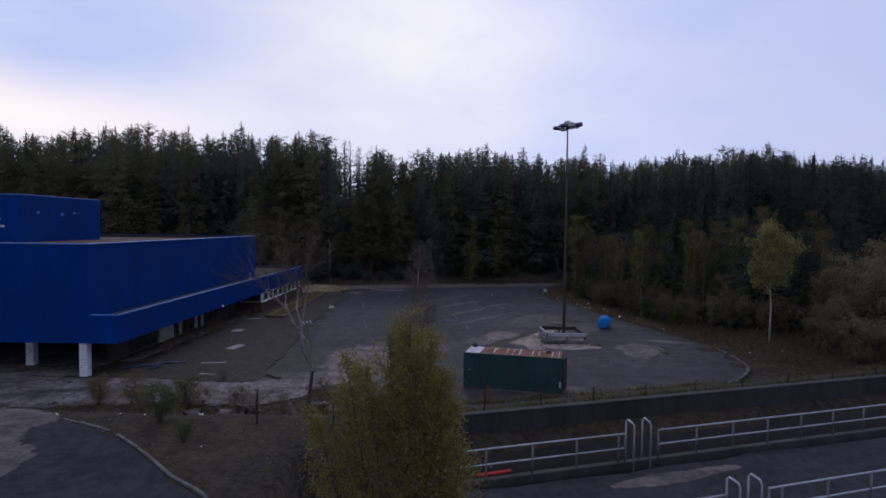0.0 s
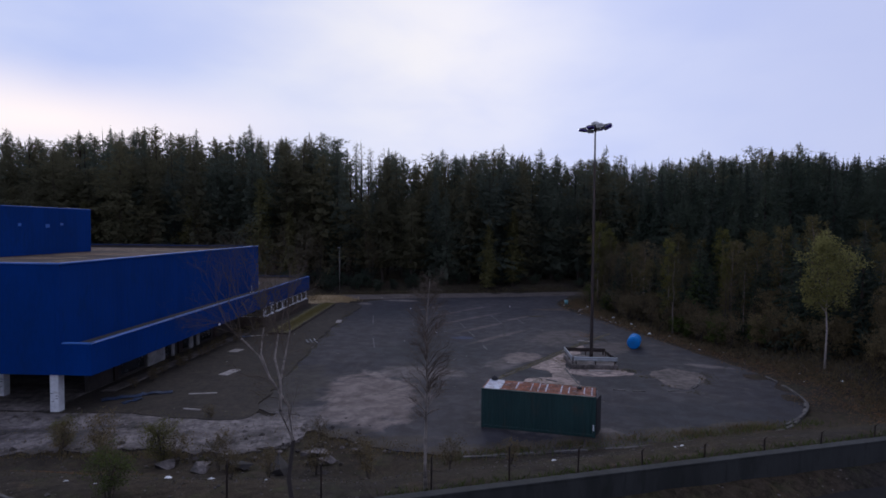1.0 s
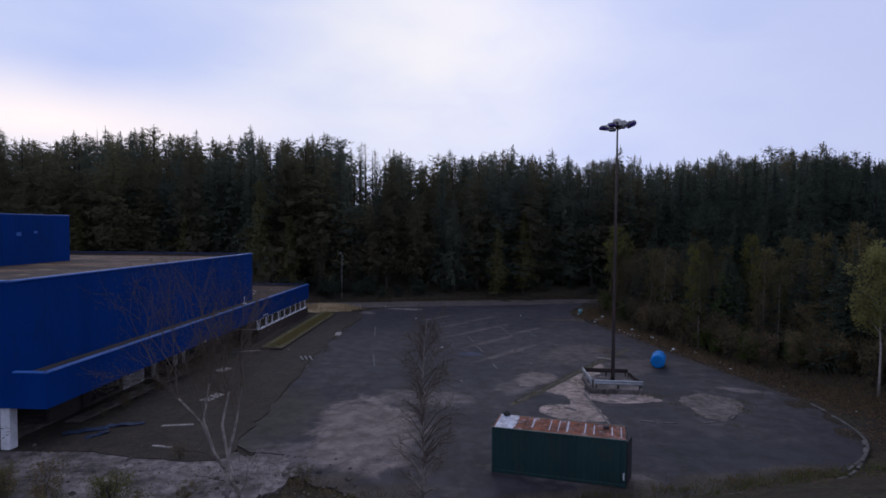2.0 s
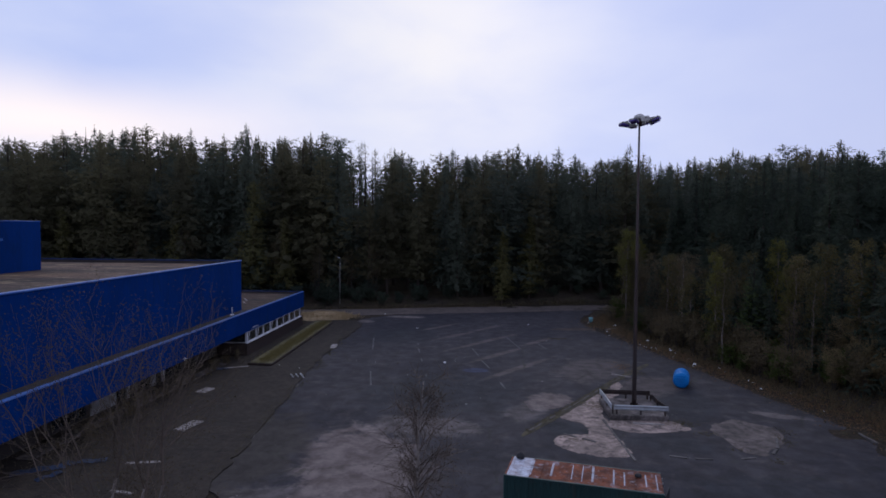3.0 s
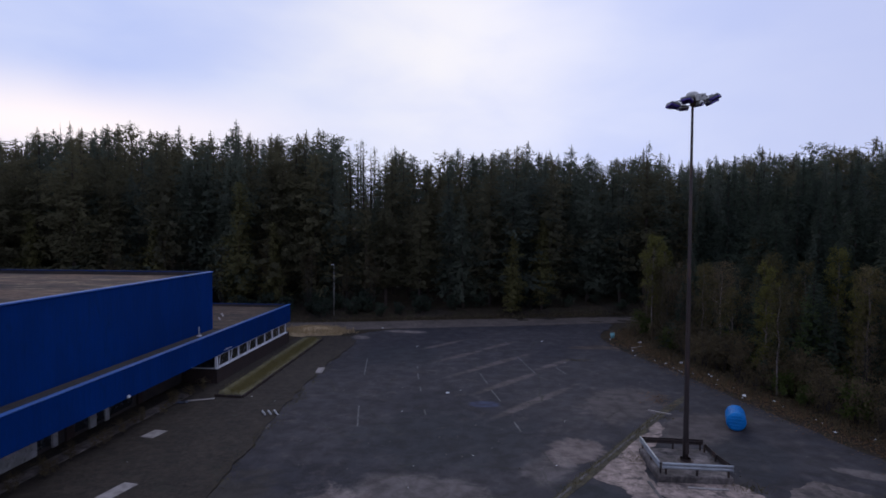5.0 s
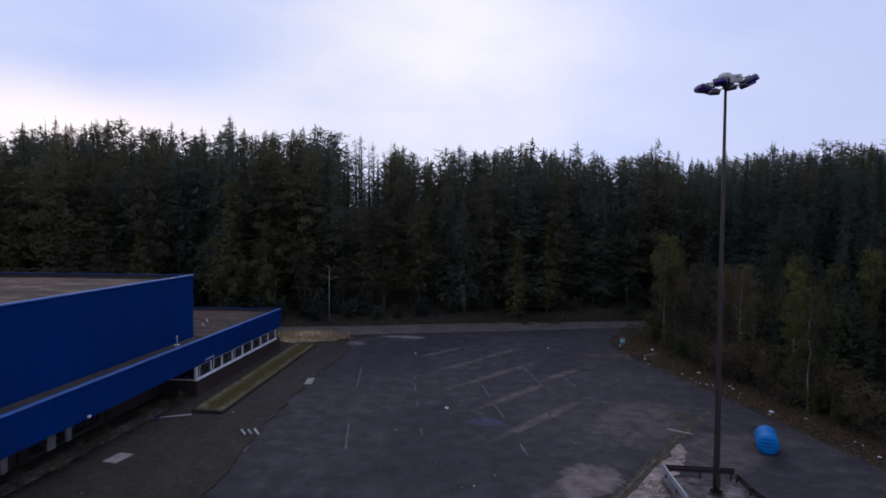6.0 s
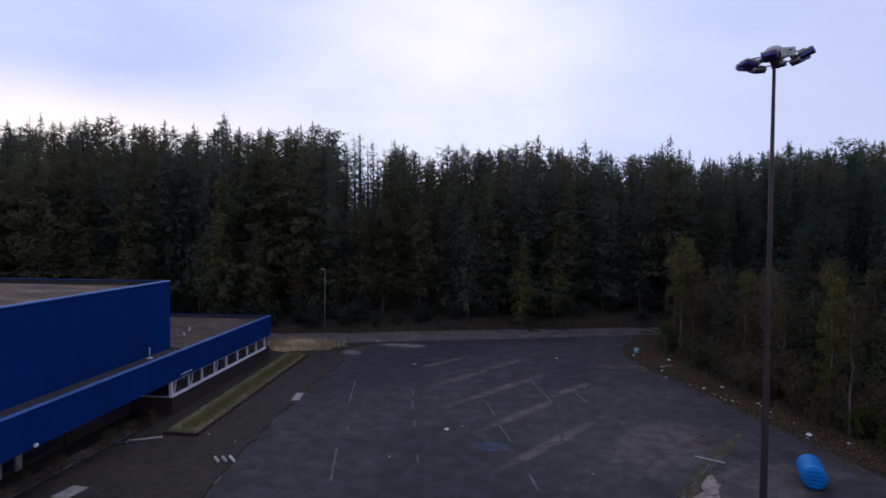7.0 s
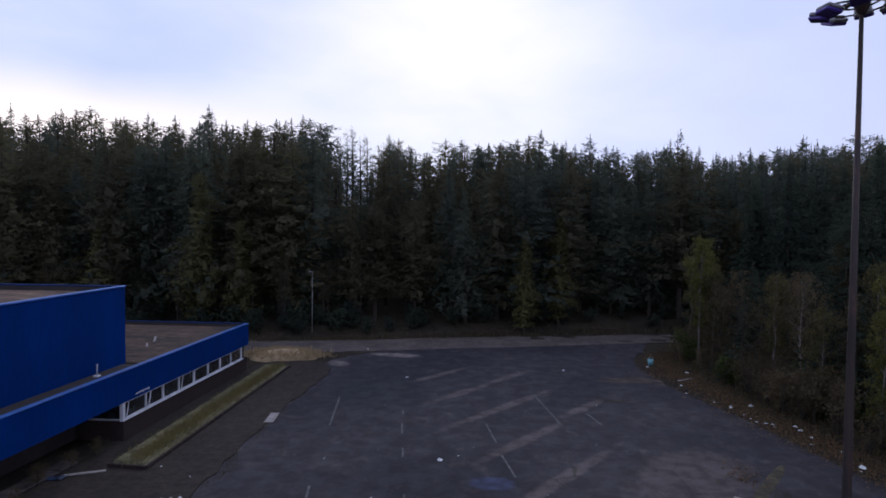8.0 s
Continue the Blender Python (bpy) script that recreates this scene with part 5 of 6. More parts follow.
FADEDBLUE = weathered("faded_blue_sheet", (0.018, 0.036, 0.082), (0.010, 0.022, 0.050), 1.5, 9, 0.6, dirt=(0.03, 0.028, 0.026), dirt_amount=0.8)
bent_sheet(-20.9, 41.2, 2.3, 0.7, 35, 1, FADEDBLUE, "bent dirty blue cladding sheet lying on the paving")
bent_sheet(-19.2, 42.4, 1.9, 0.5, 20, 2, FADEDBLUE, "bent dirty blue cladding sheet lying on the paving")
bent_sheet(-19.8, 40.6, 1.3, 0.4, 60, 3, FADEDBLUE, "bent dirty blue cladding sheet lying on the paving")
bent_sheet(-20.8, 62.4, 0.9, 0.5, 15, 4, FADEDBLUE, "small dull blue sheet lying by the shop front")
bk = thing("bucket", "small pale turquoise bucket at the edge of the wood", "bucket", (16.1, 91.9, 0.0))
part("body", Geo().lathe([(0.0, 0.02), (0.22, 0.02), (0.28, 0.6), (0.25, 0.6), (0.2, 0.05)], 14), weathered("turquoise_plastic", (0.16, 0.34, 0.36), (0.12, 0.27, 0.29), 2.0, 12, 0.6), bk, smooth=True)
part("handle", Geo().tube([(0.27 * math.cos(a), 0.04, 0.58 + 0.22 * math.sin(a)) for a in np.linspace(0, math.pi, 9)], [0.012] * 9, 5), STEEL, bk)
for x, y, z, w, h in ((-37.2, 48.885, 10.6, 0.5, 0.22), (-37.8, 48.885, 11.3, 0.3, 0.3), (-36.8, 48.885, 10.0, 0.4, 0.18)):
    tag = solid("paint_mark", Geo().box((0, 0, 0), (w, 0.012, h), ch=0.004), CASING, "pale paint mark on the blue plant room", "paint mark")
    tag.matrix_world = pose(x, y, z)
for y, z, w, h in ((51.0, 11.2, 0.35, 0.25), (54.2, 11.1, 0.5, 0.3), (56.0, 11.25, 0.4, 0.2)):
    tag = solid("paint_mark", Geo().box((0, 0, 0), (0.012, w, h), ch=0.004), BLUETRIM, "faint paint mark on the blue plant room", "paint mark")
    tag.matrix_world = pose(-35.19, y, z)

strip_y = 22.6
red = solid("plastic_strip", Geo().box((0, 0, 0.06), (1.5, 0.18, 0.12), ch=0.03), weathered("red_plastic", (0.42, 0.03, 0.03), (0.30, 0.025, 0.025), 2.0, 12, 0.5, dirt=(0.12, 0.02, 0.02)), "bright red plastic strip lying in the channel", "plastic strip")
red.matrix_world = pose(3.2, strip_y, float(ground_z(3.2, strip_y)) + 0.01, 0, 0, 20)
plank(-25.4, 78.9, 2.2, -62, "pale board lying on the low roof", 0.16, TIMBER, 3.99)


# ---- plants ----
def rand_dirs(n, g):
    d = g.normal(size=(n, 3))
    return d / np.linalg.norm(d, axis=1, keepdims=True)


def leaf_quads(centres, length, width, axis, g, jitter=0.5):
    """Small pointed leaves (two triangles each) round given centres, roughly along axis vectors."""
    n = len(centres)
    ax = axis + jitter * rand_dirs(n, g)
    ax /= np.linalg.norm(ax, axis=1, keepdims=True)
    side = np.cross(ax, rand_dirs(n, g))
    side /= np.maximum(np.linalg.norm(side, axis=1, keepdims=True), 1e-4)
    L, W = length * g.uniform(0.6, 1.3, (n, 1)), width * g.uniform(0.6, 1.3, (n, 1))
    v = np.stack([centres - ax * L / 2, centres + side * W / 2, centres + ax * L / 2, centres - side * W / 2], 1).reshape(-1, 3)
    f = np.arange(4 * n).reshape(n, 4)
    return v, f


def spray_tris(centres, length, width, axis, g, jitter=0.5):
    """Thin pointed sprays of needles, one triangle each."""
    n = len(centres)
    ax = axis + jitter * rand_dirs(n, g)
    ax /= np.linalg.norm(ax, axis=1, keepdims=True)
    side = np.cross(ax, rand_dirs(n, g))
    side /= np.maximum(np.linalg.norm(side, axis=1, keepdims=True), 1e-4)
    L, W = length * g.uniform(0.55, 1.45, (n, 1)), width * g.uniform(0.6, 1.4, (n, 1))
    v = np.stack([centres - ax * L / 2 + side * W / 2, centres - ax * L / 2 - side * W / 2, centres + ax * L / 2], 1).reshape(-1, 3)
    return v, np.arange(3 * n).reshape(n, 3)


def crown_normals(v, f, H, up=0.45):
    """Soft outward normals round a trunk, and the faces turned to agree with them."""
    n = v * np.array([1, 1, 0]) / np.maximum(0.6, 0.16 * np.maximum(H - v[:, 2:3], 0.0))
    n[:, 2] = up
    n /= np.linalg.norm(n, axis=1, keepdims=True)
    face = np.cross(v[f[:, 1]] - v[f[:, 0]], v[f[:, 2]] - v[f[:, 0]])
    wrong = (face * n[f[:, 0]]).sum(1) < 0
    f = f.copy()
    f[wrong] = f[wrong][:, ::-1]
    return n, f


def conifer_arrays(seed, H, R, bare=0.2, gap=0.5, clump=0.54, dense=1.0, droop=0.25, power=0.9, ragged_top=0.0, per=4, loose=0.3, lobes=0.25):
    """Trunk and needle sprays of a spruce, pine or larch, as arrays. loose: how uneven the branches are; lobes: how far the crown bulges to some sides."""
    g = np.random.default_rng(seed)
    cs, ax, sz = [], [], []
    ph = g.uniform(0, 6.28, 4)
    z = bare * H
    while z < H * 0.99:
        k = (z / H - bare) / (1 - bare)
        left = H - z
        reach = min(R * max(0.02, (1 - k) ** power) * (0.55 + 0.45 * min(1.0, k * 6 + 0.25)), 0.2 + 0.8 * left) * g.uniform(0.8, 1.15)
        size = min(1.0, 0.26 + left * 0.16)
        nb = max(4, int(round((4 + 3 * (1 - k)) * dense)))
        a0 = g.uniform(0, 6.28)
        for b in range(nb):
            if g.random() < ragged_top * k:
                continue
            a = a0 + 6.283 * b / nb + g.uniform(-0.45, 0.45)
            bulge = 1 + lobes * (math.sin(a + ph[0] + z * 0.55) + 0.7 * math.sin(2 * a + ph[1] - z * 0.9) + 0.5 * math.sin(z * 1.7 + ph[2]))
            L = reach * g.uniform(1 - loose * 1.5, 1 + loose) * max(0.35, bulge)
            d = np.array([math.cos(a), math.sin(a), 0])
            ns = max(1, int(L / (clump * size * 0.66)))
            rise = 0.18 + 0.5 * max(0.0, 1 - left / 5.0) + g.uniform(-0.12, 0.12)
            for q in range(ns):
                u = (q + 0.6) / ns
                p = d * L * u + np.array([0, 0, z + L * (rise * u - droop * u * u * 1.6) + g.uniform(-0.14, 0.14)])
                for _ in range(per):
                    cs.append(p + g.uniform(-0.55, 0.55, 3) * clump * size)
                    ax.append(d * 0.9 + np.array([g.uniform(-0.7, 0.7), g.uniform(-0.7, 0.7), rise - droop - 0.15]))
                    sz.append(size)
        z += gap * g.uniform(0.7, 1.35) * (0.7 + 0.5 * (1 - k)) * (0.45 + 0.55 * min(1.0, left / 4))
    for q in range(12):
        cs.append(np.array([0, 0, H * 0.95 + q * 0.006 * H]))
        ax.append(np.array([g.uniform(-0.5, 0.5), g.uniform(-0.5, 0.5), 1.0]))
        sz.append(0.45)
    sz = np.array(sz)[:, None]
    v, f = spray_tris(np.array(cs), clump * 1.08 * sz, clump * 0.37 * sz, np.array(ax), g, 0.8)
    lean = g.uniform(-0.02, 0.02, 2)
    v[:, :2] += lean * (v[:, 2:3] ** 1.0)
    trunk = Geo().tube([(lean[0] * q * H, lean[1] * q * H, q * H) for q in (0, 0.3, 0.7, 1.0)], [0.012 * H, 0.010 * H, 0.006 * H, 0.01], 6)
    n, f = crown_normals(v, f, H)
    return v, f, trunk, n


SORTS = []      # (height, vertices, faces, trunk mesh, crown mesh)
for i, (H, R, kw, mat) in enumerate((
        (22, 3.9, dict(bare=0.06, power=0.62), NEEDLES), (23, 3.6, dict(power=0.7, droop=0.3, bare=0.1), NEEDLES), (21, 3.9, dict(bare=0.2, power=0.36, droop=0.08, ragged_top=0.2, lobes=0.36, loose=0.4), OLIVE), (24, 3.7, dict(bare=0.05, power=0.75), NEEDLES),
        (20, 3.8, dict(bare=0.1, power=0.42, droop=0.1, lobes=0.34, loose=0.38), OLIVE), (23, 3.4, dict(power=0.85, gap=0.5, bare=0.12), NEEDLES), (19, 3.9, dict(bare=0.04, power=0.6, lobes=0.32), NEEDLES), (22, 3.7, dict(bare=0.2, power=0.32, ragged_top=0.3, droop=0.02, lobes=0.4, loose=0.42), OLIVE),
        (21, 4.0, dict(bare=0.12, power=0.4, ragged_top=0.15, droop=0.1, lobes=0.34, loose=0.4), NEEDLES))):
    v, f, tr, nr = conifer_arrays(100 + i, H, R, **kw)
    SORTS.append((H, v, f, tr.mesh("trunk", BARK), raw_mesh("crown", v, f, mat, nr), nr))
SPRUCES, PINES = [q for q in SORTS if q[4].materials[0] == NEEDLES], [q for q in SORTS if q[4].materials[0] == OLIVE]
# the same spruces in the darkened needles, for the shaded wood to the right
SHADESPRUCES = [(H, v, f, tr, raw_mesh("crown", v, f, SHADENEEDLES, nr), nr) for H, v, f, tr, cr, nr in SPRUCES]
FAR = []        # the same sorts in fewer, larger sprays for the depth of the forest
for i, (H, R, kw) in enumerate(((22, 3.6, dict(power=0.65)), (23, 3.2, dict(power=0.6, droop=0.3)), (21, 3.8, dict(power=0.36, droop=0.08, ragged_top=0.25, lobes=0.36)), (24, 3.5, dict(power=0.7)), (22, 3.7, dict(power=0.32, droop=0.05, ragged_top=0.35, lobes=0.4, loose=0.4)), (24, 2.8, dict(power=0.85, droop=0.2)))):
    v, f, tr, nr = conifer_arrays(170 + i, H, R, bare=0.42, gap=0.74, clump=0.80, dense=0.75, per=3, **kw)
    FAR.append((H, v, f, tr.mesh("trunk", BARK), None, nr))
THIN = []
for i in range(4):
    v, f, tr, nr = conifer_arrays(150 + i, 23, 2.7, bare=0.36, gap=0.7, clump=0.36, dense=0.8, droop=0.05, power=0.65, ragged_top=0.25, per=3, lobes=0.3, loose=0.4)
    THIN.append((23, v, f, tr.mesh("trunk", BARK), raw_mesh("crown", v, f, OLIVE, nr), nr))
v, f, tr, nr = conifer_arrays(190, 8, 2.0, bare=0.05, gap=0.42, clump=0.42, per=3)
YOUNG = (8, v, f, tr.mesh("trunk", BARK), raw_mesh("crown", v, f, SHADENEEDLES, nr), nr)


def plant_conifer(sort, x, y, scale, rz, label, name="conifer", wide=1.0):
    H, v, f, trunk, crown, nr = sort
    ob = thing(name, label, "tree", (x, y, float(ground_z(x, y)) - 0.15), rz, group="trees at the edge of the forest")
    ob.scale = (scale * wide, scale * wide, scale)
    part("trunk", trunk, BARK, ob)
    part("crown", crown, NEEDLES, ob)
    return ob


# height of the treetops over the plan, west to east
TOPS_X = [-140, -101, -89, -76, -64, -53, -42, -30, -17, -10, -1.5, 12.5, 24, 34, 43, 53, 69, 87, 130]
TOPS_Z = [33, 31.5, 33, 34, 32.0, 32.8, 32.2, 31.5, 29.5, 27.2, 29, 29, 26.8, 28.5, 26.4, 28.4, 29.8, 27.2, 26]


def top_at(x):
    return float(np.interp(x, TOPS_X, TOPS_Z))


tg = random.Random(21)
LABELS = ("dark spruce with a narrow crown in the forest edge", "tall dark conifer at the edge of the forest", "olive-green pine in the forest edge")


def thin_zone(x, y):
    """The airy gap in the forest, seen from the south."""
    u = (x - 0.9) / (y - 16)
    return -0.238 < u < -0.150


far = {NEEDLES: [[], [], 0, []], OLIVE: [[], [], 0, []]}
far_tv, far_tf, far_tn = [], [], 0
rows = [(111, 3.6), (115, 3.4), (119.5, 3.4), (124, 3.4), (128, 3.4), (132, 3.3), (136.5, 3.2), (141, 3.2), (147, 3.2), (153, 3.6)]
for ri, (y0, step) in enumerate(rows):
    x = -150.0 + tg.uniform(0, 3)
    while x < 140:
        y = y0 + 0.2 * x * (1 if x < 60 else 0.8) + tg.uniform(-2.2, 2.2)
        xx = x + tg.uniform(-1.2, 1.2)
        if abs(xx) > 0.80 * y + 4:
            x += step
            continue
        far_x = xx * (128.0 / (y - 14))
        ahead = (y - 17.6) / 124.0
        vis_top = (12.5 + (top_at(far_x) - 12.5) * ahead) - float(ground_z(xx, y))
        thin = thin_zone(xx, y)
        if ri >= 3:
            h = vis_top * tg.uniform(0.92, 1.015) - tg.choice((0, 0, 0.8, 2.0)) + (tg.uniform(0.8, 2.2) if tg.random() < 0.14 else 0)
        else:
            h = vis_top * tg.uniform(0.66, 0.96)
        if thin:
            low = ri < 2 or tg.random() < 0.22
            h = tg.uniform(0.50, 0.66) * vis_top if low else vis_top * tg.uniform(0.80, 1.03)
        h = max(9.0, h)
        west = tg.random() < float(np.interp(xx, [-60, -10, 20, 60], [0.62, 0.5, 0.22, 0.35]))
        larch = thin and not low
        sort = tg.choice(THIN) if larch else tg.choice(PINES if west else SPRUCES)
        sc, wide, rz = h / sort[0], tg.uniform(0.95, 1.4) if not larch else 1.0, tg.uniform(0, 360)
        if ri < 3 and -105 < xx < 80:
            plant_conifer(sort, xx, y, sc, rz, LABELS[0] if sort[4].materials[0] == NEEDLES and tg.random() < 0.5 else LABELS[2] if sort[4].materials[0] == OLIVE else LABELS[1], wide=wide)
        else:
            if not larch:
                sort = tg.choice(FAR)
                sc = h / sort[0]
            ca, sa = math.cos(radians(rz)), math.sin(radians(rz))
            v = sort[1] * sc
            base = np.array([xx, y, float(ground_z(xx, y)) - 0.15])
            w = np.stack([(v[:, 0] * ca - v[:, 1] * sa) * wide, (v[:, 0] * sa + v[:, 1] * ca) * wide, v[:, 2]], 1) + base
            store = far[OLIVE if west else NEEDLES]
            store[0].append(w)
            store[1].append(sort[2] + store[2])
            store[2] += len(w)
            nr = sort[5]
            store[3].append(np.stack([nr[:, 0] * ca - nr[:, 1] * sa, nr[:, 0] * sa + nr[:, 1] * ca, nr[:, 2]], 1))
            tv = np.array([q.co[:] for q in sort[3].vertices]) * sc + base
            far_tv.append(tv)
            far_tf += [tuple(i + far_tn for i in p.vertices) for p in sort[3].polygons]
            far_tn += len(tv)
        x += step * tg.uniform(0.75, 1.3)
wood = thing("far_forest", "dense dark conifer forest rising behind the front trees", "forest", kind="stuff")
for mat in (NEEDLES, OLIVE):
    part("crown_mass", raw_mesh("crown_mass", np.concatenate(far[mat][0]), np.concatenate(far[mat][1]), mat, np.concatenate(far[mat][3])), mat, wood)["kind"] = "stuff"
part("trunk_mass", raw_mesh("trunk_mass", np.concatenate(far_tv).tolist(), far_tf, BARK), BARK, wood)["kind"] = "stuff"


# ---- broadleaved trees ----
def birch_arrays(seed, H, spread, stems=1, leaves=2500, leaf=0.09, fork=0.35, twigs=9, hang=0.15, fill=1.0, thick=0.0085, subs=5):
    """Bark, twig and leaf geometry of a birch or a bush."""
    g = np.random.default_rng(seed)
    trunk, twig = Geo(), Geo()
    ends, dirs = [], []
    for s in range(stems):
        a = g.uniform(0, 6.28)
        base = np.array([math.cos(a), math.sin(a), 0]) * (0.0 if stems == 1 else g.uniform(0.05, 0.3) * spread * 0.5)
        lean = np.array([math.cos(a), math.sin(a), 0]) * (g.uniform(0, 0.05) if stems == 1 else g.uniform(0.1, 0.45)) * spread / max(H, 1) * 1.2
        h = H * (1.0 if s == 0 else g.uniform(0.6, 1.0))
        pts = [base + lean * h * q ** 1.3 + np.array([g.uniform(-0.02, 0.02) * h * q, g.uniform(-0.02, 0.02) * h * q, h * q]) for q in np.linspace(0, 1, 7)]
        r0 = thick * h
        trunk.tube(pts, [r0 * (1 - 0.93 * q) + 0.006 for q in np.linspace(0, 1, 7)], 7)
        nb = int(twigs * (1.6 if stems == 1 else 1.0))
        for b in range(nb):
            q = fork + (1 - fork) * (b + g.uniform(0, 1)) / nb * 0.97
            i = min(int(q * 6), 5)
            p = pts[i] + (pts[i + 1] - pts[i]) * (q * 6 - i)
            ang = g.uniform(0, 6.28)
            L = spread * (0.35 + 0.75 * math.sin(math.pi * min(1, (q - fork) / (1 - fork) * 0.8 + 0.15))) * g.uniform(0.5, 1.0)
            d = np.array([math.cos(ang), math.sin(ang), g.uniform(0.7, 1.5)])
            d /= np.linalg.norm(d)
            bp = [p, p + d * L * 0.5 + np.array([0, 0, 0.05 * L]), p + d * L + np.array([0, 0, -hang * L])]
            rb = r0 * (1 - q) * 0.5 + 0.006
            (trunk if rb > 0.022 else twig).tube(bp, [rb, rb * 0.6, 0.004], 4, cap=False)
            for k in range(subs):
                u = g.uniform(0.3, 1.0)
                s0 = p + d * L * u + np.array([0, 0, -hang * L * u * u])
                e = d * 0.6 + g.normal(size=3) * 0.5 + np.array([0, 0, 0.2 - hang])
                e = e / np.linalg.norm(e) * L * g.uniform(0.25, 0.5)
                twig.tube([s0, s0 + e + np.array([0, 0, -hang * 0.4 * L])], [0.006, 0.002], 3, cap=False)
                for t in (0.35, 0.6, 0.8, 1.0):
                    ends.append(s0 + e * t)
                    dirs.append(e)
        ends.append(pts[-1])
        dirs.append(np.array([0, 0, 0.5]))
    ends, dirs = np.array(ends), np.array(dirs)
    pick = g.integers(0, len(ends), leaves)
    c = ends[pick] + g.normal(size=(leaves, 3)) * 0.10 * spread * fill
    v, f = (leaf_quads if leaf < 0.1 and leaves < 50000 else spray_tris)(c, leaf * 1.4, leaf * (0.8 if leaf < 0.1 else 1.0), np.tile(np.array([0, 0, -0.3]), (leaves, 1)), g, 1.0)
    return trunk, twig, v, f


def forked_arrays(seed, H, first=0.24, spread=0.48, depth=6, buds=18000, bud=0.022, r0=0.078):
    """A bare tree whose trunk divides again and again into thin twigs."""
    g = np.random.default_rng(seed)
    foot, bark, twig = Geo(), Geo(), Geo()
    tips = []

    def grow(p, d, L, r, n):
        side = np.cross(d, rand_dirs(1, g)[0])
        q = p + d * L * 0.5 + side * L * 0.12
        e = p + d * L
        thin = r < 0.02
        (foot if n == depth else twig if thin else bark).tube([p, q, e], [r, r * 0.88, r * 0.78], 3 if thin else 7, cap=False)
        if n <= 4:
            tips.extend([p + (e - p) * u for u in (0.3, 0.65, 1.0)])
        if n == 0:
            return
        if 3 <= n < depth:
            for _ in range(2):      # thin side shoots along the limb
                w = np.cross(d, rand_dirs(1, g)[0])
                w = w / np.linalg.norm(w) + 0.5 * d + np.array([0, 0, 0.2])
                grow(p + (e - p) * g.uniform(0.1, 1.0), w / np.linalg.norm(w), H * g.uniform(0.04, 0.09), 0.009, 2)
        for b in range(2 if n > 4 else 3):
            w = np.cross(d, rand_dirs(1, g)[0])
            w /= np.linalg.norm(w)
            to = d + w * spread * g.uniform(0.55, 1.35) + np.array([0, 0, 0.16])
            to /= np.linalg.norm(to)
            grow(e if b < 2 else q, to, L * g.uniform(0.62, 0.9), r * (0.70 if n > 4 else 0.56) * g.uniform(0.8, 1.0), n - 1)
    grow(np.zeros(3), np.array([0.03, 0, 1.0]), H * first, r0, depth)
    tips = np.array(tips)
    k = g.integers(0, len(tips), buds)
    c = tips[k] + g.normal(size=(buds, 3)) * 0.12
    v, f = leaf_quads(c, bud * 1.4, bud * 0.8, np.tile(np.array([0, 0, 0.3]), (buds, 1)), g, 1.0)
    return foot, bark, twig, v, f


def willow_arrays(seed, leaders, leaves, leaf):
    """Several upright leaders from one foot, each clothed by ascending twigs that shorten to a point."""
    g = np.random.default_rng(seed)
    trunk, twig = Geo(), Geo()
    ends, dirs = [], []
    for dx, dy, top, cone in leaders:
        tip = np.array([dx, dy, top])
        pts = [np.array([dx * q ** 1.6, dy * q ** 1.6, top * q]) + g.normal(size=3) * 0.02 * (0 < q < 1) for q in np.linspace(0, 1, 8)]
        trunk.tube(pts, [0.05 * (1 - q) + 0.006 for q in np.linspace(0, 1, 8)], 7)
        n = int(top * 11)
        for b in range(n):
            q = 0.28 + 0.71 * (b + g.uniform(0, 1)) / n
            i = min(int(q * 7), 6)
            p = pts[i] + (pts[i + 1] - pts[i]) * (q * 7 - i)
            a = g.uniform(0, 6.28)
            L = (cone * (top - p[2]) ** 0.8 + 0.10) * g.uniform(0.45, 1.1)
            d = np.array([math.cos(a), math.sin(a), g.uniform(0.9, 1.9)])
            d /= np.linalg.norm(d)
            twig.tube([p, p + d * L * 0.5, p + d * L + np.array([0, 0, 0.06 * L])], [0.007, 0.004, 0.002], 3, cap=False)
            for u in np.linspace(0.25, 1.0, 4):
                e = d + g.normal(size=3) * 0.6 + np.array([0, 0, 0.15])
                e = e / np.linalg.norm(e) * L * g.uniform(0.3, 0.65)
                w = p + d * L * u
                twig.tube([w, w + e], [0.003, 0.0015], 3, cap=False)
                for t in (0.2, 0.5, 0.8, 1.0):
                    ends.append(w + e * t)
                    dirs.append(e)
    ends, dirs = np.array(ends), np.array(dirs)
    k = g.integers(0, len(ends), leaves)
    v, f = spray_tris(ends[k] + g.normal(size=(leaves, 3)) * 0.06, leaf * 1.7, leaf * 0.75, dirs[k] * 2.0, g, 0.8)
    return trunk, twig, v, f


BROAD = {}

def broad_sort(key, bark, leafmat, **kw):
    trunk, twig, v, f = birch_arrays(**kw)
    BROAD[key] = (kw["H"], trunk.mesh("trunk", bark, True), twig.mesh("twig_mass", TWIG, fix=False), raw_mesh("leaves", v, f, leafmat))


def plant(key, x, y, label, category="tree", name="birch_tree", scale=1.0, rz=0.0, group="", z=None, wide=1.0):
    H, trunk, twig, leaves = BROAD[key]
    ob = thing(name, label, category, (x, y, (float(ground_z(x, y)) if z is None else z) - 0.05), rz, group=group)
    ob.scale = (scale * wide, scale * wide, scale)
    part("trunk" if category == "tree" else "stem", trunk, None, ob)
    part("twig_mass", twig, None, ob)["kind"] = "stuff"
    part("leaf_mass", leaves, None, ob)["kind"] = "stuff"
    return ob


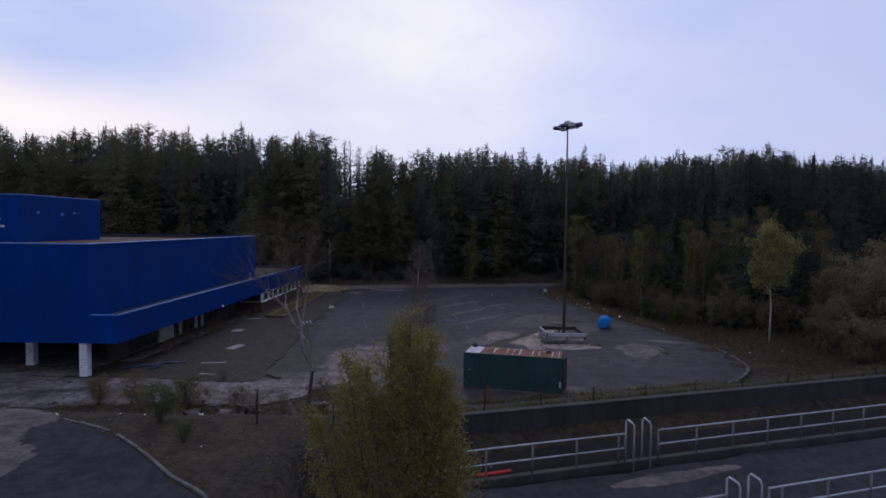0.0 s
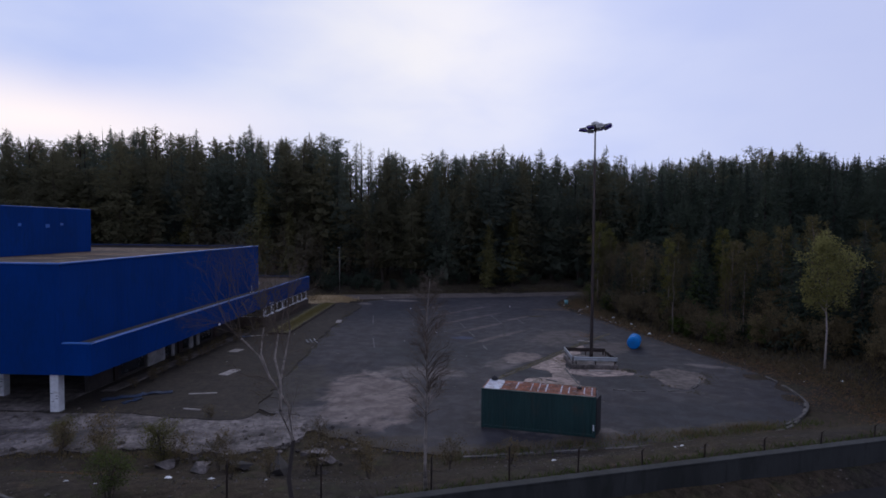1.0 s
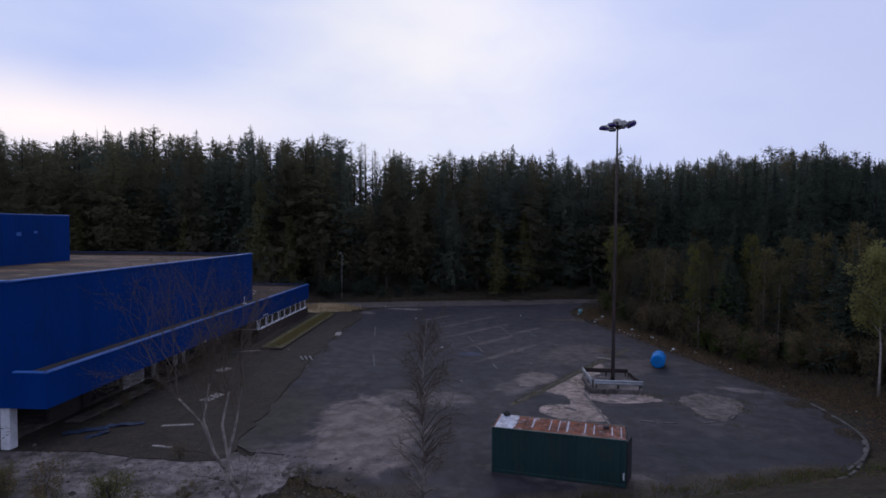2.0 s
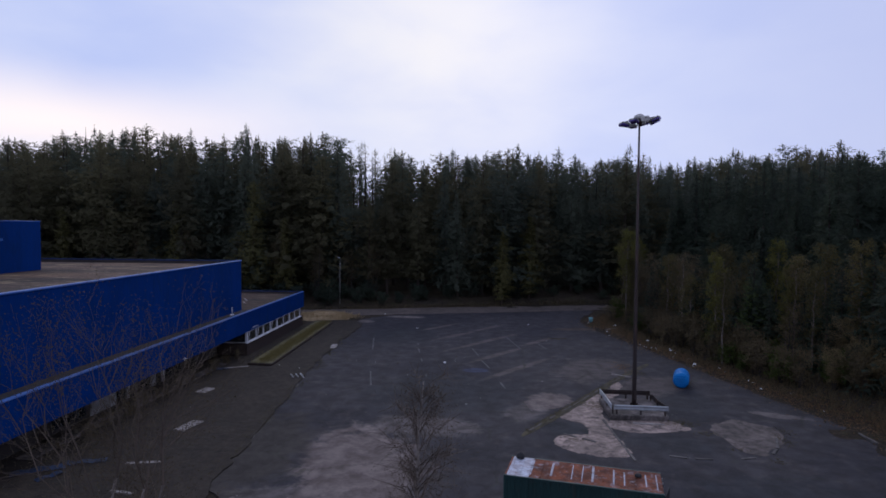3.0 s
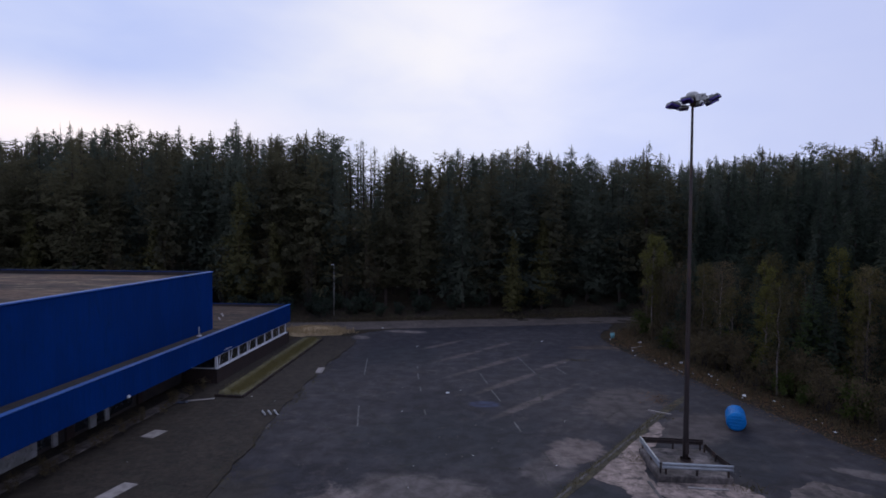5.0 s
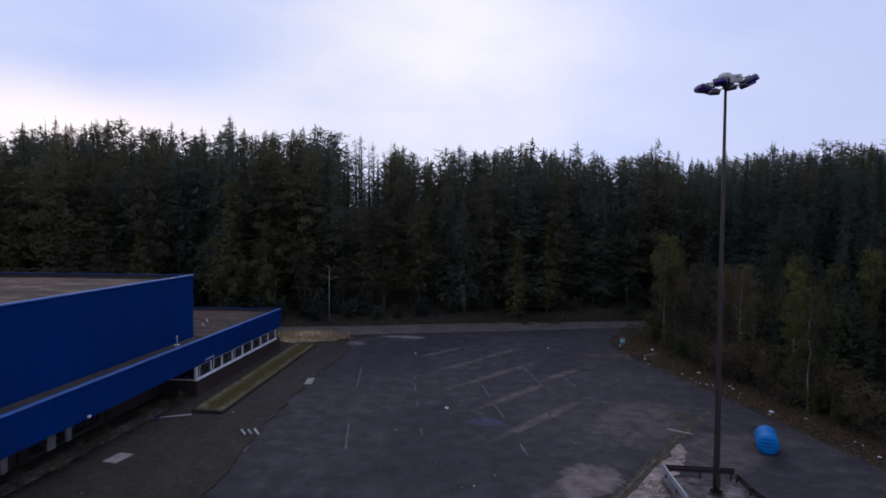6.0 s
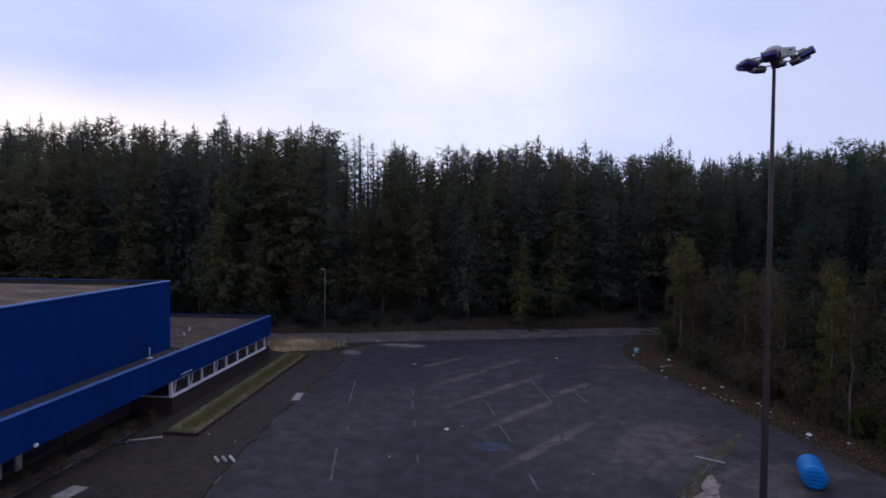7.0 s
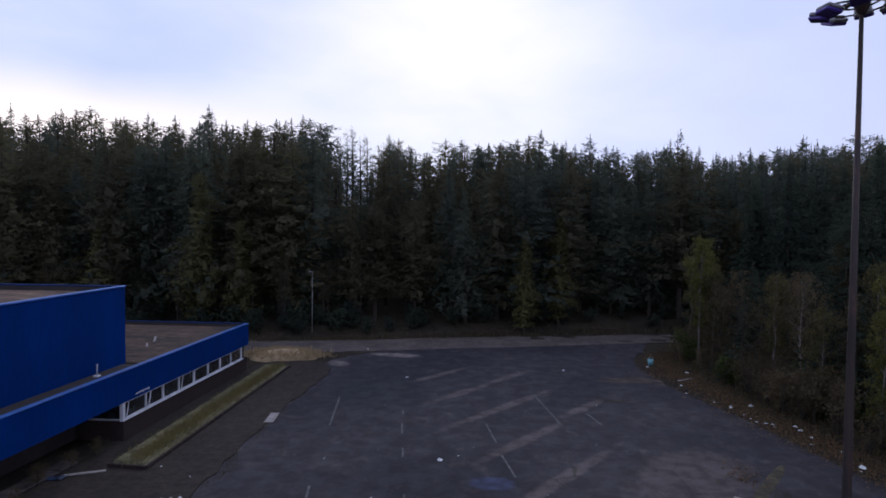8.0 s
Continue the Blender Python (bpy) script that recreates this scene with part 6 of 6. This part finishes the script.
trunk, twig, v, f = willow_arrays(1, ((0, 0, 7.05, 0.40), (0.26, 0.1, 6.82, 0.42), (-0.28, 0.1, 6.8, 0.42), (0.1, -0.28, 6.72, 0.42), (-0.1, 0.34, 6.85, 0.42), (0.42, 0.0, 6.42, 0.44), (-0.55, -0.15, 6.45, 0.46), (-0.86, 0.25, 6.5, 0.44), (0.55, 0.25, 5.95, 0.42), (-1.2, 0.0, 5.85, 0.46), (0.68, -0.15, 5.6, 0.40), (-0.95, 0.6, 6.05, 0.46), (0.25, 0.65, 6.2, 0.42)), 120000, 0.023)
BROAD["sapling"] = (7.05, trunk.mesh("trunk", DARKBARK, True), twig.mesh("twig_mass", TWIG, fix=False), raw_mesh("leaves", v, f, SPRING))
broad_sort("birch_b", FORKBARK, HAZEL, seed=3, H=7.3, spread=1.35, stems=1, leaves=9000, leaf=0.018, fork=0.34, twigs=50, thick=0.0085, subs=15, fill=1.1)
broad_sort("birch_c", DIMBIRCH, DULLGREEN, seed=4, H=10.5, spread=2.6, stems=1, leaves=2600, leaf=0.13, fork=0.22, twigs=16, hang=0.25)
broad_sort("birch_d", DIMBIRCH, DULLGREEN, seed=5, H=11.5, spread=1.9, stems=1, leaves=2000, leaf=0.13, fork=0.3, twigs=15, hang=0.2)
broad_sort("birch_f", DIMBIRCH, YELLOWGREEN, seed=25, H=11.5, spread=1.7, stems=1, leaves=3600, leaf=0.12, fork=0.3, twigs=18, hang=0.2)
broad_sort("birch_g", DIMBIRCH, YELLOWGREEN, seed=35, H=10.6, spread=1.45, stems=1, leaves=5200, leaf=0.10, fork=0.16, twigs=26, hang=0.15)
broad_sort("bare_birch", FORKBARK, BROWNLEAF, seed=36, H=9.4, spread=1.9, stems=1, leaves=1800, leaf=0.09, fork=0.3, twigs=22, hang=0.1)
broad_sort("birch_e", BIRCHBARK, PALEBIRCH, seed=15, H=9.6, spread=2.6, stems=1, leaves=6000, leaf=0.12, fork=0.42, twigs=18, hang=0.2)
broad_sort("bare_tree", DARKBARK, BROWNLEAF, seed=6, H=9.5, spread=2.2, stems=2, leaves=900, leaf=0.11, fork=0.25, twigs=14, subs=4)
broad_sort("scrub", DARKBARK, BROWNLEAF, seed=7, H=2.6, spread=1.6, stems=4, leaves=900, leaf=0.10, fork=0.1, twigs=6, subs=2)
broad_sort("pale_scrub", DARKBARK, PALESCRUB, seed=17, H=2.6, spread=1.7, stems=4, leaves=1300, leaf=0.10, fork=0.1, twigs=6, subs=2)
broad_sort("green_bush", DARKBARK, GREENLEAF, seed=8, H=2.2, spread=1.4, stems=5, leaves=900, leaf=0.14, fork=0.08, twigs=6, subs=2)
broad_sort("thicket", DARKBARK, PALESCRUB, seed=47, H=7.5, spread=2.2, stems=6, leaves=7000, leaf=0.11, fork=0.12, twigs=14, subs=5)
broad_sort("under", DARKBARK, SHADENEEDLES, seed=18, H=2.0, spread=1.7, stems=4, leaves=500, leaf=0.2, fork=0.05, twigs=6, subs=2)
broad_sort("low_green_bush", DARKBARK, GREENLEAF, seed=29, H=1.3, spread=0.75, stems=7, leaves=3200, leaf=0.04, fork=0.1, twigs=9)
broad_sort("yellow_bush", DARKBARK, YELLOWGREEN, seed=9, H=1.7, spread=0.8, stems=7, leaves=4500, leaf=0.036, fork=0.1, twigs=9)

def forked_birch(x, y, seed, scale, rz, label):
    foot, bark, twig, v, f = forked_arrays(seed, 9.6)
    ob = thing("birch_tree", label, "tree", (x, y, float(ground_z(x, y)) - 0.05), rz)
    ob.scale = (scale, scale, scale)
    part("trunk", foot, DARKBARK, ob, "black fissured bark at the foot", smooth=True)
    part("limb_mass", bark, FORKBARK, ob, "pale forked limbs", smooth=True)["kind"] = "stuff"
    part("twig_mass", twig.mesh("twig_mass", TWIG, fix=False), TWIG, ob)["kind"] = "stuff"
    part("bud_mass", raw_mesh("bud_mass", v, f, HAZEL), HAZEL, ob)["kind"] = "stuff"


plant("sapling", 0.94, 6.4, "young yellow-green willow in fresh leaf on the near bank", name="willow_tree", z=2.33, wide=0.92)
forked_birch(-3.9, 22.0, 42, 1.06, 130, "bare birch with a black foot and pale forked limbs")
plant("birch_b", 0.0, 24.1, "slender white birch with thin spring leaf", rz=0, z=2.3)
for i, (key, x, y, s, nm) in enumerate((("yellow_bush", -13.0, 31.4, 1.25, "thin yellow-green bush beside the broken apron"), ("yellow_bush", -18.9, 33.0, 0.95, "thin yellow-green bush beside the broken apron"), ("low_green_bush", -10.3, 22.9, 1.15, "low green bush on the gravel bank"),
                                         ("low_green_bush", -8.4, 20.8, 0.62, "low green bush on the gravel bank"), ("scrub", -16.9, 32.6, 0.62, "bare brown bush on the rough bank"), ("scrub", -14.8, 29.8, 0.5, "bare brown bush on the rough bank"))):
    plant(key, x, y, nm, "bush", "bush", s, rz=57 * i, group="bushes on the bank")

for i, (x, y, sc) in enumerate(((-9.8, 30.4, 0.5), (-7.2, 29.4, 0.45), (-12.4, 31.4, 0.5), (-5.4, 30.2, 0.55), (-2.8, 29.2, 0.5), (-15.8, 31.6, 0.45), (-3.6, 32.0, 0.4), (-8.2, 27.6, 0.4), (0.6, 30.0, 0.45), (-18.4, 32.0, 0.5), (-6.3, 35.2, 0.35), (-13.6, 37.9, 0.3), (3.4, 31.0, 0.4), (-11.0, 33.2, 0.35))):
    plant("scrub", x, y, "low bare brown bush among the rubble", "bush", "bush", sc, rz=67 * i, group="bushes on the bank")
for i in range(17):      # scrub that has grown up under the overhang
    y = 43.5 + 1.35 * i + 0.5 * math.sin(i * 2.1)
    plant("scrub", -21.35 + 0.25 * math.sin(i * 1.7) + 0.012 * (y - 43), y, "low brown scrub growing along the shop front", "bush", "bush", 0.24 + 0.12 * abs(math.sin(i * 1.3)), rz=73 * i, z=0.05, group="scrub along the shop front")
# the wood along the right-hand edge of the car park
plant("birch_e", 28.4, 49.6, "yellow-green birch in leaf standing apart beside the car park", rz=10, scale=0.98)
wg = random.Random(33)
edge_x = lambda y: float(np.interp(y, [36, 46, 56, 66, 76, 86, 93, 100], [27.5, 28.5, 26.5, 23.6, 20.8, 19.2, 18.6, 21.5]))
for x, y, key, s in ((20.9, 93.0, "birch_f", 1.04), (21.3, 96.5, "birch_d", 0.9), (23.9, 71.2, "birch_g", 0.94), (26.9, 76.5, "birch_c", 0.95), (30.5, 73.0, "birch_f", 0.85), (28.2, 66.5, "birch_g", 0.72), (24.1, 80.8, "bare_birch", 1.0), (24.6, 101.0, "birch_g", 1.05), (23.0, 82.5, "birch_d", 0.8), (23.4, 68.0, "birch_d", 0.75), (29.0, 84.0, "birch_d", 0.95), (31.0, 66.0, "birch_c", 0.9), (34.5, 52.5, "birch_c", 0.8), (38.0, 60.0, "birch_d", 0.9)):
    plant(key, x, y, "white-stemmed birch with thin spring leaf at the edge of the wood", scale=s, rz=wg.uniform(0, 360), group="birches at the edge of the wood")
for i in range(64):
    y = wg.uniform(38, 101)
    d = abs(wg.gauss(0, 3.6)) + 1.5
    x = edge_x(y) + d + 1.0
    if (x - 28.4) ** 2 + (y - 49.6) ** 2 < 9 or y < 55 or (y < 62 and d < 4):
        continue
    key = wg.choice(("bare_tree", "bare_tree", "bare_tree", "birch_c", "birch_d"))
    plant(key, x, y, "bare brown tree in the wood" if key == "bare_tree" else "white-stemmed birch with thin spring leaf at the edge of the wood", scale=wg.uniform(0.5, 0.95), rz=wg.uniform(0, 360), name="bare_tree" if key == "bare_tree" else "birch_tree", group="birches at the edge of the wood")
for i in range(170):
    y = wg.uniform(33, 102)
    x = edge_x(y) + abs(wg.gauss(0, 4.0)) + (0.3 if y > 60 else 1.5)
    key = wg.choice(("scrub", "scrub", "scrub", "green_bush")) if y > 56 else "pale_scrub"
    plant(key, x, y, "brown scrubby bush at the edge of the wood" if key != "green_bush" else "green bush at the edge of the wood", "bush", "bush", wg.uniform(0.5, 1.15), rz=wg.uniform(0, 360), group="bushes at the edge of the wood")
for i in range(34):     # rough brown scrub on the open ground beyond the rounded end
    x, y = wg.uniform(30, 46), wg.uniform(33, 50)
    plant("pale_scrub", x, y, "pale brown scrubby bush on the open ground", "bush", "bush", wg.uniform(1.0, 1.7), rz=wg.uniform(0, 360), group="bushes at the edge of the wood")
for i in range(60):     # young conifers among them, then the taller wood behind
    y = wg.uniform(50, 104)
    x = edge_x(y) + wg.uniform(2.5, 14)
    plant_conifer(YOUNG, x, y, wg.uniform(0.6, 1.25), wg.uniform(0, 360), "young dark conifer in the wood beside the car park", wide=1.3)
for i in range(120):
    y = wg.uniform(58, 112)
    x = edge_x(y) + wg.uniform(8, 56)
    h = (12.5 + (top_at(128 * x / (y + 2)) - 13.0) * math.hypot(x, y - 14) / 128.0) * wg.uniform(0.68, 0.93)
    sort = wg.choice(SHADESPRUCES)
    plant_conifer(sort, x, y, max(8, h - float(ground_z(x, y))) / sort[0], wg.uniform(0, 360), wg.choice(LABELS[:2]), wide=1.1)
# fresh green young conifers beside the birches
v, f, tr, nr = conifer_arrays(191, 8, 2.3, bare=0.04, gap=0.40, clump=0.40, per=4, power=0.7, lobes=0.3)
GREENYOUNG = (8, v, f, tr.mesh("trunk", BARK), raw_mesh("crown", v, f, foliage("young_conifer_needles", (0.062, 0.096, 0.038), (0.100, 0.134, 0.052), 0.15), nr), nr)
for x, y, h in ((26.2, 69.4, 7.6), (28.6, 71.8, 6.6), (30.5, 67.0, 5.6)):
    plant_conifer(GREENYOUNG, x, y, h / 8.0, 30 * x, "fresh green young conifer at the edge of the wood", wide=1.15)
# tall brown thicket on the open ground
for x, y, sc in ((33.5, 44.0, 0.8), (35.5, 46.5, 0.95), (32.0, 47.5, 0.7), (37.5, 43.0, 0.9), (30.8, 44.6, 0.5), (34.6, 50.0, 0.8), (38.5, 48.5, 1.0), (36.0, 40.5, 0.75), (28.8, 56.5, 0.5), (31.0, 58.5, 0.62), (29.6, 60.5, 0.58), (27.4, 58.0, 0.4)):
    plant("thicket", x, y, "dense olive-brown thicket on the open ground", "bush", "thicket", sc, rz=41 * x, group="thickets")
# olive trees before the forest
v, f, tr, nr = conifer_arrays(104, 20, 3.6, bare=0.08, power=0.55, clump=0.56, droop=0.12)
SPECIMEN = (20, v, f, tr.mesh("trunk", BARK), raw_mesh("crown", v, f, LIGHTOLIVE, nr), nr)
for x, y, h in ((-33.5, 101.5, 18.6), (-45, 100.5, 15.5), (-29.0, 102.6, 13.0), (5.0, 107.0, 12.2), (-61, 97.5, 14.0), (9.5, 110.0, 14.0)):
    plant_conifer(SPECIMEN, x, y, h / 20.0, 40 + x, "olive-green conifer standing before the forest", wide=1.0)
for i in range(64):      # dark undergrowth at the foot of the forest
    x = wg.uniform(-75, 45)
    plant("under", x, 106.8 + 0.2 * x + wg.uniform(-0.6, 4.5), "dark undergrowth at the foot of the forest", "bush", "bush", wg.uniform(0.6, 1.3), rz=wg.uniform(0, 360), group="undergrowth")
for x, y, s in ((-19, 104.8, 0.8), (-15, 105.5, 0.9), (-24, 103.5, 1.0), (-30, 102.3, 1.1), (-36, 101.5, 1.0), (-43, 100.2, 1.1), (-50, 99, 1.0)):
    plant("bare_tree", x, y, "bare brown tree before the dark forest", name="bare_tree", scale=s, rz=x * 7, group="birches at the edge of the wood")


# ---- grass and undergrowth ----
def tufts(name, label, spots, count, blade, mat, seed, spread=0.25):
    """Blades of grass in tufts round (x, y, radius x, radius y) spots."""
    g = np.random.default_rng(seed)
    cs = []
    for x, y, rx, ry, z in spots:
        n = max(4, int(count * rx * ry))
        px, py = x + rx * g.normal(size=n) * 0.5, y + ry * g.normal(size=n) * 0.5
        pz = ground_z(px, py) if z is None else np.full(n, z)
        cs.append(np.stack([px, py, pz], 1))
    c = np.concatenate(cs)
    n = len(c)
    d = g.normal(size=(n, 3)) * np.array([0.4, 0.4, 0.1]) + np.array([0, 0, 1.0])
    L = blade * g.uniform(0.5, 1.3, (n, 1))
    s = np.cross(d, rand_dirs(n, g))
    s /= np.linalg.norm(s, axis=1, keepdims=True)
    w = blade * 0.09
    v = np.stack([c - s * w, c + s * w, c + d * L + g.normal(size=(n, 3)) * 0.1 * blade], 1).reshape(-1, 3)
    me = raw_mesh(name, v, np.arange(3 * n).reshape(n, 3), mat)
    return tagged(new(name, me), label, "grass", kind="stuff")


tufts("grass", "rough yellow-green grass in the raised bed", [(-18.25 - 0.015 * (y - 75), y, 0.9, 1.0, 0.27) for y in np.arange(65, 87, 0.7)], 520, 0.15, GRASS, 3)
tufts("dead_grass", "heap of dead straw-coloured grass by the far road", [(-19.6, 91.2, 2.6, 1.8, 0.45), (-18.0, 91.4, 2.2, 1.6, 0.2), (-21.0, 91.2, 2.2, 1.4, 0.2)], 700, 0.40, STRAW, 4)
tufts("weeds", "moss and weeds growing along the kerbs and cracks", [(4.3 + 8.7 * t, 49.3 + 13.4 * t, 0.24, 0.5, 0.0) for t in np.linspace(0, 1, 30)]
      + [(9.4, 54.6, 0.9, 0.9, 0.0), (13.9, 51.4, 1.1, 0.5, 0.0), (15.0, 49.4, 0.7, 0.5, 0.0), (15.8, 47.0, 0.6, 0.3, 0.0), (19.2, 48.6, 0.5, 1.2, 0.0), (9.9, 79.4, 1.6, 0.5, 0.0), (16.2, 89.3, 1.2, 1.2, 0.0), (13.2, 62.0, 0.7, 0.4, 0.0), (14.8, 64.0, 0.8, 0.8, 0.0)]
      + [(14.4, 51.0, 0.9, 0.5, 0.0), (17.2, 45.4, 0.6, 0.6, 0.0), (20.0, 50.2, 0.5, 0.9, 0.0), (6.9, 47.9, 0.8, 0.4, 0.0)], 240, 0.13, MOSSGRASS, 5)
tufts("dead_grass", "dry moss and dead grass along the edge of the paving", [(-12.2 - 0.045 * (y - 44) + 0.25 * math.sin(y * 1.3), y, 0.5, 0.7, 0.02) for y in np.arange(42, 84, 0.8) if math.sin(y * 0.9) + math.sin(y * 2.3) > -0.7], 150, 0.12, MOSSGRASS, 55)
tufts("dead_grass", "dead grass and earth along the broken front edge", [(x, 33.0 + 0.30 * max(x, 0) - 0.42 * min(x, 0), 0.9, 0.9, None) for x in np.arange(-8, 20, 0.6)] + [(x, 32.3 + 0.05 * (x + 14), 0.9, 0.7, None) for x in np.arange(-26, -8, 0.7)], 130, 0.2, BROWNLEAF, 26)
tufts("weeds", "weeds along the front edge of the car park", [(x, 32.6 + 0.30 * x, 0.9, 0.7, None) for x in np.arange(1, 22, 0.9)], 90, 0.22, GREENLEAF, 6)
tufts("weeds", "moss and weeds along the top of the retaining wall", [(x, 24.1 + SLOPE * x, 0.9, 0.3, None) for x in np.arange(-1, 32, 0.8)], 160, 0.2, GREENLEAF, 16)
tufts("dead_grass", "dead grass and bracken under the edge of the wood", [(edge_x(y) + dx, y, 1.6, 1.2, None) for y in np.arange(36, 100, 1.5) for dx in (-0.8, 1.2, 3.2)], 55, 0.34, BROWNLEAF, 8)
tufts("dead_grass", "dead grass along the foot of the forest", [(x, 105.3 + 0.24 * x, 2.2, 1.0, None) for x in np.arange(-45, 40, 1.8)], 45, 0.4, BROWNLEAF, 9)
tufts("dead_grass", "dead stalks and moss on the broken apron", [(x, y, 1.1, 0.8, 0.03) for x in np.arange(-26, -8, 1.9) for y in (33.4, 35.0, 36.6, 38.4)], 26, 0.14, BROWNLEAF, 36)
tufts("weeds", "thin weeds on the gravel bank", [(x, y, 1.6, 1.4, None) for x in np.arange(-22, 0, 2.6) for y in (19, 22, 25, 28, 31)], 40, 0.09, BROWNLEAF, 10)


def leaf_litter(name, label, spots, count, size, mat, seed):
    """Dead leaves strewn flat on the ground round (x, y, rx, ry) spots."""
    g = np.random.default_rng(seed)
    cs = []
    for x, y, rx, ry in spots:
        n = int(count * rx * ry)
        px, py = x + rx * g.normal(size=n) * 0.6, y + ry * g.normal(size=n) * 0.6
        cs.append(np.stack([px, py, np.maximum(ground_z(px, py), 0.0) + 0.03], 1))
    c = np.concatenate(cs)
    ax = g.normal(size=(len(c), 3)) * np.array([1, 1, 0.15])
    ax /= np.linalg.norm(ax, axis=1, keepdims=True)
    side = np.stack([-ax[:, 1], ax[:, 0], g.normal(size=len(c)) * 0.3], 1)
    L = size * g.uniform(0.5, 1.4, (len(c), 1))
    v = np.stack([c - ax * L, c + side * L * 0.5, c + ax * L, c - side * L * 0.5], 1).reshape(-1, 3)
    return tagged(new(name, raw_mesh(name, v, np.arange(4 * len(c)).reshape(-1, 4), mat)), label, "leaf litter", kind="stuff")


leaf_litter("leaf_litter", "rust-brown leaf litter along the edge of the wood", [(edge_x(y) - 1.2, y, 1.9, 1.2) for y in np.arange(38, 98, 1.0)] + [(16.0, 88, 1.2, 1.6), (14.0, 66.5, 1.0, 1.6), (24.6, 44, 1.4, 2.0)], 140, 0.07, LITTERLEAF, 12)

leaf_litter("leaf_litter", "orange-brown leaves gathered along the yard kerb", [(x - 0.25, y - 0.3, 0.5, 0.5) for x, y in ((-14.0, 22.9), (-12.8, 22.2), (-11.8, 21.7), (-10.9, 21.0), (-9.9, 20.1), (-9.0, 19.3), (-8.2, 18.5), (-7.4, 17.7), (-6.6, 17.0), (-5.9, 16.4))] + [(-15, 28.4, 2.0, 0.8)], 330, 0.05, LITTERLEAF, 31)


def stones(name, label, spots, count, lo, hi, mat, seed):
    """Loose stones, each a lump of eight faces, round (x, y, rx, ry) spots."""
    g = np.random.default_rng(seed)
    octa = np.array([(1, 0, 0), (-1, 0, 0), (0, 1, 0), (0, -1, 0), (0, 0, 1), (0, 0, -1)], float)
    tri = np.array([(0, 2, 4), (2, 1, 4), (1, 3, 4), (3, 0, 4), (2, 0, 5), (1, 2, 5), (3, 1, 5), (0, 3, 5)])
    V, F, n0 = [], [], 0
    for x, y, rx, ry in spots:
        n = int(count * rx * ry)
        px, py = x + rx * g.uniform(-1, 1, n), y + ry * g.uniform(-1, 1, n)
        pz = np.maximum(ground_z(px, py), np.where((px > -60) & (py > 30), 0.0, -9))
        s = lo + (hi - lo) * g.random(n) ** 3
        v = octa[None] * g.uniform(0.6, 1.3, (n, 6, 1)) * s[:, None, None] * np.array([1, 1, 0.6])
        a = g.uniform(0, 6.28, n)
        v = np.stack([v[..., 0] * np.cos(a)[:, None] - v[..., 1] * np.sin(a)[:, None], v[..., 0] * np.sin(a)[:, None] + v[..., 1] * np.cos(a)[:, None], v[..., 2]], -1)
        V.append((v + np.stack([px, py, pz + s * 0.25], -1)[:, None]).reshape(-1, 3))
        F.append((tri[None] + (np.arange(n) * 6)[:, None, None] + n0).reshape(-1, 3))
        n0 += 6 * n
    return tagged(new(name, raw_mesh(name, np.concatenate(V), np.concatenate(F), mat)), label, "stones", kind="stuff")


PEBBLE = foliage("broken_stone", (0.085, 0.073, 0.066), (0.17, 0.148, 0.135), 0.0, 0.9)
stones("rubble", "broken concrete and stones strewn along the apron", [(-14, 32.5, 9, 2.2), (-8, 34.5, 4, 3.0), (-20, 36, 6, 2)], 9, 0.03, 0.22, PEBBLE, 3)
PALESTONE = foliage("pale_rubble", (0.13, 0.11, 0.105), (0.30, 0.26, 0.25), 0.0, 0.9)
stones("rubble", "pale crumbled concrete strewn where paving and apron meet", [(-15, 38.6, 8, 0.9), (-8.5, 36.5, 3, 2.6), (-5.0, 34.4, 3, 1.6), (-12, 34.5, 7, 2.0)], 5, 0.03, 0.17, PALESTONE, 13)
stones("gravel", "loose gravel on the bank", [(-9, 25, 9, 6), (8, 29.5, 9, 3)], 16, 0.02, 0.10, PEBBLE, 4)
stones("rubble", "chips of stone and litter on the asphalt", [(2, 58, 14, 24), (14, 62, 7, 10), (-17, 54, 4, 14)], 0.8, 0.015, 0.075, PEBBLE, 5)
